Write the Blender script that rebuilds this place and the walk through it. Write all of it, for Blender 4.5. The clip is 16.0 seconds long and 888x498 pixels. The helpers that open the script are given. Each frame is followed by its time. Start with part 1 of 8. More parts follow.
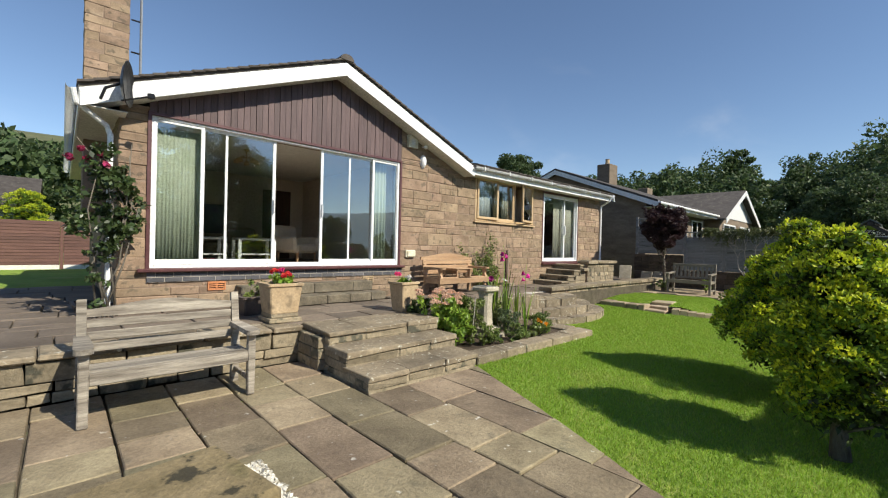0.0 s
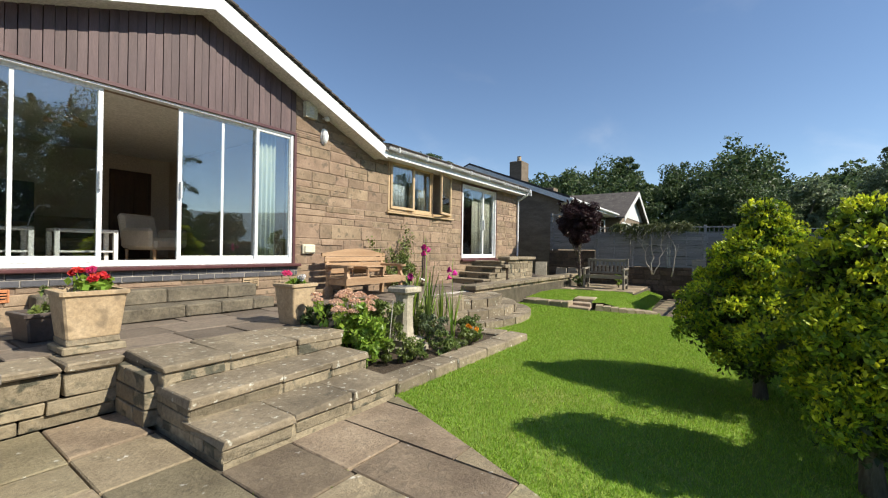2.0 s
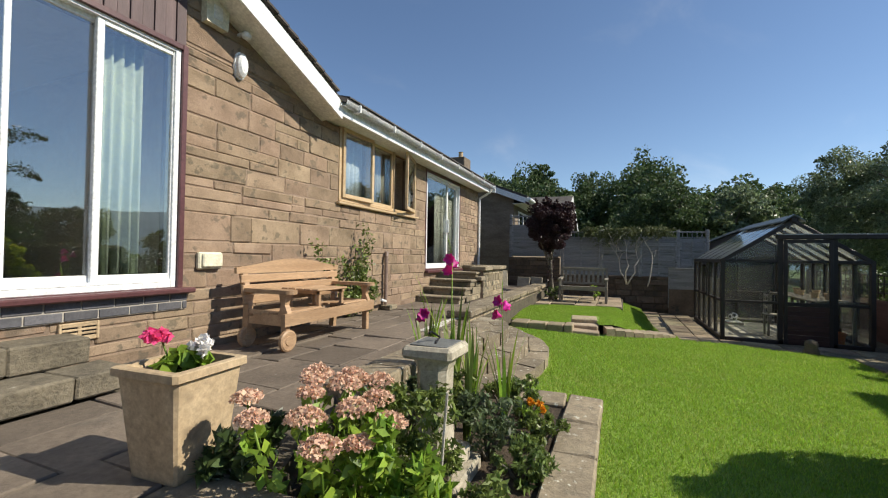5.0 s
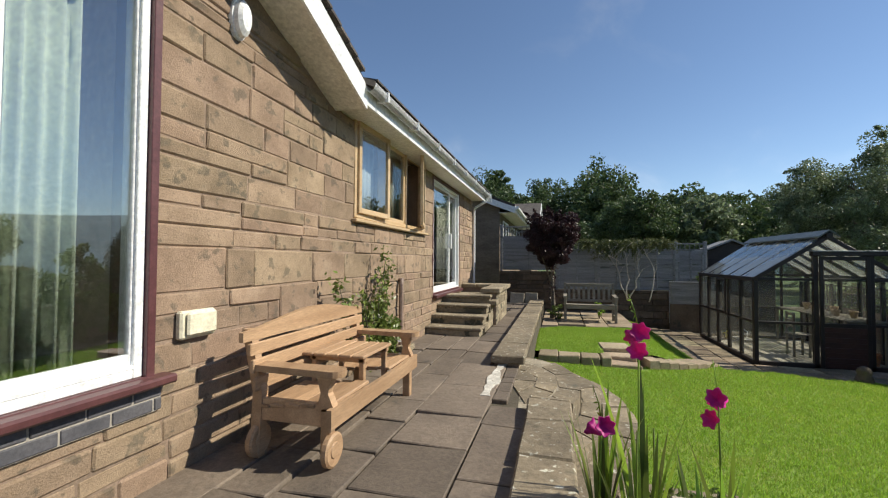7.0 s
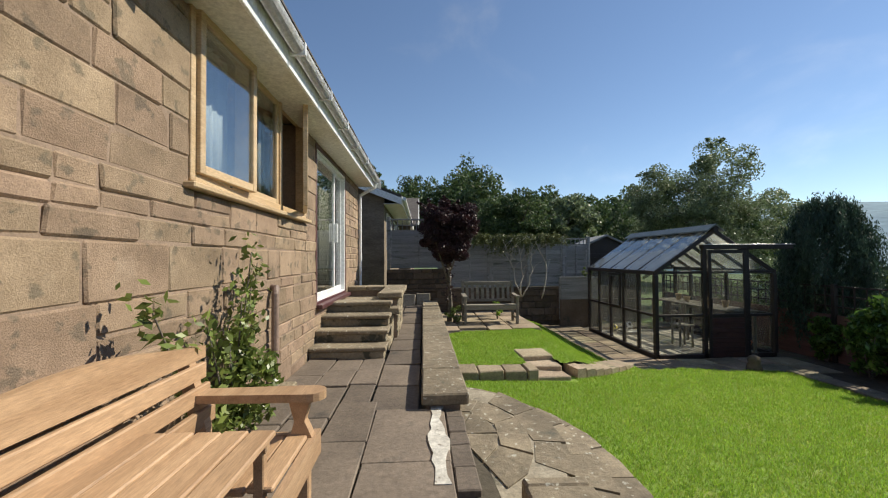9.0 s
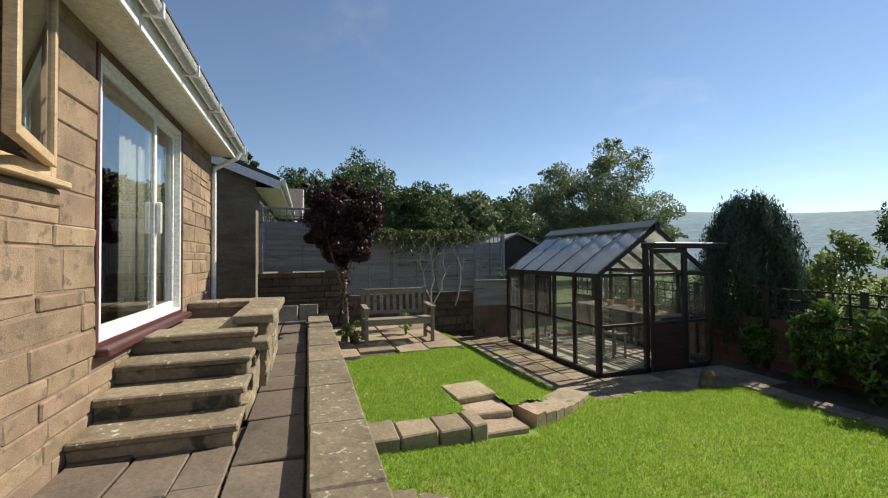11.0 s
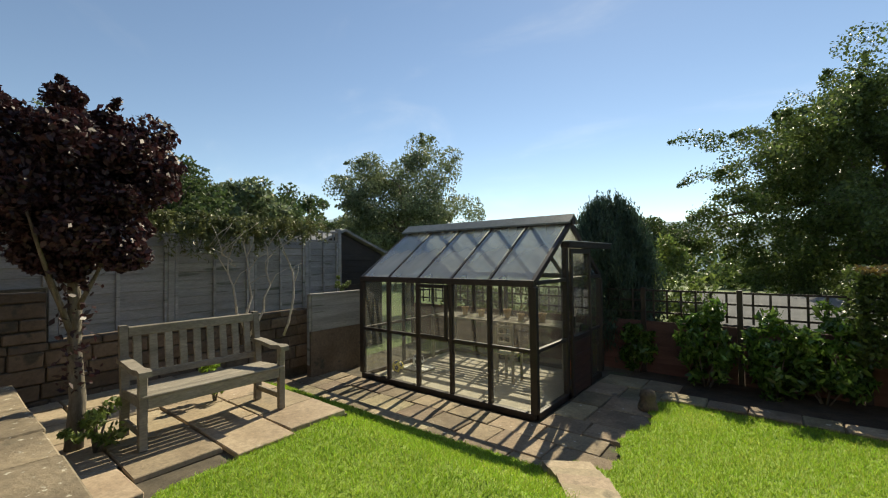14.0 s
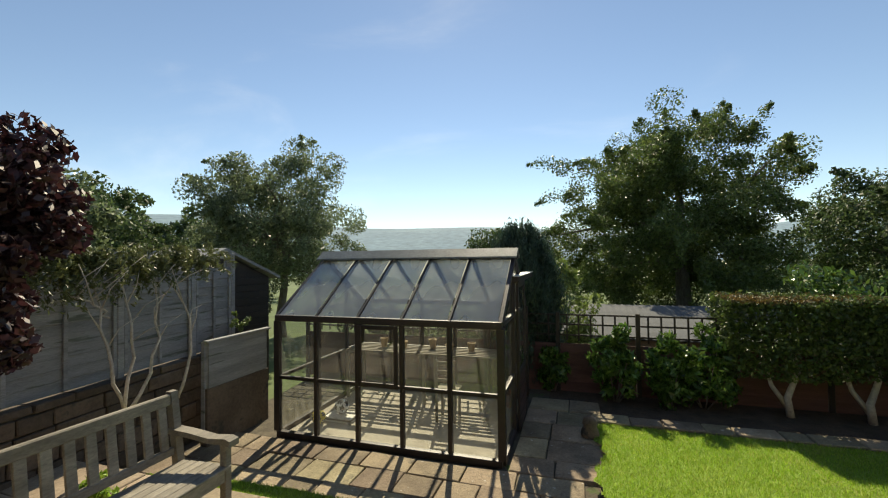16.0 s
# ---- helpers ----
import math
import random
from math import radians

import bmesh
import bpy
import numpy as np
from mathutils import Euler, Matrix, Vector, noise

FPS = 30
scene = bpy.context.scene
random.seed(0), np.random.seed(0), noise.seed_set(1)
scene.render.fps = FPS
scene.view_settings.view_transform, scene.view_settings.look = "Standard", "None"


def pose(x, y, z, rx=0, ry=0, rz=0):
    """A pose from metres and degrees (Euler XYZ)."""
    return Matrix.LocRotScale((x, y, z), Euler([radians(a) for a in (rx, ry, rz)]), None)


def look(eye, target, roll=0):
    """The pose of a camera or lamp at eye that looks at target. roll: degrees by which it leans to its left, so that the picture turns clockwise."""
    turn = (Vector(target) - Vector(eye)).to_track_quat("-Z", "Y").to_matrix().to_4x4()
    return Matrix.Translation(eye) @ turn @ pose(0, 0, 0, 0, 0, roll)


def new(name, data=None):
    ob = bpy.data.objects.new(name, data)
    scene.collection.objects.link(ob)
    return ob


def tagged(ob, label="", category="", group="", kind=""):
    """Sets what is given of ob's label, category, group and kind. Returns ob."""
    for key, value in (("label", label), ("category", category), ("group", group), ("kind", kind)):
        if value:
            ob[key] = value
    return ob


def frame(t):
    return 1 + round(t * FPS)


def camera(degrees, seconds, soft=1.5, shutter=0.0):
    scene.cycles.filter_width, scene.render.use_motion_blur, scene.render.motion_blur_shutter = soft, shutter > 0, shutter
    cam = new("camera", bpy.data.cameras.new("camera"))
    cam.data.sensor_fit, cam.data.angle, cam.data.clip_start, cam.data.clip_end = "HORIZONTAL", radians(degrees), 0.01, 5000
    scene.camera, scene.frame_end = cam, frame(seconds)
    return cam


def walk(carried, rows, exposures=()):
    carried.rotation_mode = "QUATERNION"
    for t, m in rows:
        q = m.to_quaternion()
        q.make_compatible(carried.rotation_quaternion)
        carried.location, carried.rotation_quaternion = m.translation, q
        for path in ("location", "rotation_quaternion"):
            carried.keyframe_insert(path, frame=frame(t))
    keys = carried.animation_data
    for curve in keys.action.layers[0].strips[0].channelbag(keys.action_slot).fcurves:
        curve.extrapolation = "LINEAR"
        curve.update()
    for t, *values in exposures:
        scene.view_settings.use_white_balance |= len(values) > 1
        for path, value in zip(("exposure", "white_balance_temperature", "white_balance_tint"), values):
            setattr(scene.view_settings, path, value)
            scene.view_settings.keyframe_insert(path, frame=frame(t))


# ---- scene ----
cam = camera(94.0, 16.0, soft=1.15)
METRES, EYE, TILT, LEAN, TURN = 15.0, 1.5, 0.0, 0.0, -42.7
ROWS = [
    (0.0, 0.0, 0.0, 0.0, 0.01, -0.25, -1.37),
    (0.5, 0.0028, 0.0122, -0.002, -1.91, -0.16, -1.16),
    (1.0, 0.006, 0.0313, -0.0072, -5.0, -0.09, -1.01),
    (1.5, 0.0037, 0.0585, -0.01, -8.69, 0.03, -0.92),
    (2.0, 0.0023, 0.0944, -0.0093, -12.38, 0.12, -0.9),
    (2.5, -0.0021, 0.126, -0.0076, -15.74, 0.25, -0.85),
    (3.0, -0.0058, 0.1568, -0.0075, -18.73, 0.39, -0.79),
    (5.5, -0.0308, 0.3317, -0.0028, -25.49, 1.06, -0.88),
    (6.0, -0.0392, 0.3638, 0.0026, -26.45, 1.23, -0.75),
    (6.5, -0.0479, 0.3903, 0.0087, -28.59, 1.38, -0.58),
    (7.0, -0.0543, 0.4129, 0.0157, -31.95, 1.54, -0.32),
    (7.5, -0.054, 0.4373, 0.0172, -36.5, 1.55, -0.1),
    (8.0, -0.0492, 0.4637, 0.0153, -41.41, 1.48, 0.08),
    (8.5, -0.0318, 0.4923, 0.0152, -46.07, 1.36, 0.3),
    (9.0, -0.0121, 0.5207, 0.0146, -50.22, 1.23, 0.38),
    (11.5, 0.1161, 0.6408, 0.0157, -68.99, 1.11, 0.39),
    (12.0, 0.1421, 0.6664, 0.0158, -72.49, 1.14, 0.38),
    (12.5, 0.1687, 0.6951, 0.0161, -77.03, 1.13, 0.41),
    (13.0, 0.1936, 0.7212, 0.0174, -83.23, 1.15, 0.48),
    (13.5, 0.2227, 0.7446, 0.0135, -90.75, 1.23, 0.56),
    (14.0, 0.243, 0.7683, 0.0146, -98.54, 1.35, 0.68),
    (14.5, 0.2557, 0.7892, 0.0238, -105.59, 1.3, 0.67),
    (15.0, 0.2707, 0.8068, 0.0302, -111.27, 1.33, 0.7),
    (15.5, 0.2855, 0.8252, 0.0367, -115.81, 1.32, 0.73),
    (16.0, 0.3011, 0.8436, 0.046, -119.51, 1.31, 0.75),
]
walk(cam, [(t, pose(0, 0, EYE, TILT, LEAN, TURN) @ pose(METRES * x, METRES * y, METRES * z, 90 + pitch, roll, yaw)) for t, x, y, z, yaw, pitch, roll in ROWS],
     exposures=[(0.0, 0.34, 6350, 10), (1.5, 0.4, 6350, 10), (2.5, 0.5, 6350, 10), (3.5, 0.45, 6350, 10), (5.5, 0.3, 6350, 10), (9.0, 0.3, 6450, 10), (11.5, 0.38, 6800, 9), (13.0, 0.47, 7200, 7), (16.0, 0.47, 7350, 7)])

# ---- world, sun ----
SUN_DIR = Vector((0.25, -0.97, 0)).normalized() * math.cos(radians(40)) + Vector((0, 0, math.sin(radians(40))))
world = bpy.data.worlds.new("world")
scene.world = world
world.use_nodes = True
wn, wl = world.node_tree.nodes, world.node_tree.links
sky = wn.new("ShaderNodeTexSky")
sky.sky_type = "NISHITA"
sky.sun_disc = False
sky.sun_elevation = radians(40)
sky.sun_rotation = math.atan2(SUN_DIR.x, SUN_DIR.y)
sky.air_density, sky.dust_density, sky.ozone_density = 0.9, 0.02, 1.9
# thin high cirrus: paler, slightly brighter streaks
stc = wn.new("ShaderNodeTexCoord")
smp = wn.new("ShaderNodeMapping")
smp.inputs["Rotation"].default_value = (0.3, 0.15, 0.7)
smp.inputs["Scale"].default_value = (1.0, 3.2, 5.0)
wl.new(stc.outputs["Generated"], smp.inputs[0])
cir = wn.new("ShaderNodeTexNoise")
cir.inputs["Scale"].default_value = 1.3
cir.inputs["Detail"].default_value = 7.0
cir.inputs["Roughness"].default_value = 0.55
cir.inputs["Distortion"].default_value = 0.4
wl.new(smp.outputs[0], cir.inputs["Vector"])
cov = wn.new("ShaderNodeMapRange")
cov.interpolation_type = "SMOOTHSTEP"
cov.inputs["From Min"].default_value, cov.inputs["From Max"].default_value = 0.52, 0.95
wl.new(cir.outputs["Fac"], cov.inputs["Value"])
sat = wn.new("ShaderNodeMapRange")
sat.inputs["To Min"].default_value, sat.inputs["To Max"].default_value = 1.0, 0.6
val = wn.new("ShaderNodeMapRange")
val.inputs["To Min"].default_value, val.inputs["To Max"].default_value = 1.0, 1.12
shs = wn.new("ShaderNodeHueSaturation")
wl.new(cov.outputs[0], sat.inputs["Value"])
wl.new(cov.outputs[0], val.inputs["Value"])
wl.new(sat.outputs[0], shs.inputs["Saturation"])
wl.new(val.outputs[0], shs.inputs["Value"])
wl.new(sky.outputs[0], shs.inputs["Color"])
wl.new(shs.outputs[0], wn["Background"].inputs[0])
wn["Background"].inputs[1].default_value = 0.105
sun = new("sun", bpy.data.lights.new("sun", "SUN"))
sun.data.energy, sun.data.angle, sun.data.color = 5.0, radians(0.55), (1.0, 0.925, 0.755)
sun.matrix_world = look(SUN_DIR * 60, (0, 0, 0))


# ---- materials ----
def mat(name, c1, c2, scale=3.0, rough=0.8, bump=0.3, fine=40.0, vary=0.25, stretch=(1, 1, 1), spot=None, spot_scale=6.0, spot_cut=0.62, metal=0.0, trans=0.0, dist=0.01, spot2=None, hue=0.0):
    """Two-scale mottled surface: large stains between c1 and c2, fine grain, piece to piece variation, optional spots."""
    m = bpy.data.materials.new(name)
    m.use_nodes = True
    n, l = m.node_tree.nodes, m.node_tree.links
    b = n["Principled BSDF"]
    tc = n.new("ShaderNodeTexCoord")
    mp = n.new("ShaderNodeMapping")
    mp.inputs["Scale"].default_value = stretch
    l.new(tc.outputs["Object"], mp.inputs[0])
    geo = n.new("ShaderNodeNewGeometry")
    oi = n.new("ShaderNodeObjectInfo")
    add = n.new("ShaderNodeMath")
    add.operation = "ADD"
    l.new(geo.outputs["Random Per Island"], add.inputs[0])
    l.new(oi.outputs["Random"], add.inputs[1])
    fr = n.new("ShaderNodeMath")
    fr.operation = "FRACT"
    l.new(add.outputs[0], fr.inputs[0])

    def noise_tex(s, detail=4.0, rgh=0.6):
        t = n.new("ShaderNodeTexNoise")
        t.noise_dimensions = "4D"
        t.inputs["Scale"].default_value = s
        t.inputs["Detail"].default_value = detail
        t.inputs["Roughness"].default_value = rgh
        l.new(mp.outputs[0], t.inputs["Vector"])
        w = n.new("ShaderNodeMath")
        w.operation = "MULTIPLY"
        w.inputs[1].default_value = 7.0
        l.new(fr.outputs[0], w.inputs[0])
        l.new(w.outputs[0], t.inputs["W"])
        return t

    big, small = noise_tex(scale), noise_tex(fine, 6.0, 0.7)
    ramp = n.new("ShaderNodeValToRGB")
    ramp.color_ramp.elements[0].position, ramp.color_ramp.elements[1].position = 0.32, 0.68
    ramp.color_ramp.elements[0].color = (*c1, 1)
    ramp.color_ramp.elements[1].color = (*c2, 1)
    l.new(big.outputs["Fac"], ramp.inputs[0])
    col = ramp.outputs[0]
    for tint, sc, cut, seed in ((spot, spot_scale, spot_cut, 0), (spot2, spot_scale * 0.37, 0.6, 1)):
        if tint:
            sp = noise_tex(sc, 5.0, 0.55)
            r2 = n.new("ShaderNodeValToRGB")
            r2.color_ramp.elements[0].position, r2.color_ramp.elements[1].position = cut, cut + 0.05 + 0.1 * seed
            l.new(sp.outputs["Fac"], r2.inputs[0])
            mx = n.new("ShaderNodeMix")
            mx.data_type = "RGBA"
            l.new(r2.outputs[0], mx.inputs["Factor"])
            l.new(col, mx.inputs["A"])
            mx.inputs["B"].default_value = (*tint, 1)
            col = mx.outputs["Result"]
    hsv = n.new("ShaderNodeHueSaturation")
    l.new(col, hsv.inputs["Color"])
    v1 = n.new("ShaderNodeMapRange")
    v1.inputs["To Min"].default_value, v1.inputs["To Max"].default_value = 1 - vary, 1 + vary
    l.new(fr.outputs[0], v1.inputs["Value"])
    v2 = n.new("ShaderNodeMapRange")
    v2.inputs["From Min"].default_value, v2.inputs["From Max"].default_value = 0.3, 0.7
    v2.inputs["To Min"].default_value, v2.inputs["To Max"].default_value = 0.70, 1.30
    l.new(small.outputs["Fac"], v2.inputs["Value"])
    mul = n.new("ShaderNodeMath")
    mul.operation = "MULTIPLY"
    l.new(v1.outputs[0], mul.inputs[0])
    l.new(v2.outputs[0], mul.inputs[1])
    l.new(mul.outputs[0], hsv.inputs["Value"])
    if hue:
        f7 = n.new("ShaderNodeMath")
        f7.operation = "MULTIPLY"
        f7.inputs[1].default_value = 7.31
        l.new(fr.outputs[0], f7.inputs[0])
        f8 = n.new("ShaderNodeMath")
        f8.operation = "FRACT"
        l.new(f7.outputs[0], f8.inputs[0])
        hr = n.new("ShaderNodeMapRange")
        hr.inputs["To Min"].default_value, hr.inputs["To Max"].default_value = 0.5 - hue, 0.5 + hue
        l.new(f8.outputs[0], hr.inputs["Value"])
        l.new(hr.outputs[0], hsv.inputs["Hue"])
    l.new(hsv.outputs[0], b.inputs["Base Color"])
    b.inputs["Roughness"].default_value = rough
    b.inputs["Metallic"].default_value = metal
    if bump:
        mixh = n.new("ShaderNodeMath")
        mixh.operation = "ADD"
        l.new(big.outputs["Fac"], mixh.inputs[0])
        l.new(small.outputs["Fac"], mixh.inputs[1])
        bp = n.new("ShaderNodeBump")
        bp.inputs["Strength"].default_value = bump
        bp.inputs["Distance"].default_value = dist
        l.new(mixh.outputs[0], bp.inputs["Height"])
        l.new(bp.outputs[0], b.inputs["Normal"])
    if trans:
        out = n["Material Output"]
        tr = n.new("ShaderNodeBsdfTranslucent")
        l.new(hsv.outputs[0], tr.inputs["Color"])
        ms = n.new("ShaderNodeMixShader")
        ms.inputs[0].default_value = trans
        l.new(b.outputs[0], ms.inputs[1])
        l.new(tr.outputs[0], ms.inputs[2])
        l.new(ms.outputs[0], out.inputs["Surface"])
    return m


def glass_mat(name, tint=(0.93, 0.96, 0.95), gain=1.0, rough=0.0, dirt_sheen=0.0):
    """Thin pane: clear, with a gloss that grows at grazing angles."""
    m = bpy.data.materials.new(name)
    m.use_nodes = True
    n, l = m.node_tree.nodes, m.node_tree.links
    n.remove(n["Principled BSDF"])
    tr = n.new("ShaderNodeBsdfTransparent")
    tr.inputs[0].default_value = (*tint, 1)
    gl = n.new("ShaderNodeBsdfGlossy")
    gl.inputs["Roughness"].default_value = rough
    lw = n.new("ShaderNodeLayerWeight")
    lw.inputs["Blend"].default_value = 0.5
    pw = n.new("ShaderNodeMath")
    pw.operation = "POWER"
    pw.inputs[1].default_value = 4.5
    l.new(lw.outputs["Facing"], pw.inputs[0])
    mu = n.new("ShaderNodeMath")
    mu.operation, mu.use_clamp = "MULTIPLY_ADD", True
    mu.inputs[1].default_value = 0.9
    mu.inputs[2].default_value = 0.04 * gain
    l.new(pw.outputs[0], mu.inputs[0])
    ms = n.new("ShaderNodeMixShader")
    l.new(mu.outputs[0], ms.inputs[0])
    l.new(tr.outputs[0], ms.inputs[1])
    l.new(gl.outputs[0], ms.inputs[2])
    surface = ms.outputs[0]
    # pale diffuse film: dirty glass, with hazy sky reflection put into its colour
    if dirt_sheen:
        df = n.new("ShaderNodeBsdfDiffuse")
        df.inputs[0].default_value = (0.6, 0.6, 0.56, 1)
        tl = n.new("ShaderNodeBsdfTranslucent")
        tl.inputs[0].default_value = (0.6, 0.6, 0.56, 1)
        md = n.new("ShaderNodeMixShader")
        l.new(df.outputs[0], md.inputs[1])
        l.new(tl.outputs[0], md.inputs[2])
        nt = n.new("ShaderNodeTexNoise")
        nt.inputs["Scale"].default_value = 0.9
        nt.inputs["Detail"].default_value = 2.0
        rg = n.new("ShaderNodeMapRange")
        rg.inputs["From Min"].default_value, rg.inputs["From Max"].default_value = 0.35, 0.75
        rg.inputs["To Min"].default_value, rg.inputs["To Max"].default_value = dirt_sheen * 0.5, dirt_sheen * 1.8
        l.new(nt.outputs["Fac"], rg.inputs["Value"])
        m2 = n.new("ShaderNodeMixShader")
        l.new(rg.outputs[0], m2.inputs[0])
        l.new(surface, m2.inputs[1])
        l.new(md.outputs[0], m2.inputs[2])
        surface = m2.outputs[0]
    l.new(surface, n["Material Output"].inputs["Surface"])
    return m


STONE = mat("sandstone", (0.20, 0.139, 0.092), (0.35, 0.252, 0.172), 3.4, 0.93, 0.6, 110, 0.16, stretch=(1, 1, 1.1), spot=(0.165, 0.126, 0.088), spot_scale=9, spot_cut=0.57, spot2=(0.375, 0.282, 0.198), dist=0.014, hue=0.008)
MORTAR = mat("mortar", (0.20, 0.145, 0.105), (0.29, 0.21, 0.155), 4, 0.95, 0.5, 60, 0.05, dist=0.008)
RUBBLE = mat("garden_stone", (0.20, 0.165, 0.11), (0.34, 0.28, 0.19), 3, 0.9, 0.8, 25, 0.3, spot=(0.09, 0.085, 0.06), spot_scale=4, spot_cut=0.56, dist=0.025)
FLAG = mat("paving_flag", (0.165, 0.128, 0.08), (0.33, 0.268, 0.172), 2.2, 0.88, 1.0, 38, 0.32, spot=(0.52, 0.49, 0.42), spot_scale=12, spot_cut=0.655, spot2=(0.105, 0.09, 0.062), dist=0.014, hue=0.02)
TERRACE = mat("terrace_flag", (0.11, 0.086, 0.066), (0.19, 0.15, 0.115), 1.5, 0.8, 0.5, 30, 0.18, spot=(0.35, 0.33, 0.29), spot_scale=12, spot_cut=0.74, spot2=(0.075, 0.065, 0.055), dist=0.012)
SANDFLAG = mat("sandstone_flag", (0.25, 0.19, 0.125), (0.40, 0.32, 0.22), 1.8, 0.85, 0.5, 28, 0.22, spot=(0.48, 0.44, 0.36), spot_scale=18, spot_cut=0.68, spot2=(0.14, 0.12, 0.08), dist=0.012, hue=0.01)
STEPSTONE = mat("step_stone", (0.15, 0.12, 0.082), (0.29, 0.235, 0.16), 2.5, 0.9, 0.7, 22, 0.2, spot=(0.50, 0.48, 0.40), spot_scale=20, spot_cut=0.61, spot2=(0.12, 0.11, 0.08), dist=0.02)
JOINT = mat("joint_soil", (0.06, 0.05, 0.035), (0.12, 0.10, 0.07), 6, 1.0, 0.6, 40, 0.0, spot=(0.07, 0.10, 0.03), spot_scale=3)
LEDGE = mat("weathered_ledge_stone", (0.095, 0.08, 0.058), (0.20, 0.168, 0.118), 3.5, 0.92, 0.8, 28, 0.14, spot=(0.40, 0.385, 0.33), spot_scale=7, spot_cut=0.68, spot2=(0.07, 0.065, 0.048), dist=0.02)
# garden stone darkened in colour for the shaded face of the boundary wall
DARKSTONE = mat("shade_darkened_stone", (0.075, 0.056, 0.040), (0.14, 0.105, 0.075), 3, 0.92, 0.7, 25, 0.25, spot=(0.05, 0.045, 0.035), spot_scale=4)
MOSSY = mat("mossy_slab", (0.15, 0.115, 0.055), (0.29, 0.225, 0.125), 3, 0.93, 0.9, 30, 0.0, spot=(0.05, 0.042, 0.024), spot_scale=7, spot_cut=0.56, spot2=(0.12, 0.11, 0.04), dist=0.02)
BLUEBRICK = mat("blue_brick", (0.065, 0.065, 0.075), (0.12, 0.115, 0.125), 5, 0.6, 0.3, 50, 0.25)
PALEMORTAR = mat("pale_mortar", (0.32, 0.29, 0.25), (0.42, 0.38, 0.33), 5, 0.95, 0.3, 60, 0.0)
CLAD = mat("stained_board", (0.075, 0.045, 0.048), (0.125, 0.08, 0.08), 2, 0.6, 0.3, 30, 0.18, stretch=(6, 6, 0.6))
WHITE = mat("white_plastic", (0.72, 0.73, 0.74), (0.82, 0.82, 0.81), 1.5, 0.35, 0.05, 30, 0.03, spot=(0.60, 0.60, 0.58), spot_scale=2.5, spot_cut=0.68)
SOFFIT = mat("painted_soffit", (0.62, 0.60, 0.55), (0.72, 0.70, 0.65), 2, 0.6, 0.1, 30, 0.03)
MAROON = mat("maroon_frame", (0.075, 0.025, 0.028), (0.11, 0.045, 0.045), 3, 0.4, 0.1, 30, 0.1)
OAKFRAME = mat("timber_frame", (0.46, 0.32, 0.18), (0.60, 0.45, 0.28), 2, 0.45, 0.15, 30, 0.1, stretch=(1, 1, 4))
TILE = mat("roof_tile", (0.055, 0.045, 0.04), (0.11, 0.095, 0.085), 3, 0.85, 0.5, 30, 0.3, spot=(0.17, 0.16, 0.12), spot_scale=6)
TEAK = mat("weathered_teak", (0.12, 0.10, 0.08), (0.42, 0.375, 0.31), 3.5, 0.88, 0.8, 30, 0.22, stretch=(0.5, 6, 6), dist=0.006)
OAKBENCH = mat("oiled_timber", (0.31, 0.19, 0.105), (0.47, 0.31, 0.185), 1.6, 0.55, 0.3, 26, 0.14, stretch=(0.6, 6, 6), dist=0.004)
GREYBENCH = mat("grey_timber", (0.17, 0.15, 0.12), (0.29, 0.26, 0.21), 2.5, 0.85, 0.4, 24, 0.15, stretch=(3, 1, 3), dist=0.005)
DARKWOOD = mat("dark_stained_timber", (0.016, 0.011, 0.010), (0.036, 0.024, 0.02), 3, 0.5, 0.2, 30, 0.2)
FENCE = mat("grey_fence_board", (0.20, 0.20, 0.205), (0.31, 0.31, 0.31), 1.5, 0.85, 0.4, 30, 0.12, stretch=(1, 0.6, 7), spot=(0.12, 0.13, 0.11), spot_scale=2, spot_cut=0.6)
REDFENCE = mat("red_fence_board", (0.09, 0.042, 0.034), (0.14, 0.07, 0.055), 2, 0.8, 0.4, 30, 0.2, stretch=(1, 1, 6))
GRASS = mat("lawn_turf", (0.17, 0.27, 0.03), (0.25, 0.36, 0.05), 0.9, 0.9, 0.8, 90, 0.0, spot=(0.28, 0.33, 0.07), spot_scale=1.3, spot_cut=0.58, dist=0.02)
BLADE = mat("grass_blade", (0.20, 0.345, 0.03), (0.33, 0.485, 0.052), 1.7, 0.6, 0, 14, 0.34, trans=0.5, spot=(0.40, 0.45, 0.10), spot_scale=2.6, spot_cut=0.55, spot2=(0.155, 0.285, 0.025), hue=0.015)
FIELD = mat("meadow", (0.07, 0.11, 0.03), (0.12, 0.16, 0.05), 0.05, 0.95, 0.3, 1.0, 0.0)
SOIL = mat("soil", (0.05, 0.035, 0.022), (0.10, 0.07, 0.045), 5, 1.0, 1.0, 30, 0.0, dist=0.03)
BARK = mat("bark", (0.10, 0.085, 0.065), (0.20, 0.175, 0.14), 6, 0.95, 0.8, 30, 0.1, stretch=(3, 3, 0.7), dist=0.02)
PALEBARK = mat("pale_bark", (0.38, 0.34, 0.29), (0.54, 0.49, 0.43), 6, 0.9, 0.5, 30, 0.1)
GLASS = glass_mat("window_glass", (0.84, 0.88, 0.88), 6.0)
# strong pale film: dust plus painted sky reflection, dimming the far rafters
GHROOF = glass_mat("greenhouse_roof_glass", (0.82, 0.86, 0.87), 4.0, rough=0.05, dirt_sheen=0.30)
GHGLASS = glass_mat("greenhouse_glass", (0.93, 0.945, 0.93), 0.8, rough=0.02, dirt_sheen=0.03)
PAINT = mat("interior_paint", (0.55, 0.48, 0.40), (0.62, 0.55, 0.46), 1, 0.8, 0.05, 30, 0.0)
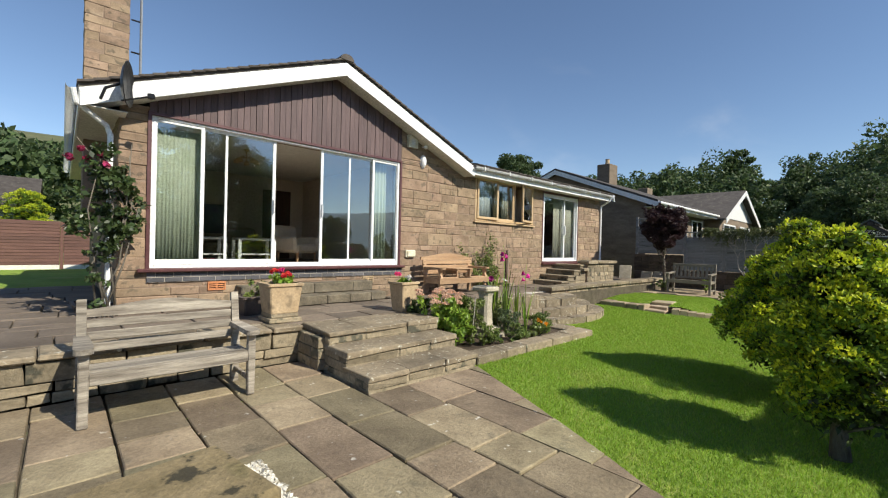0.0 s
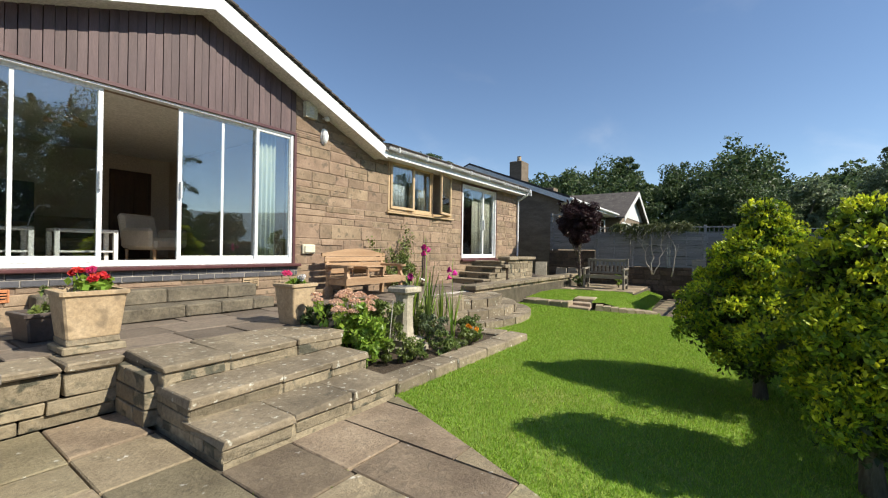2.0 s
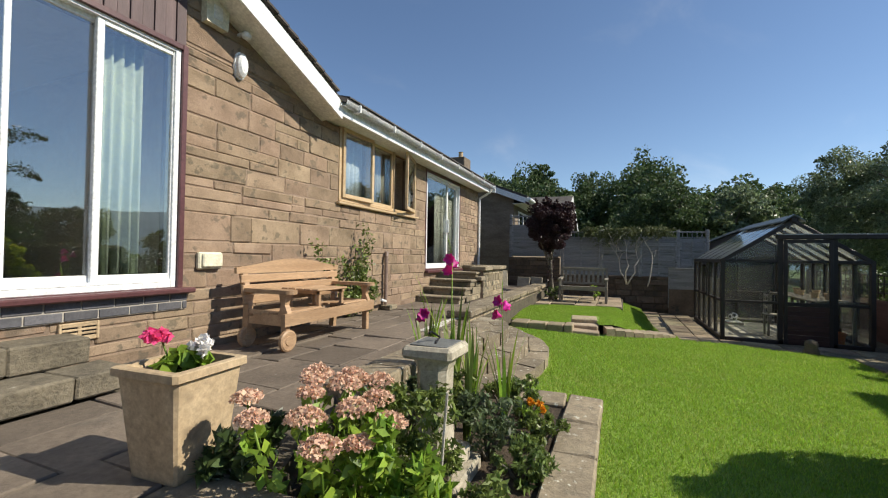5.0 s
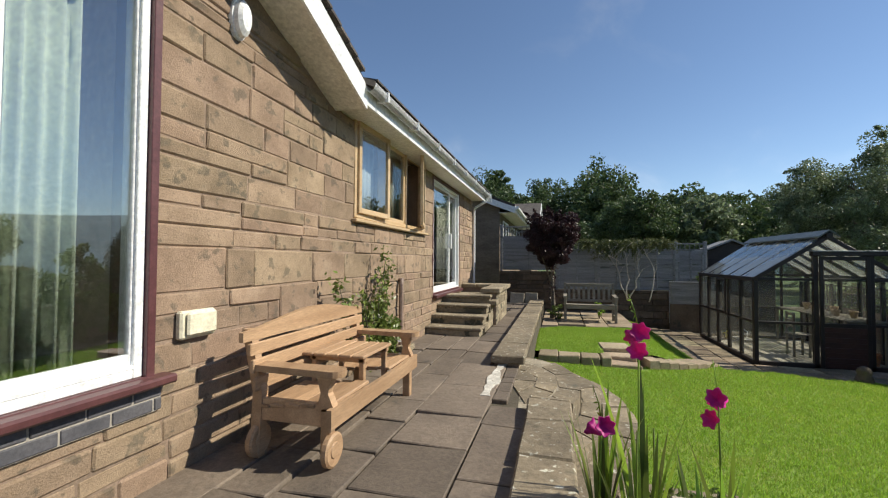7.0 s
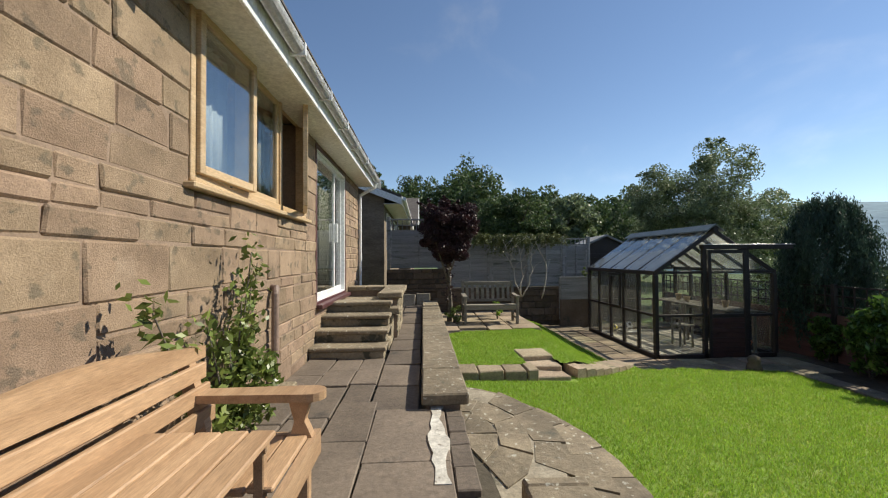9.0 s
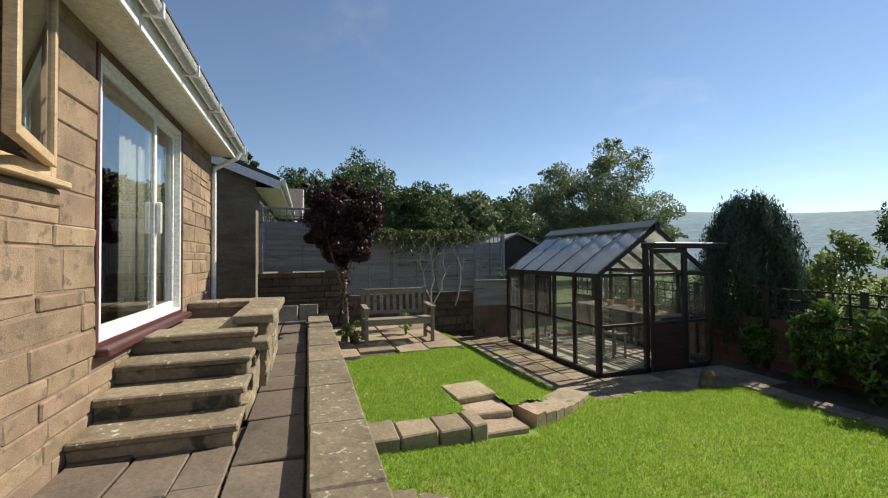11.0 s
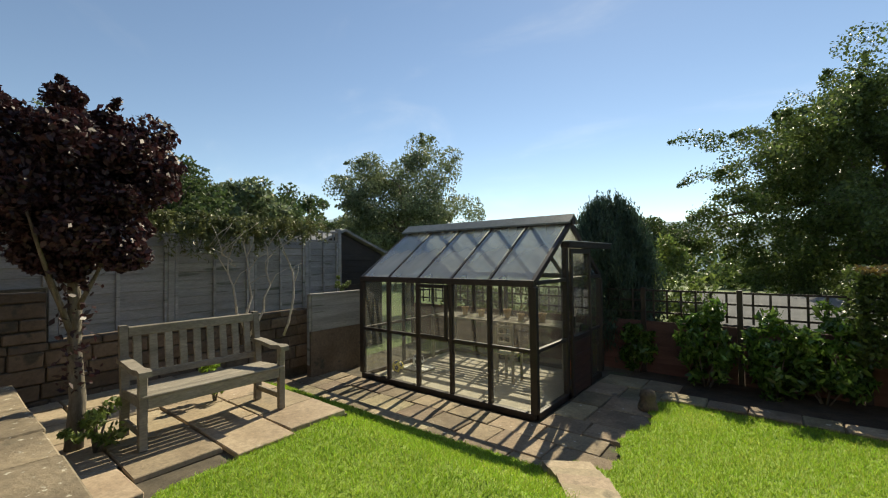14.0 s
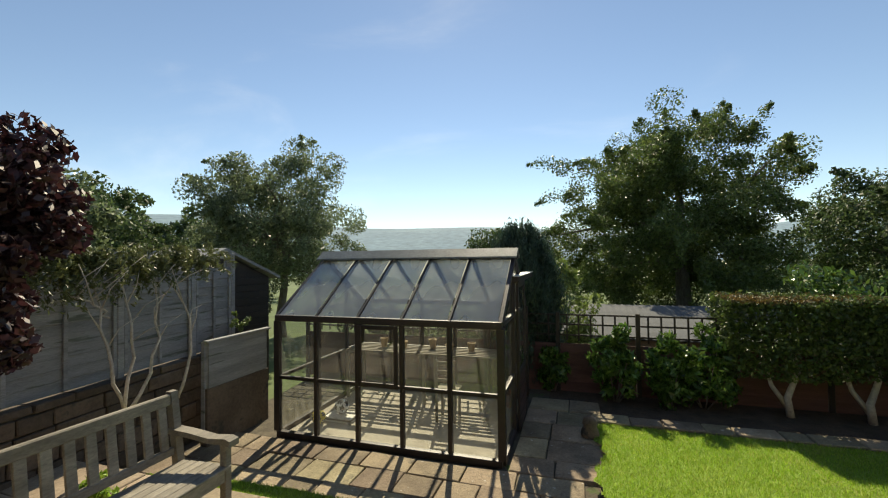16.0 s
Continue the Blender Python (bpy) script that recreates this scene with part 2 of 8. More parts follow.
CARPET = mat("carpet", (0.25, 0.20, 0.15), (0.32, 0.26, 0.20), 3, 1.0, 0.4, 80, 0.0)
CURTAIN = mat("pale_curtain", (0.60, 0.66, 0.52), (0.70, 0.74, 0.60), 2, 0.9, 0.1, 40, 0.04, trans=0.3)
NETTING = mat("cream_curtain", (0.58, 0.56, 0.47), (0.68, 0.66, 0.56), 2, 0.9, 0.1, 40, 0.04, trans=0.2)
LEAD = mat("black_metal", (0.02, 0.02, 0.022), (0.04, 0.04, 0.042), 4, 0.4, 0.1, 40, 0.0, metal=0.6)


def leaf_mat(name, c1, c2, rough=0.55, trans=0.3, vary=0.45):
    return mat(name, c1, c2, 1.2, rough, 0, 8, vary, trans=trans, hue=0.012)


# ---- geometry helpers ----
CH_V, CH_F = [], []
_ids = {}
for _s in [(a, b, c) for a in (-1, 1) for b in (-1, 1) for c in (-1, 1)]:
    for _a in range(3):
        _ids[(_s, _a)] = len(CH_V)
        CH_V.append((_s, _a))


def flip(s, a):
    return tuple(-v if i == a else v for i, v in enumerate(s))


for _a in range(3):
    _b, _c = (_a + 1) % 3, (_a + 2) % 3
    for _g in (-1, 1):
        _q = [(-1, -1), (1, -1), (1, 1), (-1, 1)]
        _f = []
        for _u, _v in _q if _g > 0 else _q[::-1]:
            _s = [0, 0, 0]
            _s[_a], _s[_b], _s[_c] = _g, _u, _v
            _f.append(_ids[(tuple(_s), _a)])
        CH_F.append(_f)
    for _u in (-1, 1):
        for _v in (-1, 1):
            _s = [0, 0, 0]
            _s[_a], _s[_b], _s[_c] = -1, _u, _v
            _s = tuple(_s)
            _f = [_ids[(_s, _b)], _ids[(flip(_s, _a), _b)], _ids[(flip(_s, _a), _c)], _ids[(_s, _c)]]
            CH_F.append(_f if _u * _v < 0 else _f[::-1])
for _s in [(a, b, c) for a in (-1, 1) for b in (-1, 1) for c in (-1, 1)]:
    _f = [_ids[(_s, 0)], _ids[(_s, 1)], _ids[(_s, 2)]]
    CH_F.append(_f if _s[0] * _s[1] * _s[2] > 0 else _f[::-1])

rng = random.Random(7)


class Geo:
    """Collects vertices and faces of one mesh."""

    def __init__(self):
        self.v, self.f, self.smooth = [], [], False

    def add(self, verts, faces):
        k = len(self.v)
        self.v += [tuple(p) for p in verts]
        self.f += [tuple(i + k for i in q) for q in faces]
        return self

    def box(self, lo, hi, b=0.004, m=None, jit=0.0):
        """Box with chamfered edges, optionally uneven and moved by m."""
        c = [(p + q) / 2 for p, q in zip(lo, hi)]
        h = [abs(q - p) / 2 for p, q in zip(lo, hi)]
        b = min(b, min(h) * 0.9)
        push = {}
        vs = []
        for s, a in CH_V:
            if jit and s not in push:
                push[s] = [rng.uniform(-jit, jit) for _ in range(3)]
            p = [c[i] + s[i] * (h[i] - (0 if i == a else b)) + (push[s][i] if jit else 0) for i in range(3)]
            vs.append(m @ Vector(p) if m else p)
        return self.add(vs, CH_F)

    def prism(self, pts, lo, hi, axis=2):
        """Polygon pts (two coordinates) pushed from lo to hi along an axis."""
        n = len(pts)
        area = sum(pts[i][0] * pts[(i + 1) % n][1] - pts[(i + 1) % n][0] * pts[i][1] for i in range(n))
        if (area < 0) != (axis == 1):
            pts = pts[::-1]

        def put(p, h):
            return (p[0], p[1], h) if axis == 2 else (p[0], h, p[1]) if axis == 1 else (h, p[0], p[1])

        vs = [put(p, lo) for p in pts] + [put(p, hi) for p in pts]
        fs = [tuple(range(n - 1, -1, -1)), tuple(range(n, 2 * n))]
        fs += [(i, (i + 1) % n, n + (i + 1) % n, n + i) for i in range(n)]
        return self.add(vs, fs)

    def tube(self, pts, radii, n=8, closed=True):
        """Round tube along points."""
        pts = [Vector(p) for p in pts]
        if not isinstance(radii, (list, tuple)):
            radii = [radii] * len(pts)
        vs, fs = [], []
        ref = None
        for i, p in enumerate(pts):
            d = (pts[min(i + 1, len(pts) - 1)] - pts[max(i - 1, 0)]).normalized()
            if ref is None:
                ref = d.orthogonal().normalized()
            ref = (ref - d * ref.dot(d)).normalized()
            w = d.cross(ref)
            for k in range(n):
                a = 2 * math.pi * k / n
                vs.append(p + (ref * math.cos(a) + w * math.sin(a)) * radii[i])
        for i in range(len(pts) - 1):
            for k in range(n):
                fs.append((i * n + k, i * n + (k + 1) % n, (i + 1) * n + (k + 1) % n, (i + 1) * n + k))
        if closed:
            fs.append(tuple(range(n - 1, -1, -1)))
            fs.append(tuple((len(pts) - 1) * n + k for k in range(n)))
        return self.add(vs, fs)

    def lathe(self, prof, n=16, at=(0, 0, 0)):
        """Turned shape from (radius, height) pairs."""
        return self.tube_rings([[(at[0] + r * math.cos(2 * math.pi * k / n), at[1] + r * math.sin(2 * math.pi * k / n), at[2] + z) for k in range(n)] for r, z in prof])

    def tube_rings(self, rings):
        n = len(rings[0])
        vs = [p for r in rings for p in r]
        fs = [tuple(range(n - 1, -1, -1)), tuple((len(rings) - 1) * n + k for k in range(n))]
        for i in range(len(rings) - 1):
            for k in range(n):
                fs.append((i * n + k, i * n + (k + 1) % n, (i + 1) * n + (k + 1) % n, (i + 1) * n + k))
        return self.add(vs, fs)

    def mesh(self, name, material):
        me = bpy.data.meshes.new(name)
        me.from_pydata(self.v, [], self.f)
        me.materials.append(material)
        if self.smooth:
            me.shade_smooth()
        return me

    def ob(self, name, material, parent=None, label="", kind="", category=""):
        o = new(name, self.mesh(name, material))
        o.parent = parent
        return tagged(o, label, category, "", kind)


def thing(name, label, category, loc=(0, 0, 0), rz=0.0, group="", kind=""):
    e = new(name)
    e.matrix_basis = pose(*loc, 0, 0, rz)
    e.empty_display_size = 0.1
    return tagged(e, label, category, group, kind)


def part(name, geo, material, parent, label="", kind=""):
    return geo.ob(name, material, parent, label, kind)


def bx(lo, hi, b=0.004, m=None, jit=0.0):
    return Geo().box(lo, hi, b, m, jit)


# ---- ground ----
FY = 7.3          # facade plane
TZ = 0.47         # terrace level


def sheet(name, x0, x1, y0, y1, nx, ny, zf, material, label="", inside=None, kind="structure", category=""):
    g = Geo()
    ids = {}
    for j in range(ny + 1):
        for i in range(nx + 1):
            x, y = x0 + (x1 - x0) * i / nx, y0 + (y1 - y0) * j / ny
            ids[i, j] = len(g.v)
            g.v.append((x, y, zf(x, y)))
    for j in range(ny):
        for i in range(nx):
            x, y = x0 + (x1 - x0) * (i + 0.5) / nx, y0 + (y1 - y0) * (j + 0.5) / ny
            if inside is None or inside(x, y):
                g.f.append((ids[i, j], ids[i + 1, j], ids[i + 1, j + 1], ids[i, j + 1]))
    g.smooth = True
    return g.ob(name, material, None, label, kind, category)


def in_poly(x, y, pts):
    r = False
    for (x1, y1), (x2, y2) in zip(pts, pts[1:] + pts[:1]):
        if (y1 > y) != (y2 > y) and x < (x2 - x1) * (y - y1) / (y2 - y1) + x1:
            r = not r
    return r


sheet("ground", -1500, 1500, -1500, 1500, 100, 100, lambda x, y: -0.4 if math.hypot(x, y) < 60 else max(-16, -0.4 - 0.06 * max(0, -y - 30)), FIELD, "rough green meadow reaching the far valley", category="ground")


def lawn_z(x, y):
    return -0.03 - 0.045 * max(0, 3.5 - y) + 0.03 * max(0, y - 3.5) + 0.008 * math.sin(x * 1.3) * math.sin(y * 1.7)


def edge_x(y):
    """Curved edge between patio and lawn."""
    return 2.42 + 0.53 * (y - 0.3) - 0.022 * (y - 0.3) ** 2 if y > 0.3 else 2.42 + 0.35 * (y - 0.3)


def on_lawn(x, y):
    if y < -0.12 or y > 5.6 or x < edge_x(y) or x > 12.0:
        return False
    if y > 3.62 and x < 7.05:
        return False
    if y > 2.4 and x > 11.15 + max(0, 3.7 - y) * 0.62 or x > 11.7 + 0.06 * math.sin(y * 5) + 0.025 * math.sin(y * 23 + 1) and y < 2.4:
        return False
    return True


sheet("lawn", 1.4, 12.2, -0.2, 5.6, 540, 290, lawn_z, GRASS, "sunlit mown green lawn", on_lawn, category="lawn")
UPPER = [(13.3, 5.5), (13.75, 5.0), (13.9, 3.35), (16.0, 3.32), (16.0, 2.85), (14.4, 2.78), (13.0, 2.75), (12.04, 2.58), (11.54, 3.15), (11.28, 3.80), (11.70, 3.87), (11.70, 4.34), (11.26, 4.34), (11.2, 5.5)]


def upper_z(x, y):
    return 0.195 - 0.33 * max(0, 3.55 - y) - 0.06 * max(0, 12.2 - x) + 0.006 * math.sin(x * 4) * math.sin(y * 3)


sheet("upper_lawn", 10.7, 16.1, 2.5, 5.6, 135, 78, upper_z, GRASS, "raised green lawn panel beside the garden bench", lambda x, y: in_poly(x, y, UPPER), category="lawn")

# base slabs under the paving
Geo().prism([(-6, -6), (2.0, -6), (2.5, 0.3), (3.95, 3.7), (3.95, 5.15), (-6, 5.15)], -0.3, -0.045).ob("patio_base", JOINT, None, "dark soil joints below the patio flags", "structure", "patio")
Geo().prism([(-6, 5.18), (2.3, 5.18), (2.3, 4.78), (4.0, 4.78), (4.6, 5.1), (6.1, 5.15), (8.65, 5.5), (16.2, 5.5), (16.2, 9.5), (14.42, 9.5), (14.42, 7.4), (0.6, 7.4), (0.6, 12.5), (-6, 12.5)], -0.3, TZ - 0.045).ob("terrace_base", JOINT, None, "dark joints and fill under the terrace", "structure", "terrace")
Geo().prism([(10.7, -0.1), (10.7, 2.4), (12.0, 3.0), (12.9, 3.0), (13.9, 3.3), (16.7, 3.3), (17.3, -2.5), (4, -2.5), (4, -0.14), (11.4, -0.14)], -0.4, -0.215).ob("greenhouse_base", JOINT, None, "dark earth under the greenhouse path", "structure", "path")
Geo().prism([(13.2, 5.5), (13.7, 5.0), (13.9, 3.34), (16.7, 3.3), (16.7, 5.5)], -0.4, 0.175).ob("bench_patio_base", JOINT, None, "earth below the bench paving", "structure", "patio")


# ---- stonework ----
def courses(parent, x0, x1, z0, z1, y, material, openings=(), hs=(0.11, 0.15, 0.2, 0.24), lens=(0.28, 0.75), limit=None, top=None, axis="x", sign=-1, name="stone_block", proud=0.012, gap=0.009, deep=0.09, jit=0.004, bev=0.006, seed=1):
    """Random-coursed blocks, each an object under the wall. The face stands at y; openings are (x0, x1, z0, z1)."""
    r = random.Random(seed)
    z = z0
    made = 0
    rest = Geo()
    while z < z1 - 0.03:
        h = r.choice(hs)
        if z + h > z1 - 0.06:
            h = z1 - z
        x = x0
        spans = [(x0, x1)]
        for ox0, ox1, oz0, oz1 in openings:
            if z + h > oz0 + 0.02 and z < oz1 - 0.02:
                spans = [s for a, b in spans for s in ((a, min(b, ox0)), (max(a, ox1), b)) if s[1] - s[0] > 0.03]
        for a, b in spans:
            x = a
            while x < b - 0.01:
                w = r.uniform(*lens) * (0.8 if h < 0.13 else 1)
                if b - (x + w) < 0.18:
                    w = b - x
                hh = h
                if top is not None:
                    hh = min(h, min(top(x + 0.02), top(x + w - 0.02)) - z)
                if hh > 0.03:
                    p = r.uniform(0, proud)
                    lo, hi = (x + gap / 2, z + gap / 2), (x + w - gap / 2, z + hh - gap / 2)
                    ya, yb = (y + sign * p, y - sign * deep)
                    ya, yb = min(ya, yb), max(ya, yb)
                    if axis == "x":
                        l3, h3 = (lo[0], ya, lo[1]), (hi[0], yb, hi[1])
                    else:
                        l3, h3 = (ya, lo[0], lo[1]), (yb, hi[0], hi[1])
                    if limit is None or limit(x, z):
                        bx(l3, h3, bev, None, jit).ob(name, material, parent)
                    else:
                        rest.box(l3, h3, bev, None, jit)
                    made += 1
                x += w
        z += h
    if rest.v:
        rest.ob("stone_courses", material, parent, "", "stuff")
    return made


def ashlar(parent, x0, x1, z0, z1, y, material, openings=(), top=None, breaks=(), seed=1, gap=0.006, proud=0.013):
    """Squared rubble: bands holding full-height stones beside pairs of thinner ones, each stone an object under the wall."""
    r = random.Random(seed)
    rest = Geo()

    def stone(xa, xb, za, zb):
        if top is not None:
            zb = min(zb, top(xa + 0.02), top(xb - 0.02))
        if zb - za < 0.035 or xb - xa < 0.035:
            return
        lo = (xa + gap / 2, y - r.uniform(0, proud), za + gap / 2)
        hi = (xb - gap / 2, y + 0.09, zb - gap / 2)
        if 0.9 < xa < 13.2 and za < 3.4:
            bx(lo, hi, 0.011, None, 0.006).ob("stone_block", material, parent)
        else:
            rest.box(lo, hi, 0.011, None, 0.006)

    def row(xa, xb, za, zb, lens):
        x = xa
        while x < xb - 0.01:
            w = r.uniform(*lens)
            if xb - (x + w) < 0.14:
                w = xb - x
            stone(x, x + w, za, zb)
            x += w

    z = z0
    while z < z1 - 0.03:
        h = r.choice((0.13, 0.19, 0.22, 0.25, 0.28))
        for b in sorted((*breaks, z1)):
            if z + 0.01 < b < z + h + 0.07:
                h = b - z
                break
        spans = [(x0, x1)]
        for ox0, ox1, oz0, oz1 in openings:
            if z + h > oz0 + 0.02 and z < oz1 - 0.02:
                spans = [q for a, b in spans for q in ((a, min(b, ox0)), (max(a, ox1), b)) if q[1] - q[0] > 0.03]
        for a, b in spans:
            x = a
            while x < b - 0.01:
                pair = h > 0.2 and r.random() < 0.3
                w = r.uniform(0.6, 1.35) if pair else r.uniform(0.26, 0.78)
                if b - (x + w) < 0.2:
                    w = b - x
                if pair:
                    cut = z + h * r.choice((0.36, 0.45, 0.55, 0.64))
                    row(x, x + w, z, cut, (0.3, 0.8))
                    row(x, x + w, cut, z + h, (0.3, 0.8))
                else:
                    stone(x, x + w, z, z + h)
                x += w
        z += h
    if rest.v:
        rest.ob("stone_courses", material, parent, "", "stuff")


def flags(parent, region, z, material, size, limit=None, thick=0.05, seed=3, name="flagstone", gap=0.018, ang=0.0, org=(0, 0), tilt=0.004, zf=None, clip=None):
    """Random-laid flagstones in rows, inside a region (x0, x1, y0, y1)."""
    r = random.Random(seed)
    x0, x1, y0, y1 = region
    m = Matrix.Translation((*org, 0)) @ Matrix.Rotation(ang, 4, "Z")
    rest = Geo()
    y = y0
    while y < y1 - 0.02:
        d = r.uniform(*size[1])
        if y1 - (y + d) < 0.25:
            d = y1 - y
        x = x0 - r.uniform(0, 0.3) if clip else x0
        while x < x1 - 0.02:
            w = r.uniform(*size[0])
            if x1 - (x + w) < 0.22 and not clip:
                w = x1 - x
            c = m @ Vector((x + w / 2, y + d / 2, 0))
            if clip is None or clip(c.x, c.y):
                zz = zf(c.x, c.y) if zf else z
                dz = r.uniform(-tilt, tilt)
                lo, hi = (x + gap / 2, y + gap / 2, zz + dz - thick), (x + w - gap / 2, y + d - gap / 2, zz + dz)
                if limit is None or limit(c.x, c.y):
                    bx(lo, hi, 0.007, m, 0.008).ob(name, material, parent)
                else:
                    rest.box(lo, hi, 0.007, m, 0.008)
            x += w
        y += d
    if rest.v:
        rest.ob("far_flagstones", material, parent, "", "stuff")


# ---- the house: walls ----
GX, GZ, SL = 3.84, 4.78, 0.40     # gable ridge, top of the wall there, pitch


def gable(x):
    return GZ - SL * abs(x - GX) - 0.06 if x < 7.55 else 3.36


WIN = (0.90, 5.40, 1.06, 4.9)       # picture window and boarded gable
KIT = (7.78, 10.30, 2.19, 3.40)
DOOR = (10.80, 12.93, 1.08, 3.30)
house_wall = thing("wall_south", "brown sandstone house wall laid in random courses", "wall", kind="structure")
core = Geo()
core.box((0.60, FY + 0.004, 0.0), (14.40, FY + 0.30, 1.06), 0.0)
core.box((0.60, FY + 0.004, 1.06), (0.90, FY + 0.30, 3.42), 0.0)
core.prism([(5.40, 1.06), (7.78, 1.06), (7.78, 3.20), (5.40, 4.05)], FY + 0.004, FY + 0.30, 1)
core.box((7.78, FY + 0.004, 1.06), (10.80, FY + 0.30, 2.19), 0.0)
core.box((10.30, FY + 0.004, 2.19), (10.80, FY + 0.30, 3.36), 0.0)
core.box((7.78, FY + 0.004, 3.38), (10.30, FY + 0.30, 3.46), 0.0)
core.box((10.80, FY + 0.004, 3.30), (12.93, FY + 0.30, 3.46), 0.0)
core.box((12.93, FY + 0.004, 1.06), (14.40, FY + 0.30, 3.46), 0.0)
core.prism([(0.90, 3.42), (3.84, 4.66), (5.40, 4.05), (5.40, 3.31), (0.90, 3.31)], FY + 0.10, FY + 0.30, 1)
part("wall_core", core, MORTAR, house_wall, "sandy mortar")
side = Geo()
side.box((0.60, FY + 0.3, 0), (0.88, 16, 3.4), 0)
side.box((14.12, FY + 0.3, 0), (14.40, 15, 3.4), 0)
side.box((0.6, 15.9, 0), (14.4, 16.1, 3.4), 0)
part("wall_side", side, STONE, house_wall)

# ---- the house: roof ----
roof = thing("house_roof", "shallow pitched roof of dark brown tiles with white verge", "roof", kind="structure")


def slope_slab(g, quad, th):
    """A slab from four corners, thickened downwards."""
    n = len(quad)
    vs = [Vector(p) for p in quad] + [Vector(p) - Vector((0, 0, th)) for p in quad]
    fs = [tuple(range(n)), tuple(range(2 * n - 1, n - 1, -1))] + [(i, n + i, n + (i + 1) % n, (i + 1) % n) for i in range(n)]
    return g.add(vs, fs)


VY = 6.97         # verge edge
EZ = GZ + 0.17    # tile top at the ridge
g = Geo()
slope_slab(g, [(GX, VY, EZ), (GX, 16, EZ), (0.12, 16, EZ - SL * 3.72), (0.12, VY, EZ - SL * 3.72)], 0.06)
slope_slab(g, [(7.36, VY, EZ - SL * 3.52), (7.36, 16, EZ - SL * 3.52), (GX, 16, EZ), (GX, VY, EZ)], 0.06)
slope_slab(g, [(7.36, 6.86, 3.52), (14.56, 6.86, 3.52), (14.56, 11, 4.62), (4.6, 11, 4.62)], 0.06)
slope_slab(g, [(14.56, 11, 4.62), (14.56, 15.2, 3.5), (7.3, 15.2, 3.5), (4.6, 11, 4.62)], 0.06)
part("roof_deck", g, TILE, roof)
# verge tiles
for i in range(24):
    for s in (-1, 1):
        a = i * 0.155
        xa, xb = GX + s * a, GX + s * (a + 0.17)
        if (s < 0 and xb < 0.1) or (s > 0 and xb > 7.4):
            continue
        za, zb = EZ - SL * a, EZ - SL * (a + 0.17)
        t = Geo()
        q = [(xa, VY - 0.05, za + 0.012), (xb, VY - 0.05, zb + 0.03), (xb, VY + 0.4, zb + 0.03), (xa, VY + 0.4, za + 0.012)]
        slope_slab(t, q if s > 0 else q[::-1], 0.028)
        part("verge_tile", t, TILE, roof)
# eaves tiles of the wing, in rows
for row in range(3):
    t = Geo()
    n = 44
    for i in range(n):
        x = 7.38 + i * 0.163
        y0 = 6.84 + row * 0.30
        z0 = 3.545 + row * 0.08
        q = [(x, y0, z0), (x + 0.156, y0, z0), (x + 0.156, y0 + 0.34, z0 + 0.085), (x, y0 + 0.34, z0 + 0.085)]
        slope_slab(t, q, 0.02)
    part("tile_course", t, TILE, roof, "", "stuff")
for j in range(10):
    t = Geo()
    n = 10
    y0 = VY - 0.06 + j * 0.42
    t.tube_rings([[(GX + 0.14 * math.cos(math.pi * k / 9), y, EZ - 0.03 + 0.11 * math.sin(math.pi * k / 9)) for k in range(10)] for y in (y0, y0 + 0.41)])
    part("ridge_tile", t, TILE, roof)
# white barge boards, fascia, soffits
for s, xe in ((-1, 0.14), (1, 7.36)):
    q = Geo()
    za = EZ - 0.07
    zb = za - SL * abs(xe - GX)
    pts = [(GX, za), (xe, zb), (xe, zb - 0.23), (GX, za - 0.235)]
    q.prism(pts, VY - 0.03, VY - 0.005, 1)
    part("barge_board", q, WHITE, roof, "white verge board")
    q = Geo()
    pts = [(GX, za - 0.20), (xe, zb - 0.20), (xe, zb - 0.215), (GX, za - 0.215)]
    q.prism(pts, VY, FY + 0.05, 1)
    part("soffit", q, SOFFIT, roof)
part("fascia", bx((7.33, 6.95, 3.29), (14.50, 6.975, 3.50)), WHITE, roof, "white eaves board")
part("soffit", bx((7.36, 6.975, 3.31), (14.45, FY + 0.05, 3.325)), SOFFIT, roof)
g = Geo()
g.tube_rings([[(x, 6.885 + 0.062 * math.cos(a), 3.475 + 0.075 * math.sin(a)) for a in [math.pi + math.pi * k / 8 for k in range(9)] + [2 * math.pi - math.pi * k / 8 for k in range(9)]] for x in (7.3, 14.56)])
part("gutter", g, WHITE, roof, "white half-round gutter")
for x in [7.6 + 0.98 * i for i in range(8)]:
    part("gutter_bracket", bx((x, 6.815, 3.39), (x + 0.03, 6.955, 3.50), 0.003), WHITE, roof)
q = Geo()
q.prism([(6.80, 3.50), (11, 4.58), (11, 4.38), (6.80, 3.28)], 14.53, 14.555, 0)
part("barge_board", q, WHITE, roof)
g = Geo()
g.tube([(14.43, 6.885, 3.40), (14.43, 6.93, 3.30), (14.43, FY - 0.06, 3.12), (14.43, FY - 0.05, 3.0), (14.43, FY - 0.05, 0.5)], 0.034, 10)
part("downpipe", g, WHITE, roof, "white rain pipe")
g = Geo()
g.tube_rings([[(0.06 + 0.062 * math.cos(a), y, 3.43 + 0.075 * math.sin(a)) for a in [math.pi + math.pi * k / 8 for k in range(9)] + [2 * math.pi - math.pi * k / 8 for k in range(9)]] for y in (VY - 0.05, 16)])
part("gutter", g, WHITE, roof)
part("fascia", bx((0.125, VY, 3.18), (0.15, 16, 3.42)), WHITE, roof)
part("soffit", bx((0.15, VY, 3.19), (0.62, 16, 3.205)), SOFFIT, roof)
g = Geo()
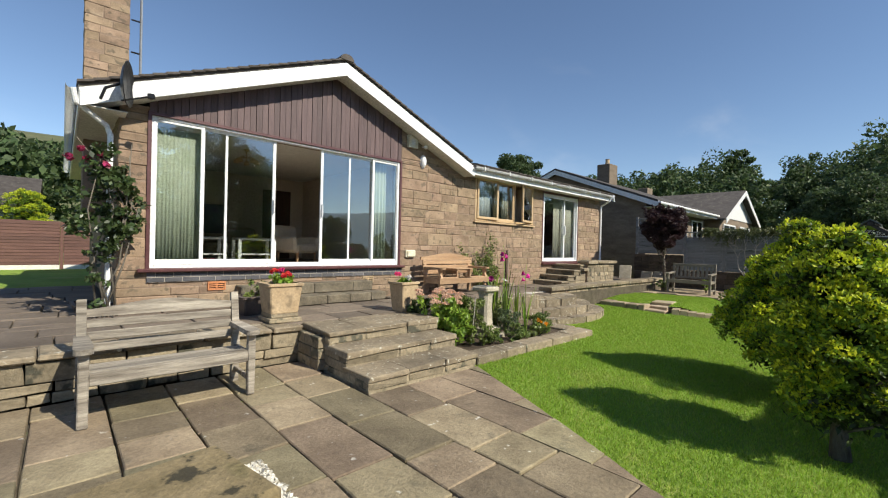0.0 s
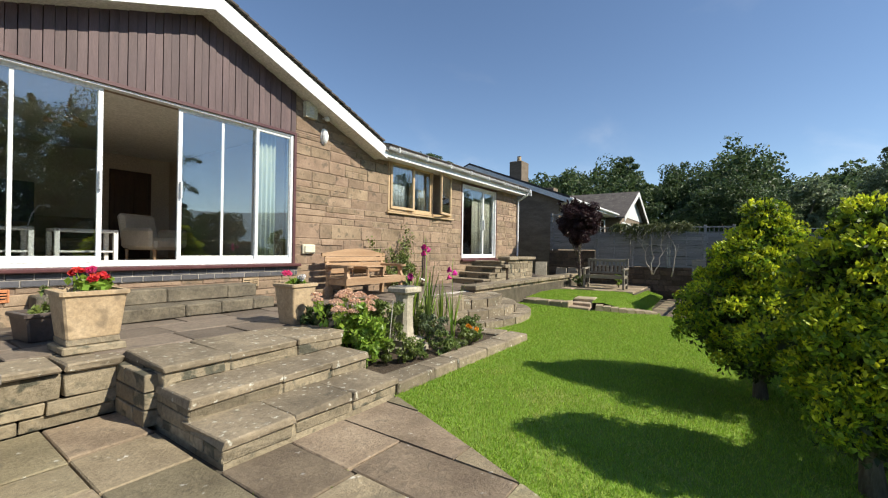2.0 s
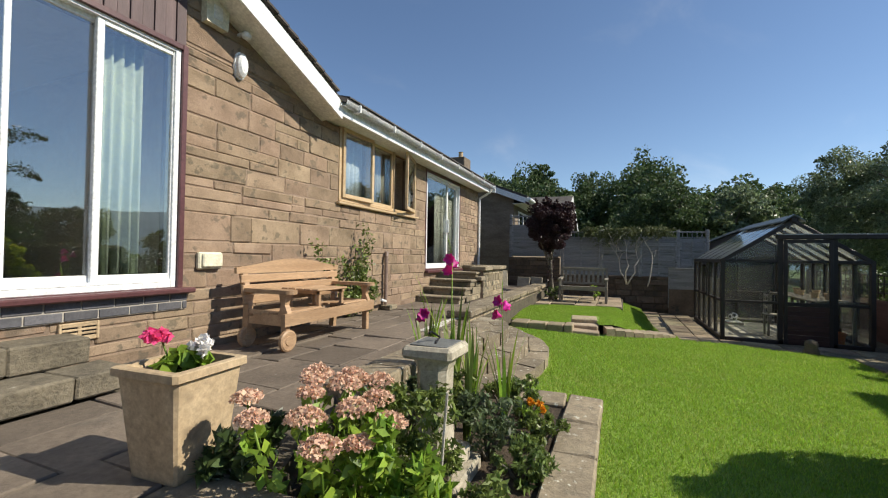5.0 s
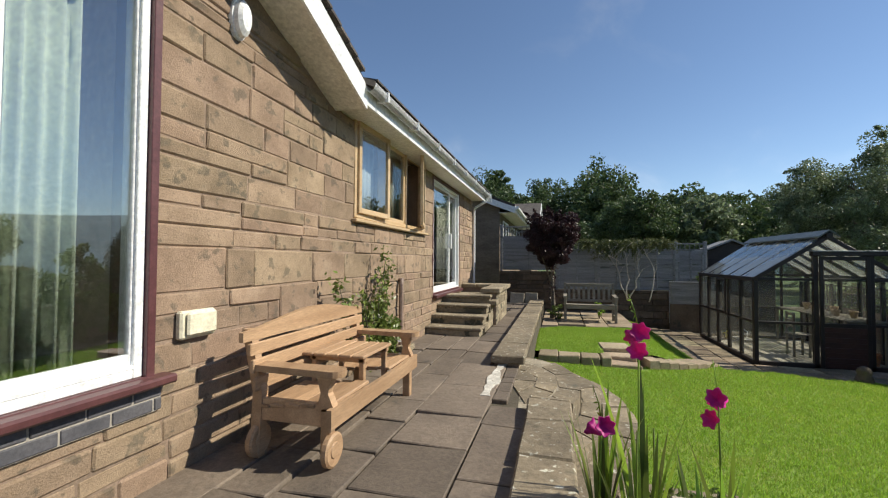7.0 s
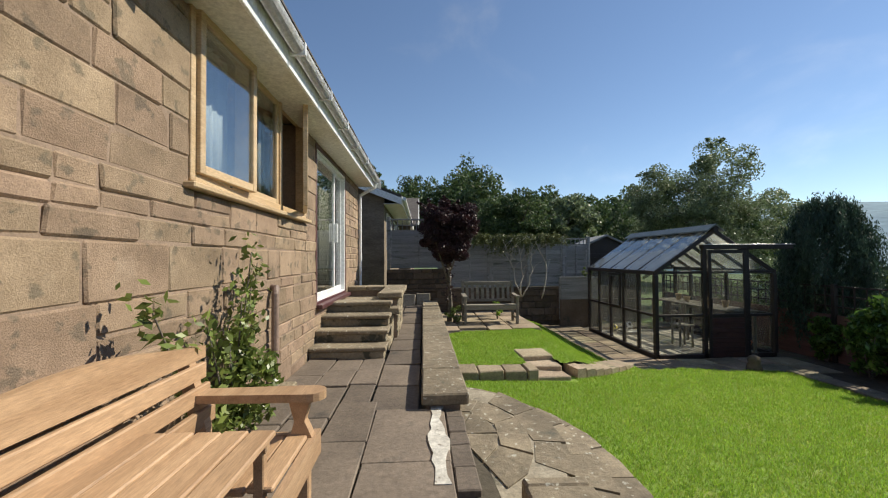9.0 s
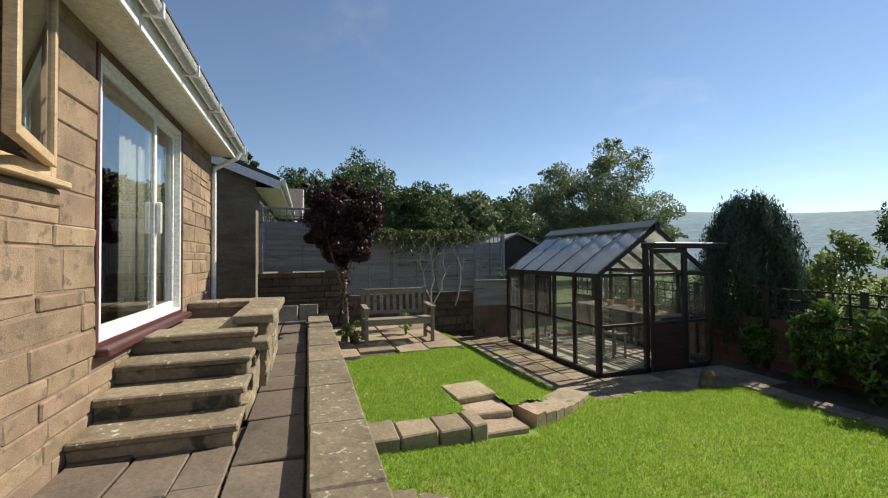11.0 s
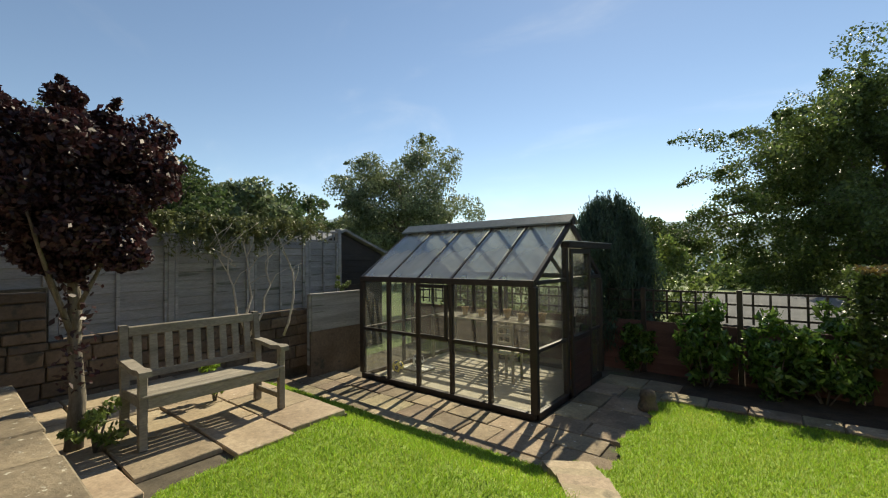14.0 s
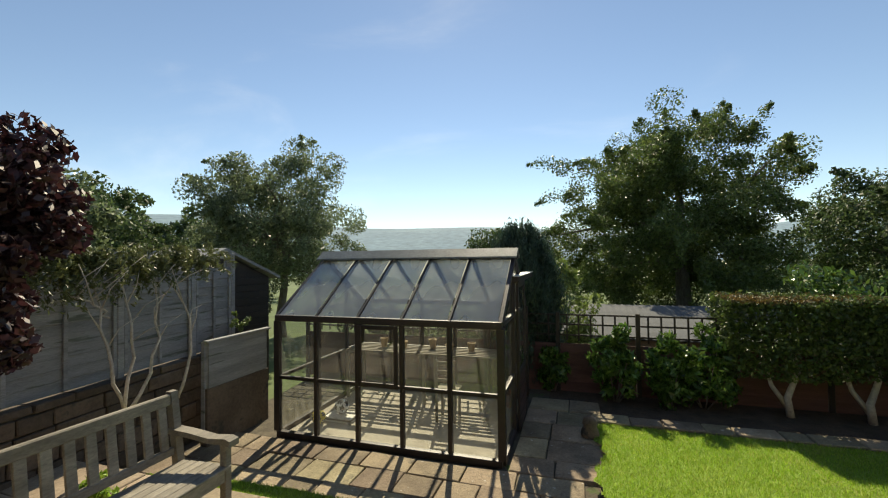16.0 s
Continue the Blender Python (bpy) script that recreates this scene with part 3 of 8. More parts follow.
g.tube([(0.07, 6.95, 3.38), (0.10, 6.98, 3.22), (0.42, 7.2, 3.02), (0.46, 7.2, 2.9), (0.46, 7.2, 0.4)], 0.034, 10)
part("downpipe", g, WHITE, roof, "white rain pipe")
# chimney
chim = thing("chimney_stack", "brown sandstone chimney stack on the roof", "chimney", (0, 0, 0))
part("chimney_core", bx((0.24, 9.33, 2.0), (0.82, 10.15, 6.45), 0.0), MORTAR, chim)
courses(chim, 0.22, 0.84, 3.6, 6.4, 9.33, STONE, hs=(0.14, 0.2), lens=(0.18, 0.4), seed=21)
courses(chim, 9.33, 10.15, 3.6, 6.4, 0.82, STONE, hs=(0.14, 0.2), lens=(0.2, 0.4), seed=22, axis="y", sign=1)
courses(chim, 9.33, 10.15, 3.6, 6.4, 0.24, STONE, hs=(0.14, 0.2), lens=(0.2, 0.4), seed=23, axis="y", sign=-1)
part("chimney_cap", bx((0.16, 9.24, 6.4), (0.90, 10.24, 6.5), 0.02), STONE, chim)
mast = thing("aerial_mast", "thin grey metal aerial mast on the chimney", "aerial", (1.04, 9.7, 0))
part("pole", Geo().tube([(0, 0, 4.2), (0, 0, 7.6)], 0.022, 8), mat("galvanised", (0.35, 0.36, 0.37), (0.45, 0.46, 0.47), 4, 0.4, 0.1, 40, 0, metal=0.7), mast)
for z in (5.6, 5.0):
    part("bracket", Geo().tube([(-0.15, 0, z), (0, 0, z)], 0.015, 6), LEAD, mast)

# gable boarding
boards = thing("gable_cladding", "purple-brown vertical board cladding in the gable", "cladding", kind="structure")
n = 46
for i in range(n):
    w = (5.40 - 0.90) / n
    xa, xb = 0.90 + i * w + 0.004, 0.90 + (i + 1) * w - 0.004
    t = Geo()
    t.prism([(xa, 3.36), (xb, 3.36), (xb, gable(xb) + 0.02), (xa, gable(xa) + 0.02)], FY - 0.012 - 0.01 * (i % 2), FY + 0.09, 1)
    part("board", t, CLAD, boards)


# ---- windows ----
def pane(name, lo, hi, parent, material=None):
    o = bx(lo, hi, 0.0).ob(name, material or GLASS, parent)
    o.visible_shadow = False
    return o


def rails(x0, x1, z0, z1, ya, yb, w, g=None, wb=None):
    """Four-sided frame in the facade plane."""
    g = g or Geo()
    wb = wb or w
    g.box((x0, ya, z0), (x0 + w, yb, z1), 0.004)
    g.box((x1 - w, ya, z0), (x1, yb, z1), 0.004)
    g.box((x0 + w, ya + 0.002, z0), (x1 - w, yb - 0.002, z0 + wb), 0.004)
    g.box((x0 + w, ya + 0.002, z1 - w), (x1 - w, yb - 0.002, z1), 0.004)
    return g


big = thing("window_1", "wide white-framed sliding patio window, one leaf slid open", "window", kind="structure")
part("surround", rails(0.88, 5.42, 1.04, 3.36, FY - 0.03, FY + 0.10, 0.05), MAROON, big, "maroon timber surround")
part("window_sill", bx((0.78, FY - 0.11, 1.035), (5.50, FY + 0.10, 1.085), 0.012), MAROON, big, "maroon timber sill")
part("window_frame", rails(0.93, 5.37, 1.09, 3.33, FY + 0.0, FY + 0.12, 0.05), WHITE, big)
part("track", bx((0.98, FY + 0.0, 1.14), (5.32, FY + 0.12, 1.165)), WHITE, big)
for k, (xa, xb, yy, dbl) in enumerate(((0.95, 1.62, 0.02, False), (1.58, 2.74, 0.06, True), (3.58, 4.76, 0.06, True), (4.70, 5.36, 0.02, False))):
    leaf = part("sliding_leaf", rails(xa, xb, 1.15, 3.29, FY + yy, FY + yy + 0.04, 0.052, wb=0.07), WHITE, big)
    pane("pane", (xa + 0.05, FY + yy + 0.016, 1.21), (xb - 0.05, FY + yy + 0.022, 3.245), leaf)
    if dbl:
        xm = xa + (0.37 if k == 1 else 0.62)
        part("mullion", bx((xm - 0.02, FY + 0.075, 1.2), (xm + 0.02, FY + 0.115, 3.25)), WHITE, leaf)
        xh = xb - 0.03 if k == 1 else xa + 0.03
        part("handle", bx((xh - 0.012, FY + yy - 0.05, 2.02), (xh + 0.012, FY + yy, 2.26), 0.008), WHITE, leaf)

kit = thing("window_2", "pale timber window with one casement standing open", "window", kind="structure")
part("window_frame", rails(KIT[0], KIT[1], KIT[2] + 0.02, KIT[3] - 0.03, FY - 0.012, FY + 0.10, 0.055), OAKFRAME, kit)
part("mullion", bx((8.62, FY - 0.012, 2.26), (8.68, FY + 0.10, 3.32)), OAKFRAME, kit)
part("window_sill", bx((KIT[0] - 0.06, FY - 0.07, 2.155), (KIT[1] + 0.04, FY + 0.1, 2.195), 0.008), OAKFRAME, kit, "timber sill")
def hung(x, ang, x0, x1):
    """Casement turned about a vertical hinge at x."""
    m = Matrix.Translation((x, FY - 0.02, 0)) @ Matrix.Rotation(radians(ang), 4, "Z")
    g = Geo()
    for lo, hi in (((x0, -0.02, 2.265), (x0 + 0.06, 0.03, 3.315)), ((x1 - 0.06, -0.02, 2.265), (x1, 0.03, 3.315)), ((x0 + 0.06, -0.018, 2.265), (x1 - 0.06, 0.028, 2.325)), ((x0 + 0.06, -0.018, 3.255), (x1 - 0.06, 0.028, 3.315))):
        g.box(lo, hi, 0.004, m)
    leaf = part("open_casement", g, OAKFRAME, kit, "casement standing open on its stay")
    o = Geo().box((x0 + 0.06, 0.0, 2.32), (x1 - 0.06, 0.006, 3.26), 0, m).ob("pane", GLASS, leaf)
    o.visible_shadow = False
    part("stay", Geo().box(((x0 + x1) / 2 - 0.1, 0.03, 2.25), ((x0 + x1) / 2 + 0.1, 0.04, 2.262), 0.002, m), LEAD, leaf)


hung(7.84, -2.5, 0.0, 0.80)
hung(10.24, 16, -0.80, 0.0)
leaf = part("light", rails(8.68, 9.40, 2.265, 3.315, FY + 0.01, FY + 0.05, 0.05), OAKFRAME, kit)
pane("pane", (8.73, FY + 0.03, 2.31), (9.35, FY + 0.036, 3.27), leaf)
part("mullion", bx((9.40, FY - 0.01, 2.26), (9.45, FY + 0.10, 3.32)), OAKFRAME, kit)

pd = thing("door_1", "white sliding patio door at the head of the steps", "door", kind="structure")
part("surround", rails(DOOR[0], DOOR[1], 1.09, 3.28, FY - 0.01, FY + 0.10, 0.045), MAROON, pd, "dark timber surround")
part("door_frame", rails(DOOR[0] + 0.045, DOOR[1] - 0.045, 1.12, 3.235, FY + 0.0, FY + 0.12, 0.045), WHITE, pd)
part("threshold", bx((DOOR[0] - 0.02, FY - 0.10, 1.04), (DOOR[1] + 0.02, FY + 0.1, 1.10), 0.01), MAROON, pd)
for k, (xa, xb, yy) in enumerate(((10.89, 12.12, 0.02), (12.03, 12.86, 0.06))):
    leaf = part("sliding_leaf", rails(xa, xb, 1.165, 3.19, FY + yy, FY + yy + 0.04, 0.06, wb=0.08), WHITE, pd)
    pane("pane", (xa + 0.06, FY + yy + 0.016, 1.24), (xb - 0.06, FY + yy + 0.022, 3.135), leaf)
part("handle", bx((12.075, FY - 0.035, 1.98), (12.105, FY + 0.02, 2.3), 0.01), WHITE, pd)

# ---- rooms behind the glass ----
room = thing("living_room", "plain cream living room shell behind the patio window", "room", kind="structure")
part("floor", bx((0.9, FY + 0.1, 1.0), (5.6, 12.5, 1.05), 0), CARPET, room)
part("back_wall", bx((0.9, 12.4, 1.05), (5.6, 12.55, 3.5), 0), PAINT, room)
part("side_wall", bx((5.45, FY + 0.32, 1.05), (5.6, 12.4, 3.5), 0), PAINT, room)
part("side_wall", bx((0.89, FY + 0.32, 1.05), (0.93, 12.4, 3.5), 0), PAINT, room)
part("room_ceiling", bx((0.9, FY + 0.3, 3.40), (5.6, 12.5, 3.5), 0), mat("ceiling_paint", (0.7, 0.68, 0.63), (0.76, 0.74, 0.7), 1, 0.9, 0.05, 30, 0), room)
room2 = thing("kitchen_shell", "plain pale rooms behind the wing windows", "room", kind="structure")
part("floor", bx((5.65, FY + 0.3, 1.0), (14.1, 11, 1.05), 0), CARPET, room2)
part("back_wall", bx((5.65, 10.9, 1.05), (14.1, 11, 3.4), 0), PAINT, room2)
part("partition", bx((10.45, FY + 0.3, 1.05), (10.6, 10.9, 3.4), 0), PAINT, room2)
part("room_ceiling", bx((5.65, FY + 0.3, 3.36), (14.1, 11, 3.40), 0), PAINT, room2)


def curtain(name, x0, x1, y, z0, z1, material, label, waves, depth=0.006):
    g = Geo()
    n = waves * 8
    ring = [(x0 + (x1 - x0) * i / n, y + depth * math.sin(2 * math.pi * waves * i / n + 0.8 * math.sin(i * 0.19)) + 0.003 * math.sin(i * 0.37)) for i in range(n + 1)]
    g.smooth = True
    vs = [(a, b, z0) for a, b in ring] + [(a, b, z1) for a, b in ring]
    g.add(vs, [(i, i + 1, n + 2 + i, n + 1 + i) for i in range(n)])
    o = g.ob(name, material, None, label, "", "curtain")
    o.modifiers.new("thick", "SOLIDIFY").thickness = 0.004
    return o


curtain("curtain", 0.97, 1.62, FY + 0.19, 1.10, 3.20, CURTAIN, "pale green pleated curtain drawn aside", 13)
curtain("curtain", 4.86, 5.16, FY + 0.22, 1.10, 3.28, CURTAIN, "pale green curtain drawn aside in soft folds", 4, 0.03)
curtain("net_curtain", 7.86, 8.60, FY + 0.15, 2.20, 3.3, mat("net_cloth", (0.60, 0.66, 0.70), (0.70, 0.75, 0.78), 2, 0.9, 0.1, 40, 0.04, trans=0.25), "pale net curtain behind the timber window", 6, 0.01)
curtain("curtain", 9.06, 9.40, FY + 0.17, 2.20, 3.3, NETTING, "cream curtain drawn aside in the timber window", 4, 0.02)
curtain("curtain", 10.92, 11.16, FY + 0.19, 1.10, 3.2, NETTING, "pale curtain drawn to the side of the patio door", 3, 0.025)
curtain("curtain", 11.66, 12.88, FY + 0.17, 1.10, 3.2, NETTING, "cream curtain drawn half across the patio door", 10, 0.012)

# ---- landing and steps at the wing door ----
land = thing("door_steps", "stone steps and walled landing at the wing door", "steps", kind="structure")
part("landing", bx((11.66, 6.52, 0.3), (13.48, FY - 0.003, 0.99), 0.01), STEPSTONE, land)
for i in range(4):
    x = 10.40 + 0.34 * i
    z = TZ + 0.155 * (i + 1) - 0.02
    part("step_tread", bx((x, 6.33, z - 0.055), (x + 0.40, FY - 0.004, z), 0.012, None, 0.006), STEPSTONE, land)
    part("step_riser", bx((x + 0.03, 6.36, z - 0.155), (x + 0.38, FY - 0.004, z - 0.057), 0.008, None, 0.005), RUBBLE, land)
    if i:
        part("step_fill", bx((x + 0.03, 6.38, TZ - 0.02), (x + 0.36, FY - 0.006, z - 0.157), 0.0), RUBBLE, land)
part("landing_wall", bx((11.72, 6.28, 0.3), (13.46, 6.52, 1.10), 0.0), MORTAR, land)
part("landing_wall", bx((13.22, 6.52, 0.3), (13.46, FY - 0.004, 1.10), 0.0), MORTAR, land)
courses(land, 11.72, 13.46, TZ, 1.10, 6.27, RUBBLE, hs=(0.12, 0.16, 0.19), lens=(0.2, 0.5), seed=31)
courses(land, 10.8, 11.72, TZ, 0.85, 6.33, RUBBLE, hs=(0.12, 0.16), lens=(0.2, 0.45), seed=32, top=lambda x: TZ + 0.1 + (x - 10.7) * 0.42)
courses(land, 6.29, 7.29, TZ, 1.10, 13.46, RUBBLE, hs=(0.12, 0.16, 0.19), lens=(0.2, 0.5), seed=33, axis="y", sign=1)
for xa, xb in ((11.66, 12.25), (12.26, 12.9), (12.91, 13.52)):
    part("coping_stone", bx((xa, 6.19, 1.10), (xb, 6.57, 1.185), 0.012, None, 0.006), STEPSTONE, land)
for ya, yb in ((6.58, 6.95), (6.96, 7.29)):
    part("coping_stone", bx((13.15, ya, 1.10), (13.52, yb, 1.185), 0.012, None, 0.006), STEPSTONE, land)
part("coping_stone", bx((11.45, 6.22, 0.88), (11.75, 6.56, 0.97), 0.012, None, 0.006), STEPSTONE, land)

# ---- low wall along the terrace path ----
low = thing("terrace_wall", "low stone garden wall with flat coping along the path", "wall", kind="structure")
part("wall_core", bx((8.66, 5.56, -0.2), (15.3, 5.84, 0.50), 0), MORTAR, low)
courses(low, 8.66, 15.3, -0.1, 0.50, 5.56, RUBBLE, hs=(0.11, 0.15, 0.18), lens=(0.2, 0.5), seed=41)
r = random.Random(5)
x = 8.60
while x < 15.3:
    w = r.uniform(0.55, 0.95)
    part("coping_stone", bx((x, 5.49, 0.50), (x + w - 0.012, 5.88, 0.60), 0.014, None, 0.007), STEPSTONE, low)
    x += w

# ---- front retaining wall and steps up from the patio ----
front = thing("retaining_wall", "low coursed stone retaining wall of the terrace", "wall", kind="structure")
part("wall_core", bx((-6, 5.18, -0.2), (2.24, 5.35, 0.38), 0), JOINT, front)
courses(front, -3.0, 2.24, 0.0, 0.40, 5.14, RUBBLE, hs=(0.1, 0.13, 0.17), lens=(0.2, 0.6), seed=51, jit=0.008, proud=0.03, gap=0.014)
courses(front, 4.56, 5.14, 0.0, 0.40, 2.24, RUBBLE, hs=(0.1, 0.13, 0.17), lens=(0.2, 0.4), seed=52, axis="y", sign=-1)
x = -3.0
while x < 2.2:
    w = min(r.uniform(0.5, 0.9), 2.28 - x)
    part("coping_stone", bx((x, 5.06, 0.40), (x + w - 0.014, 5.50, 0.465), 0.014, None, 0.009), STEPSTONE, front)
    x += w
steps = thing("garden_steps", "three broad weathered stone steps with pale lichen", "steps", kind="structure")
for k, (ya, yb, xa, xb) in enumerate(((3.58, 4.12, 2.31, 3.95), (4.02, 4.56, 2.31, 4.0), (4.45, 5.20, 2.31, 4.05))):
    z = 0.155 * (k + 1) + 0.004
    part("step_core", bx((xa + 0.02, ya + 0.03, z - 0.30), (xb - 0.02, 5.15, z - 0.065), 0), RUBBLE, steps)
    x = xa
    while x < xb - 0.02:
        w = r.uniform(0.45, 0.8)
        if xb - x - w < 0.3:
            w = xb - x
        part("step_tread", bx((x, ya, z - 0.065), (x + w - 0.006, yb, z), 0.009, None, 0.012), STEPSTONE, steps)
        part("step_riser", bx((x + 0.01, ya + 0.02, z - 0.155), (x + w - 0.02, ya + 0.12, z - 0.067), 0.008, None, 0.01), RUBBLE, steps)
        x += w
for k, (ya, z) in enumerate(((3.60, 0.095), (4.04, 0.25), (4.47, 0.405))):
    courses(steps, ya, 4.04 if k == 0 else 4.47 if k == 1 else 5.13, 0.0, z, 2.322, RUBBLE, hs=(0.08, 0.11), lens=(0.2, 0.45), seed=54 + k, axis="y", sign=-1, name="flank_stone", gap=0.006)
# stone ledges below the picture window
ledge = thing("wall_ledge", "stepped stone ledge along the foot of the house wall", "ledge", kind="structure")
for ya, z0, z1, xa, xb in ((6.62, TZ, 0.62, 2.3, 4.62), (6.98, 0.62, 0.80, 2.1, 4.55)):
    x = xa
    while x < xb - 0.02:
        w = r.uniform(0.35, 0.8)
        if xb - x - w < 0.25:
            w = xb - x
        part("ledge_stone", bx((x, ya, z0), (x + w - 0.004, FY - 0.004 if z1 > 0.7 else 7.0, z1), 0.013, None, 0.006), LEDGE, ledge)
        x += w

# bed edging
bed = thing("flower_bed", "stone-edged flower bed with dark soil", "flower bed", kind="structure")
part("soil", Geo().prism([(3.98, 3.85), (6.9, 3.82), (6.9, 4.5), (6.3, 5.05), (4.2, 5.05)], -0.3, 0.045), SOIL, bed)
part("soil", Geo().prism([(4.12, 4.8), (5.1, 4.82), (6.2, 4.8), (6.1, 5.2), (4.05, 5.2)], -0.1, 0.26), SOIL, bed)
x = 3.99
while x < 7.0:
    w = min(r.uniform(0.4, 0.7), 7.02 - x)
    part("edging_stone", bx((x, 3.62, -0.1), (x + w - 0.012, 3.92, 0.085), 0.014, None, 0.01), STEPSTONE, bed)
    x += w
y = 3.94
while y < 4.6:
    part("edging_stone", bx((6.68, y, -0.1), (7.0, y + 0.38, 0.09), 0.014, None, 0.01), STEPSTONE, bed)
    y += 0.39

# curved steps of crazy paving down to the lawn
fan = thing("curved_steps", "curved crazy-paved steps down to the lawn", "steps", kind="structure")
SANDMORTAR = mat("sandy_mortar", (0.26, 0.22, 0.16), (0.38, 0.33, 0.25), 5, 0.95, 0.6, 40, 0, spot=(0.12, 0.11, 0.08), spot_scale=4, spot_cut=0.55)
CX, CY = 8.2, 5.62


def fan_ring(r0, r1, z, a0, a1, seed, base):
    q = random.Random(seed)
    a = a0
    while a < a1 - 0.02:
        da = q.uniform(0.28, 0.45) / r1
        if a1 - a - da < 0.1:
            da = a1 - a
        pts = []
        for rr, aa in ((r0, a), (r1, a), (r1, a + da * 0.5), (r1, a + da), (r0, a + da)):
            rr += q.uniform(-0.012, 0.012) + (-0.008 if rr == r1 else 0.008)
            aa += q.uniform(-0.006, 0.006) + (0.008 / r1 if aa == a else -0.008 / r1 if aa == a + da else 0)
            pts.append((CX + 1.54 * rr * math.cos(aa), CY + rr * math.sin(aa)))
        part("crazy_paving", Geo().prism(pts, base, z + q.uniform(-0.006, 0.006)), STEPSTONE, fan)
        a += da


for k, (r0, r1, z, base) in enumerate(((0.05, 0.30, 0.44, 0.2), (0.30, 0.53, 0.435, 0.2), (0.53, 0.76, 0.43, 0.2), (0.76, 1.03, 0.27, 0.1), (1.03, 1.3, 0.12, -0.2))):
    fan_ring(r0, r1, z, radians(205 if k < 3 else 212), radians(352), 60 + k, base)
part("fan_bed", Geo().prism([(CX + 1.5 * math.cos(radians(a)), CY + 0.98 * math.sin(radians(a))) for a in range(205, 356, 10)], -0.2, 0.262), SANDMORTAR, fan)
part("fan_bed", Geo().prism([(CX + 1.1 * math.cos(radians(a)), CY + 0.72 * math.sin(radians(a))) for a in range(195, 356, 10)], -0.2, 0.427), SANDMORTAR, fan)
part("fan_bed", Geo().prism([(CX + 1.94 * math.cos(radians(a)), CY + 1.26 * math.sin(radians(a))) for a in range(214, 351, 8)], -0.2, 0.111), SANDMORTAR, fan)
smear = []
qs = random.Random(3)
for i in range(15):
    smear.append((7.46 + 1.30 * i / 14, 5.715 + 0.02 * math.sin(i * 0.8) + qs.uniform(-0.012, 0.012)))
for i in range(15):
    smear.append((8.76 - 1.30 * i / 14, 5.815 - 0.02 * math.sin(i * 0.6) + qs.uniform(-0.018, 0.012)))
x = 7.42
while x < 8.6:
    w = min(qs.uniform(0.16, 0.3), 8.62 - x)
    part("edge_brick", bx((x, 5.55, 0.2), (x + w - 0.008, 5.685, TZ - 0.006), 0.008, None, 0.006), TERRACE, fan, "dark edging brick")
    x += w
part("white_patch", Geo().prism(smear, 0.42, TZ + 0.009), mat("white_render", (0.44, 0.41, 0.36), (0.70, 0.67, 0.61), 7, 0.9, 0.5, 30, 0, spot=(0.22, 0.19, 0.15), spot_scale=9, spot_cut=0.58), fan, "whitened mortar smear")

# ---- things on the patio and the terrace ----
def slat(parent, lo, hi, material, name="slat", b=0.006, m=None, jit=0.0015):
    return part(name, bx(lo, hi, b, m, jit), material, parent)


def arched(x0, x1, y0, y1, z0, za, zc, n=14):
    """Rail whose top rises from za at the ends to zc in the middle."""
    pts = [(x0, z0), (x1, z0)] + [(x1 + (x0 - x1) * i / n, za + (zc - za) * math.sin(math.pi * i / n) ** 1.5) for i in range(n + 1)]
    return Geo().prism(pts, y0, y1, 1)


def arm_shape(g, x0, x1, y0, y1, z, th):
    """Arm rest with a rounded front, y0 the front."""
    n = 8
    xm, hw = (x0 + x1) / 2, (x1 - x0) / 2
    pts = [(x0 + hw * 0.25, y1), (x0, y0 + hw)] + [(xm - hw * math.cos(math.pi * k / n), y0 + hw - hw * math.sin(math.pi * k / n)) for k in range(1, n)] + [(x1, y0 + hw), (x1 - hw * 0.25, y1)]
    return g.prism(pts, z - th, z)


# weathered bench on the patio
pb = thing("garden_bench", "silver-grey weathered wooden bench with horizontal back slats", "bench", (0.0, 0.0, 0.0), 0, "garden benches")
for x in (0.10, 1.36):
    part("front_leg", bx((x, 4.27, 0), (x + 0.07, 4.34, 0.60), 0.008, None, 0.003), TEAK, pb)
    g = Geo()
    g.prism([(4.80, 0), (4.87, 0), (4.84, 0.42), (4.93, 0.95), (4.87, 0.96), (4.77, 0.42)], x, x + 0.07, 0)
    part("back_leg", g, TEAK, pb)
    part("arm_rest", arm_shape(Geo(), x - 0.03, x + 0.10, 4.19, 4.86, 0.645, 0.045), TEAK, pb)
    part("side_rail", bx((x + 0.015, 4.34, 0.34), (x + 0.055, 4.79, 0.41), 0.005), TEAK, pb)
    part("stretcher", bx((x + 0.018, 4.34, 0.12), (x + 0.052, 4.80, 0.17), 0.005), TEAK, pb)
slat(pb, (0.17, 4.275, 0.33), (1.36, 4.305, 0.43), TEAK, "seat_rail")
for k in range(5):
    y = 4.29 + k * 0.098
    z = 0.445 - 0.012 * k
    slat(pb, (0.16, y, z - 0.022), (1.37, y + 0.085, z), TEAK, "seat_slat")
for k, (z, h) in enumerate(((0.49, 0.075), (0.595, 0.075), (0.70, 0.075))):
    y = 4.80 + (z - 0.42) * 0.17
    slat(pb, (0.17, y, z), (1.36, y + 0.025, z + h), TEAK, "back_slat")
part("top_rail", arched(0.17, 1.36, 4.855, 4.89, 0.80, 0.865, 0.93), TEAK, pb)

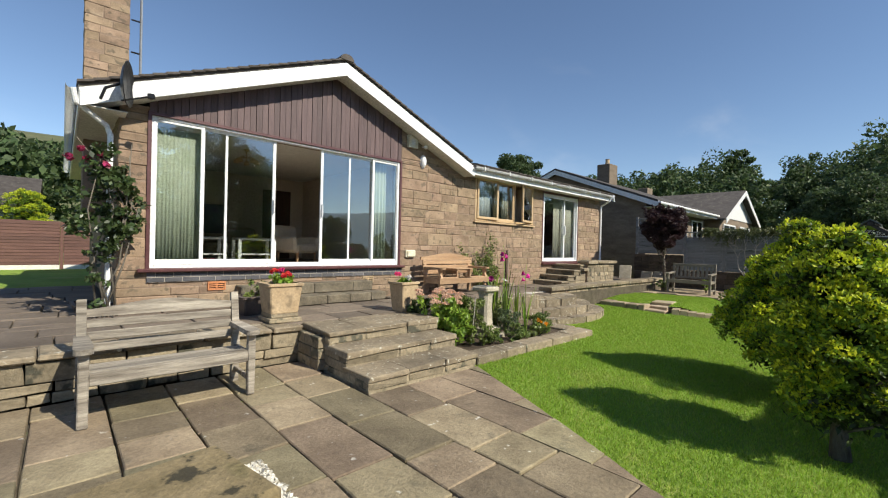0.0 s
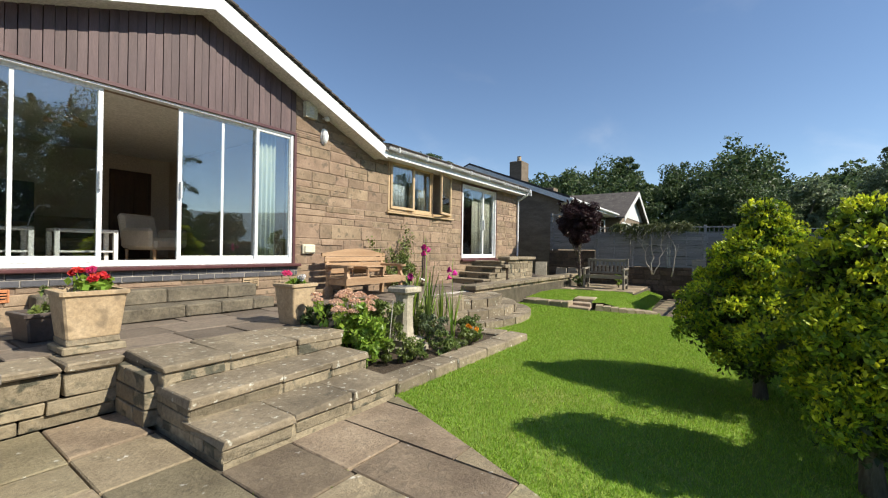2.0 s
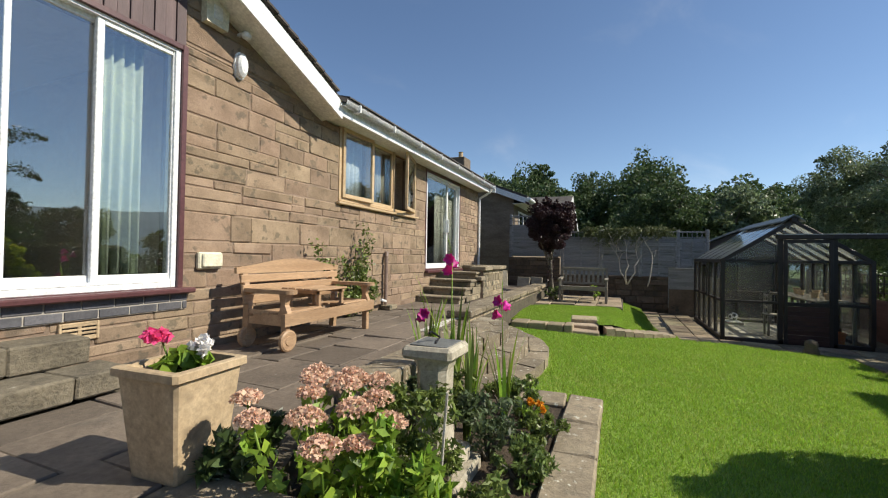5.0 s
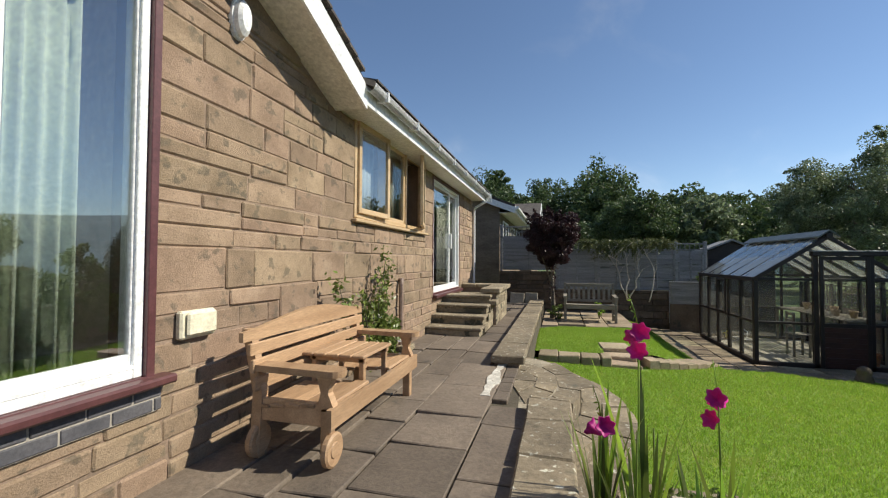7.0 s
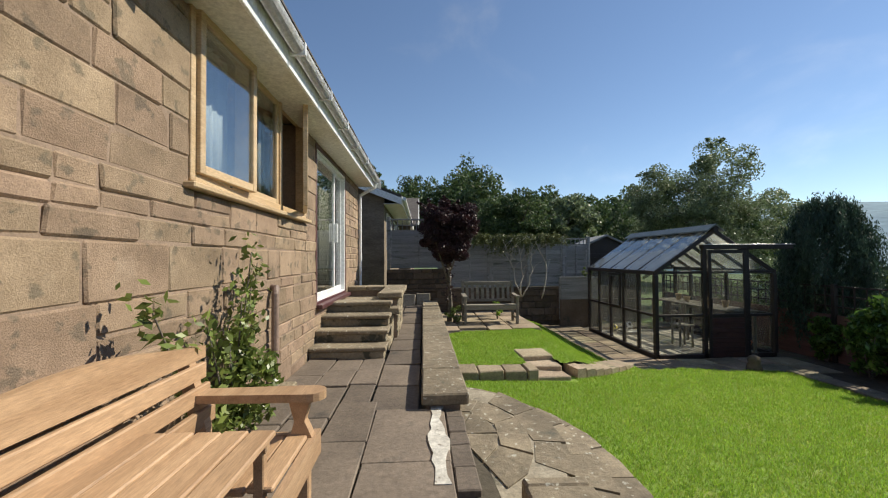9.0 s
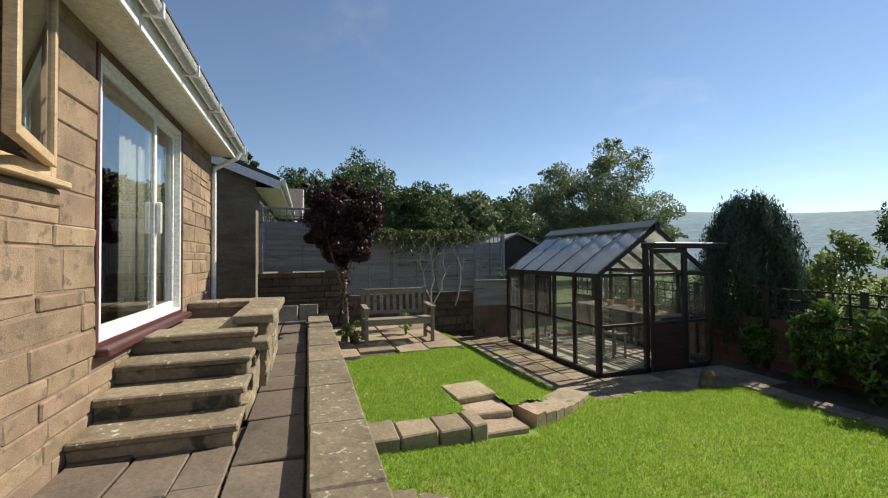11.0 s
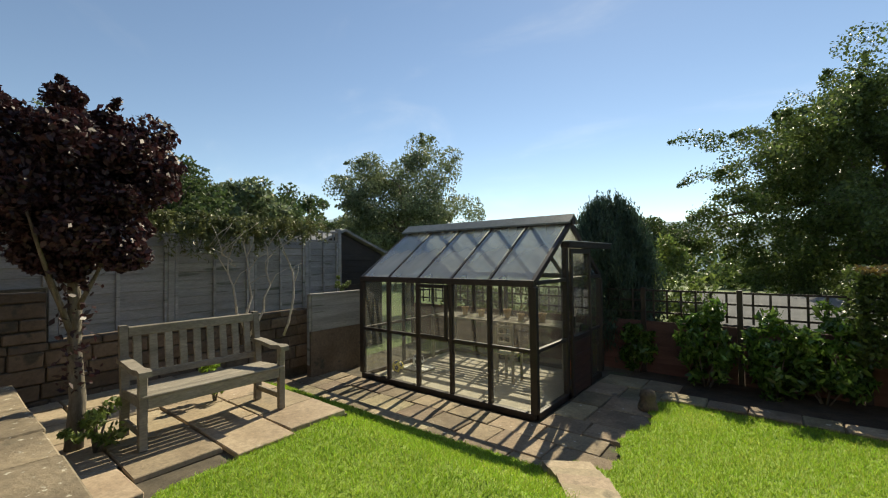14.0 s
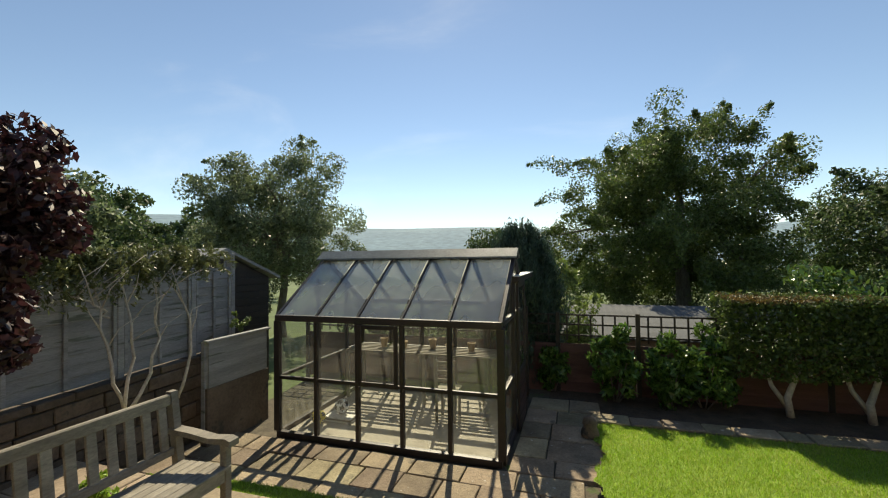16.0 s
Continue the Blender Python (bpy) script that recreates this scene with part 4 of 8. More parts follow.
# long oiled bench with a table between its seats
wb = thing("table_bench", "oiled timber two-seat bench with a slatted table between", "bench", (0, 0, 0), 0, "garden benches")
BX0, BX1, BF, BB = 5.84, 7.34, 6.40, 6.96
for x in (BX0 + 0.02, BX1 - 0.09):
    g = Geo()
    g.prism([(BB - 0.02, TZ), (BB + 0.05, TZ), (BB + 0.03, TZ + 0.42), (BB + 0.12, TZ + 0.81), (BB + 0.06, TZ + 0.81), (BB - 0.04, TZ + 0.42)], x, x + 0.06, 0)
    part("back_leg", g, OAKBENCH, wb)
    part("front_leg", bx((x, BF + 0.03, TZ + (0.08 if x < 6 else 0)), (x + 0.06, BF + 0.10, TZ + 0.36), 0.006), OAKBENCH, wb)
    g = Geo()
    g.prism([(BF + 0.0, TZ + 0.34), (BF + 0.13, TZ + 0.34), (BF + 0.10, TZ + 0.45), (BF + 0.13, TZ + 0.56), (BF + 0.02, TZ + 0.56), (BF + 0.05, TZ + 0.45)], x, x + 0.06, 0)
    part("arm_post", g, OAKBENCH, wb, "scroll-cut arm support")
    part("arm_rest", arm_shape(Geo(), x - 0.045, x + 0.105, BF - 0.05, BB + 0.04, TZ + 0.595, 0.04), OAKBENCH, wb)
    part("side_board", bx((x + 0.01, BF + 0.06, TZ + 0.24), (x + 0.05, BB, TZ + 0.38), 0.005), OAKBENCH, wb)
part("apron", arched(BX0 - 0.03, BX1 + 0.02, BF - 0.005, BF + 0.03, TZ + 0.25, TZ + 0.37, TZ + 0.36), OAKBENCH, wb, "curved front apron board")
for k in range(5):
    y = BF + 0.035 + k * 0.108
    slat(wb, (BX0 + 0.02, y, TZ + 0.36 - 0.01 * k), (BX0 + 0.56, y + 0.10, TZ + 0.385 - 0.01 * k), OAKBENCH, "seat_slat")
    slat(wb, (BX1 - 0.56, y, TZ + 0.36 - 0.01 * k), (BX1 - 0.02, y + 0.10, TZ + 0.385 - 0.01 * k), OAKBENCH, "seat_slat")
for z, h in ((0.43, 0.09), (0.54, 0.085), (0.645, 0.08)):
    y = BB + 0.0 + (z - 0.42) * 0.21
    slat(wb, (BX0 - 0.02, y - 0.03, TZ + z), (BX1 + 0.03, y, TZ + z + h), OAKBENCH, "back_slat")
part("top_rail", arched(BX0 - 0.06, BX1 + 0.06, BB + 0.04, BB + 0.075, TZ + 0.74, TZ + 0.80, TZ + 0.89), OAKBENCH, wb, "wavy top rail")
for k in range(5):
    y = BF + 0.05 + k * 0.105
    slat(wb, (6.34, y, TZ + 0.545), (6.86, y + 0.097, TZ + 0.57), OAKBENCH, "table_slat")
for x in (6.38, 6.78):
    for y in (BF + 0.07, BB - 0.10):
        part("table_leg", bx((x, y, TZ + 0.30), (x + 0.04, y + 0.04, TZ + 0.545), 0.004), OAKBENCH, wb)
    part("table_bearer", bx((x, BF + 0.06, TZ + 0.51), (x + 0.04, BB - 0.04, TZ + 0.545), 0.004), OAKBENCH, wb)
for y in (BF + 0.02, BB - 0.01):
    w = Geo()
    w.tube_rings([[(BX0 + 0.05 + rr * math.cos(2 * math.pi * k / 20), yy, TZ + 0.105 + rr * math.sin(2 * math.pi * k / 20)) for k in range(20)] for rr, yy in ((0.09, y + 0.04), (0.105, y + 0.03), (0.105, y), (0.09, y - 0.01), (0.05, y - 0.005), (0.045, y - 0.012), (0.015, y - 0.012))])
    part("wheel", w, OAKBENCH, wb, "round turned wooden wheel")


def planter(name, loc, top, bot, h, material, label, rz=0):
    """Square tapering planter with a rim, hollow, filled with soil."""
    p = thing(name, label, "planter", loc, rz, "terrace planters")
    g = Geo()
    t, b = top / 2, bot / 2

    def ring(s, z):
        c = 0.92
        return [(-s, -s * c, z), (-s * c, -s, z), (s * c, -s, z), (s, -s * c, z), (s, s * c, z), (s * c, s, z), (-s * c, s, z), (-s, s * c, z)]

    g.tube_rings([ring(b, 0), ring(b + 0.004, 0.012), ring(t - 0.012, h - 0.045), ring(t + 0.008, h - 0.035), ring(t + 0.008, h - 0.004), ring(t, h), ring(t - 0.03, h), ring(t - 0.035, h - 0.06)])
    part("pot_body", g, material, p)
    part("soil", Geo().tube_rings([ring(t - 0.04, h - 0.075), ring(t - 0.034, h - 0.045)]), SOIL, p)
    return p


TERRA = mat("buff_clay", (0.37, 0.265, 0.155), (0.49, 0.37, 0.235), 4, 0.85, 0.3, 40, 0.1, spot=(0.27, 0.20, 0.125), spot_scale=5)
DARKPOT = mat("dark_glazed_pot", (0.05, 0.035, 0.03), (0.09, 0.07, 0.06), 4, 0.5, 0.3, 40, 0.1)
part("foot_slab", bx((-0.21, -0.21, 0), (0.21, 0.21, 0.06), 0.01, None, 0.006).box((-0.18, -0.18, 0.062), (0.18, 0.18, 0.12), 0.01, None, 0.005), RUBBLE, planter("planter", (2.15, 5.53, TZ + 0.12), 0.45, 0.35, 0.39, TERRA, "buff clay square planter with red geraniums on the terrace"), "").location.z = -0.12
planter("planter", (4.02, 5.28, TZ), 0.36, 0.25, 0.47, TERRA, "buff clay square planter with pink and white geraniums", 4)
planter("planter", (2.05, 6.35, TZ), 0.42, 0.34, 0.26, DARKPOT, "dark square pot with low green plants", 8)
planter("planter", (0.36, 7.85, TZ), 0.5, 0.45, 0.12, DARKPOT, "low dark tray beside the house corner", 3)

# bird bath / sundial pedestal
dial = thing("sundial_pedestal", "weathered stone sundial pedestal in the flower bed", "sundial", (5.17, 4.56, 0.02))
PALESTONE = mat("pale_cast_stone", (0.33, 0.29, 0.22), (0.46, 0.41, 0.32), 4, 0.9, 0.7, 30, 0.1, spot=(0.20, 0.19, 0.13), spot_scale=7)
part("plinth", bx((-0.24, -0.24, 0), (0.24, 0.24, 0.10), 0.015, None, 0.006).box((-0.19, -0.19, 0.10), (0.19, 0.19, 0.19), 0.015, None, 0.005), PALESTONE, dial)


def sq(s, z):
    c = 0.6
    return [(-s, -s * c, z), (-s * c, -s, z), (s * c, -s, z), (s, -s * c, z), (s, s * c, z), (s * c, s, z), (-s * c, s, z), (-s, s * c, z)]


part("shaft", Geo().tube_rings([sq(0.125, 0.19), sq(0.115, 0.22), sq(0.105, 0.30), sq(0.095, 0.50), sq(0.10, 0.70), sq(0.125, 0.77)]), PALESTONE, dial)
part("top_slab", bx((-0.165, -0.165, 0.77), (0.165, 0.165, 0.85), 0.02, None, 0.005), PALESTONE, dial)
part("dial_plate", bx((-0.125, -0.125, 0.85), (0.125, 0.125, 0.857), 0.003), mat("slate_plate", (0.10, 0.105, 0.10), (0.17, 0.17, 0.16), 6, 0.6, 0.3, 40, 0), dial, "dark slate dial plate")
part("gnomon", Geo().tube([(-0.05, -0.02, 0.857), (0.02, 0.0, 0.862), (0.06, 0.0, 0.875), (0.02, 0.01, 0.90), (-0.03, 0.02, 0.925), (-0.06, 0.02, 0.92)], 0.007, 6), LEAD, dial, "bent metal gnomon")

# edging along the terrace between bed and curved steps
edge = thing("terrace_edging", "raised flat edging stones along the terrace", "edging", kind="structure")
x = 5.05
r = random.Random(12)
while x < 7.3:
    w = min(r.uniform(0.42, 0.7), 7.38 - x)
    part("edging_stone", bx((x, 5.0, 0.05), (x + w - 0.012, 5.35, 0.555), 0.014, None, 0.009), STEPSTONE, edge)
    x += w

# fittings on the house wall
BOXCREAM = mat("cream_plastic", (0.62, 0.57, 0.42), (0.70, 0.65, 0.50), 3, 0.5, 0.1, 30, 0.05)
vb = thing("vent_cover", "cream plastic outlet box on the stone wall", "outlet", (5.56, FY, 1.25))
part("box_back", bx((0, -0.05, 0), (0.26, 0, 0.17), 0.012), BOXCREAM, vb)
part("box_lid", bx((0.03, -0.075, 0.02), (0.25, -0.05, 0.16), 0.012), BOXCREAM, vb)
al = thing("alarm_box", "cream burglar alarm box high on the wall", "alarm box", (5.57, FY, 3.68))
part("case", Geo().prism([(-0.02, 0), (0.22, 0), (0.24, 0.27), (-0.02, 0.27)], -0.09, 0, 1), BOXCREAM, al)
part("lens", bx((0.05, -0.10, 0.06), (0.15, -0.09, 0.2), 0.01), SOFFIT, al)
ov = thing("bulkhead_lamp", "white oval bulkhead lamp on the stone wall", "lamp", (6.0, FY, 3.43))
g = Geo()
g.tube_rings([[(0.075 * s * math.cos(2 * math.pi * k / 18), y, 0.15 * s * math.sin(2 * math.pi * k / 18)) for k in range(18)] for s, y in ((1.0, 0), (1.0, -0.03), (0.9, -0.035), (0.85, -0.07), (0.6, -0.095), (0.2, -0.105))][::-1])
g.smooth = False
part("lens", g, WHITE, ov)
cam_box = thing("sensor_lamp", "small white security sensor on a wall bracket", "sensor", (5.99, FY, 3.745))
part("bracket", bx((-0.02, -0.10, 0.0), (0.02, 0, 0.03), 0.004), WHITE, cam_box)
part("head", Geo().lathe([(0.02, -0.05), (0.045, -0.035), (0.05, 0.0), (0.03, 0.03)], 12, (0, -0.12, 0.0)), WHITE, cam_box)
fl = thing("flood_lamp", "small grey floodlight under the verge", "lamp", (0.98, FY - 0.03, 3.60))
part("body", bx((-0.10, -0.12, -0.04), (0.06, -0.02, 0.03), 0.015), GREYBENCH, fl)
part("bracket", bx((-0.03, -0.04, 0.0), (0.0, 0.0, 0.09), 0.004), LEAD, fl)
dish = thing("satellite_dish", "dark satellite dish at the roof corner", "satellite dish", (0.53, 6.74, 3.50), 72)
n = 20
g = Geo()
g.tube_rings([[(0.26 * s * math.cos(2 * math.pi * k / n), -d, 0.29 * s * math.sin(2 * math.pi * k / n)) for k in range(n)] for s, d in ((0.05, 0.0), (0.5, 0.015), (0.8, 0.04), (1.0, 0.07), (1.0, 0.08), (0.8, 0.05), (0.5, 0.025), (0.06, 0.012))])
part("reflector", g, LEAD, dish)
part("feed_arm", Geo().tube([(0, 0, -0.22), (0, -0.3, -0.12)], 0.012, 6), LEAD, dish)
part("feed_head", bx((-0.03, -0.36, -0.15), (0.03, -0.28, -0.08), 0.01), LEAD, dish)
part("mount", Geo().tube([(0, 0.0, 0.0), (-0.05, 0.15, -0.10), (-0.05, 0.2, -0.25)], 0.018, 8), LEAD, dish)
for x, mt in ((1.82, mat("orange_clay", (0.45, 0.17, 0.07), (0.55, 0.23, 0.10), 5, 0.8, 0.2, 40, 0.1)), (4.62, TERRA)):
    av = thing("air_brick", "perforated clay air brick in the plinth" if x > 3 else "orange perforated clay air brick in the plinth", "air brick", (x, FY - 0.02, 0.80))
    part("frame", rails(-0.13, 0.13, -0.07, 0.07, -0.006, 0.03, 0.018), mt, av)
    for i in range(4):
        part("bar", bx((-0.112, -0.004, -0.053 + i * 0.03), (0.112, 0.02, -0.037 + i * 0.03), 0.002), mt, av)
    part("bar", bx((-0.012, -0.003, -0.052), (0.012, 0.022, 0.052), 0.002), mt, av)
    # black plate stands in for the shade inside the slots
    part("dark_void", bx((-0.112, 0.012, -0.052), (0.112, 0.03, 0.052), 0), LEAD, av)
# rain pipe stub and hose end
sp = thing("waste_pipe", "brown waste pipe with a bent top beside the wall", "pipe", (9.08, FY - 0.07, TZ))
part("pipe", Geo().tube([(0.06, 0.05, 0.98), (0.02, 0.0, 0.98), (0, 0, 0.93), (0, 0, 0.0)], 0.033, 10), mat("brown_pipe", (0.20, 0.14, 0.11), (0.28, 0.20, 0.16), 5, 0.5, 0.2, 30, 0), sp)
part("white_spout", Geo().tube([(-0.03, -0.02, 0.14), (-0.32, -0.10, 0.20)], 0.022, 8), WHITE, sp, "white plastic spout")
part("gully", bx((-0.12, -0.16, 0), (0.14, 0.04, 0.08), 0.01), RUBBLE, sp)
# slabs leaning by the neighbour's wall
for i, (x, y, w, h, rz) in enumerate(((15.9, 6.95, 0.42, 0.52, 20), (16.2, 6.28, 0.42, 0.34, -8), (16.2, 5.86, 0.36, 0.36, -5))):
    s = thing("leaning_slab", "pale stone slab leaning against the garden wall", "slab", (x, y, TZ - 0.02 if i == 0 else 0.42), 90 + rz, "leaning slabs")
    part("slab", Geo().box((-w / 2, 0, 0), (w / 2, 0.05, h), 0.01, Matrix.Rotation(radians(12), 4, "X"), 0.006), PALESTONE, s)

# grey bench by the plum tree
gb = thing("garden_bench", "grey weathered wooden bench with upright back slats", "bench", (14.42, 4.33, 0.225), 0, "garden benches")
for y in (-0.62, 0.56):
    part("front_leg", bx((0, y, 0), (0.06, y + 0.06, 0.60), 0.006, None, 0.002), GREYBENCH, gb)
    part("back_leg", Geo().prism([(0.48, 0), (0.54, 0), (0.53, 0.40), (0.60, 0.94), (0.545, 0.94), (0.47, 0.40)], y, y + 0.06, 1), GREYBENCH, gb)
    g = Geo()
    g.prism([(-0.05, 0.585), (-0.05, 0.63), (0.0, 0.645), (0.15, 0.63), (0.35, 0.65), (0.56, 0.66), (0.56, 0.62), (0.35, 0.61), (0.15, 0.59), (0.0, 0.60)], y - 0.015, y + 0.075, 1)
    part("arm_rest", g, GREYBENCH, gb)
    part("side_rail", bx((0.06, y + 0.012, 0.33), (0.48, y + 0.048, 0.40), 0.004), GREYBENCH, gb)
    part("stretcher", bx((0.06, y + 0.015, 0.10), (0.48, y + 0.045, 0.15), 0.004), GREYBENCH, gb)
part("seat_rail", bx((0.005, -0.56, 0.32), (0.035, 0.56, 0.41), 0.005), GREYBENCH, gb)
for k in range(6):
    part("seat_slat", bx((-0.01 + k * 0.083, -0.61, 0.41 - 0.005 * k), (0.062 + k * 0.083, 0.61, 0.432 - 0.005 * k), 0.005), GREYBENCH, gb)
part("top_rail", bx((0.54, -0.56, 0.84), (0.585, 0.56, 0.925), 0.008), GREYBENCH, gb)
part("lower_rail", bx((0.50, -0.56, 0.46), (0.54, 0.56, 0.52), 0.006), GREYBENCH, gb)
for k in range(9):
    y = -0.49 + k * 0.1225
    part("back_slat", Geo().box((-0.012, y - 0.032, 0), (0.012, y + 0.032, 0.34), 0.004, Matrix.Translation((0.518, 0, 0.51)) @ Matrix.Rotation(radians(7), 4, "Y")), GREYBENCH, gb)

# ---- greenhouse ----
GH0, GH1, GY0, GY1, GB, GE, GR = 12.75, 15.83, -0.82, 1.50, -0.20, 1.42, 2.23
GMY = (GY0 + GY1) / 2
gh = thing("greenhouse", "dark brown timber greenhouse with clear panes and open-vented roof", "greenhouse", (0, 0, 0))


def bar(name, a, b, w, d, material=None, parent=None):
    """Square-section bar between two points."""
    a, b = Vector(a), Vector(b)
    rot = (b - a).to_track_quat("Z", "Y").to_matrix().to_4x4()
    return part(name, Geo().box((-w / 2, -d / 2, 0), (w / 2, d / 2, (b - a).length), 0.004, Matrix.Translation(a) @ rot), material or DARKWOOD, parent or gh)


for y in (GY0, GY1):
    part("sill_beam", bx((GH0, y - 0.04, GB), (GH1, y + 0.04, GB + 0.08), 0.006), DARKWOOD, gh)
    part("eaves_beam", bx((GH0 - 0.02, y - 0.045, GE - 0.05), (GH1 + 0.02, y + 0.045, GE + 0.03), 0.006), DARKWOOD, gh)
    part("mid_rail", bx((GH0 + 0.04, y - 0.025, 0.58), (GH1 - 0.04, y + 0.025, 0.625), 0.004), DARKWOOD, gh)
    for k in range(6):
        x = GH0 + (GH1 - GH0) * k / 5
        w = 0.045 if k in (0, 5) else 0.025
        part("post" if k in (0, 5) else "glazing_bar", bx((x - w, y - 0.035, GB + 0.08), (x + w, y + 0.035, GE - 0.05), 0.005), DARKWOOD, gh)
        bar("rafter", (x, y, GE), (x, GMY, GR - 0.03), 0.05 if k in (0, 5) else 0.035, 0.07)
    for k in range(5):
        xa, xb = GH0 + (GH1 - GH0) * k / 5 + 0.03, GH0 + (GH1 - GH0) * (k + 1) / 5 - 0.03
        pane("pane", (xa, y - 0.003, GB + 0.085), (xb, y + 0.003, 0.578), gh, GHGLASS)
        pane("pane", (xa, y - 0.003, 0.627), (xb, y + 0.003, GE - 0.052), gh, GHGLASS)
        g = Geo()
        slope_slab(g, [(xa, y, GE + 0.03), (xb, y, GE + 0.03), (xb, GMY, GR + 0.03), (xa, GMY, GR + 0.03)] if y > GMY else [(xb, y, GE + 0.03), (xa, y, GE + 0.03), (xa, GMY, GR + 0.03), (xb, GMY, GR + 0.03)], 0.005)
        o = part("roof_pane", g, GHROOF, gh)
        o.visible_shadow = False
part("ridge_beam", bx((GH0 - 0.06, GMY - 0.05, GR - 0.06), (GH1 + 0.04, GMY + 0.05, GR + 0.04), 0.01), DARKWOOD, gh)
part("ridge_cap", Geo().prism([(GMY - 0.17, GR - 0.045), (GMY, GR + 0.075), (GMY + 0.17, GR - 0.045), (GMY + 0.17, GR - 0.02), (GMY, GR + 0.10), (GMY - 0.17, GR - 0.02)], GH0 - 0.06, GH1 + 0.06, 0), mat("grey_ridge_sheet", (0.10, 0.12, 0.115), (0.17, 0.19, 0.18), 3, 0.5, 0.2, 30, 0.05), gh, "grey sheet ridge capping")
for x in (GH0, GH1):
    part("sill_beam", bx((x - 0.035, GY0 + 0.04, GB), (x + 0.035, GY1 - 0.04, GB + 0.08), 0.005), DARKWOOD, gh)
    part("mid_rail", bx((x - 0.025, GY0 + 0.04, 0.58), (x + 0.025, GY1 - 0.04, 0.625), 0.004), DARKWOOD, gh)
    part("tie_beam", bx((x - 0.03, GY0 + 0.04, GE - 0.03), (x + 0.03, GY1 - 0.04, GE + 0.02), 0.005), DARKWOOD, gh)
for y in (0.55, -0.28):
    part("door_post", bx((GH0 - 0.035, y - 0.04, GB), (GH0 + 0.035, y + 0.04, 1.86), 0.005), DARKWOOD, gh)
    part("glazing_bar", bx((GH1 - 0.025, y - 0.025, GB + 0.08), (GH1 + 0.025, y + 0.025, 1.9), 0.004), DARKWOOD, gh)
part("door_track", bx((GH0 - 0.10, -1.15, 1.85), (GH0 + 0.03, 0.62, 1.93), 0.008), DARKWOOD, gh, "sliding door rail")
part("track_cap", bx((GH0 - 0.115, -1.17, 1.932), (GH0 + 0.035, 0.64, 1.944), 0.003), mat("bright_alloy", (0.45, 0.46, 0.47), (0.55, 0.56, 0.57), 4, 0.35, 0.1, 40, 0, metal=0.8), gh, "bright metal cap on the door rail")
for a, b, z0, z1 in ((0.59, 1.46, GB + 0.08, 0.58), (0.59, 1.46, 0.627, GE - 0.03), (-0.78, -0.32, GB + 0.08, 0.58), (-0.78, -0.32, 0.627, GE - 0.03)):
    pane("pane", (GH0 - 0.003, a, z0), (GH0 + 0.003, b, z1), gh, GHGLASS)
for a, b in ((0.59, 1.46), (-0.78, -0.32), (-0.24, 0.51)):
    pane("pane", (GH1 - 0.003, a, GB + 0.08), (GH1 + 0.003, b, 0.58), gh, GHGLASS)
    pane("pane", (GH1 - 0.003, a, 0.627), (GH1 + 0.003, b, GE - 0.03), gh, GHGLASS)
for x in (GH0, GH1):
    g = Geo()
    g.prism([(GY0 + 0.12, GE + 0.03), (GY1 - 0.12, GE + 0.03), (GMY, GR - 0.03)], x - 0.003, x + 0.003, 0)
    o = part("gable_pane", g, GHGLASS, gh)
    o.visible_shadow = False
door = part("door", bx((GH0 - 0.075, -0.24, GB + 0.02), (GH0 - 0.04, -0.18, 1.84), 0.004).box((GH0 - 0.075, 0.45, GB + 0.02), (GH0 - 0.04, 0.51, 1.84), 0.004).box((GH0 - 0.074, -0.18, 1.77), (GH0 - 0.041, 0.45, 1.84), 0.004).box((GH0 - 0.074, -0.18, 0.56), (GH0 - 0.041, 0.45, 0.63), 0.004), DARKWOOD, gh, "sliding door with a boarded foot")
for k in range(8):
    part("kick_board", bx((GH0 - 0.068 - 0.004 * (k % 2), -0.18, GB + 0.03 + k * 0.091), (GH0 - 0.045, 0.45, GB + 0.118 + k * 0.091), 0.004), mat("mahogany_board", (0.05, 0.02, 0.016), (0.085, 0.036, 0.028), 4, 0.5, 0.2, 30, 0.2) if k == 0 else bpy.data.materials["mahogany_board"], door)
pane("pane", (GH0 - 0.06, -0.18, 0.63), (GH0 - 0.055, 0.45, 1.77), door, GHGLASS)
part("handle", bx((GH0 - 0.10, 0.46, 0.75), (GH0 - 0.075, 0.48, 0.92), 0.004), LEAD, door)
vent = part("side_vent", Geo().box((14.02, GY1 + 0.037, 0.60), (14.07, GY1 + 0.065, 1.36), 0.004).box((14.52, GY1 + 0.037, 0.60), (14.57, GY1 + 0.065, 1.36), 0.004).box((14.07, GY1 + 0.038, 0.60), (14.52, GY1 + 0.064, 0.65), 0.004).box((14.07, GY1 + 0.038, 1.31), (14.52, GY1 + 0.064, 1.36), 0.004), DARKWOOD, gh, "hinged ventilator frame in the side")
part("floor", bx((GH0 + 0.04, GY0 + 0.04, -0.26), (GH1 - 0.04, GY1 - 0.04, GB + 0.015), 0.0), mat("concrete_floor", (0.30, 0.27, 0.22), (0.42, 0.38, 0.31), 3, 0.9, 0.3, 40, 0, spot=(0.2, 0.18, 0.15), spot_scale=4), gh)
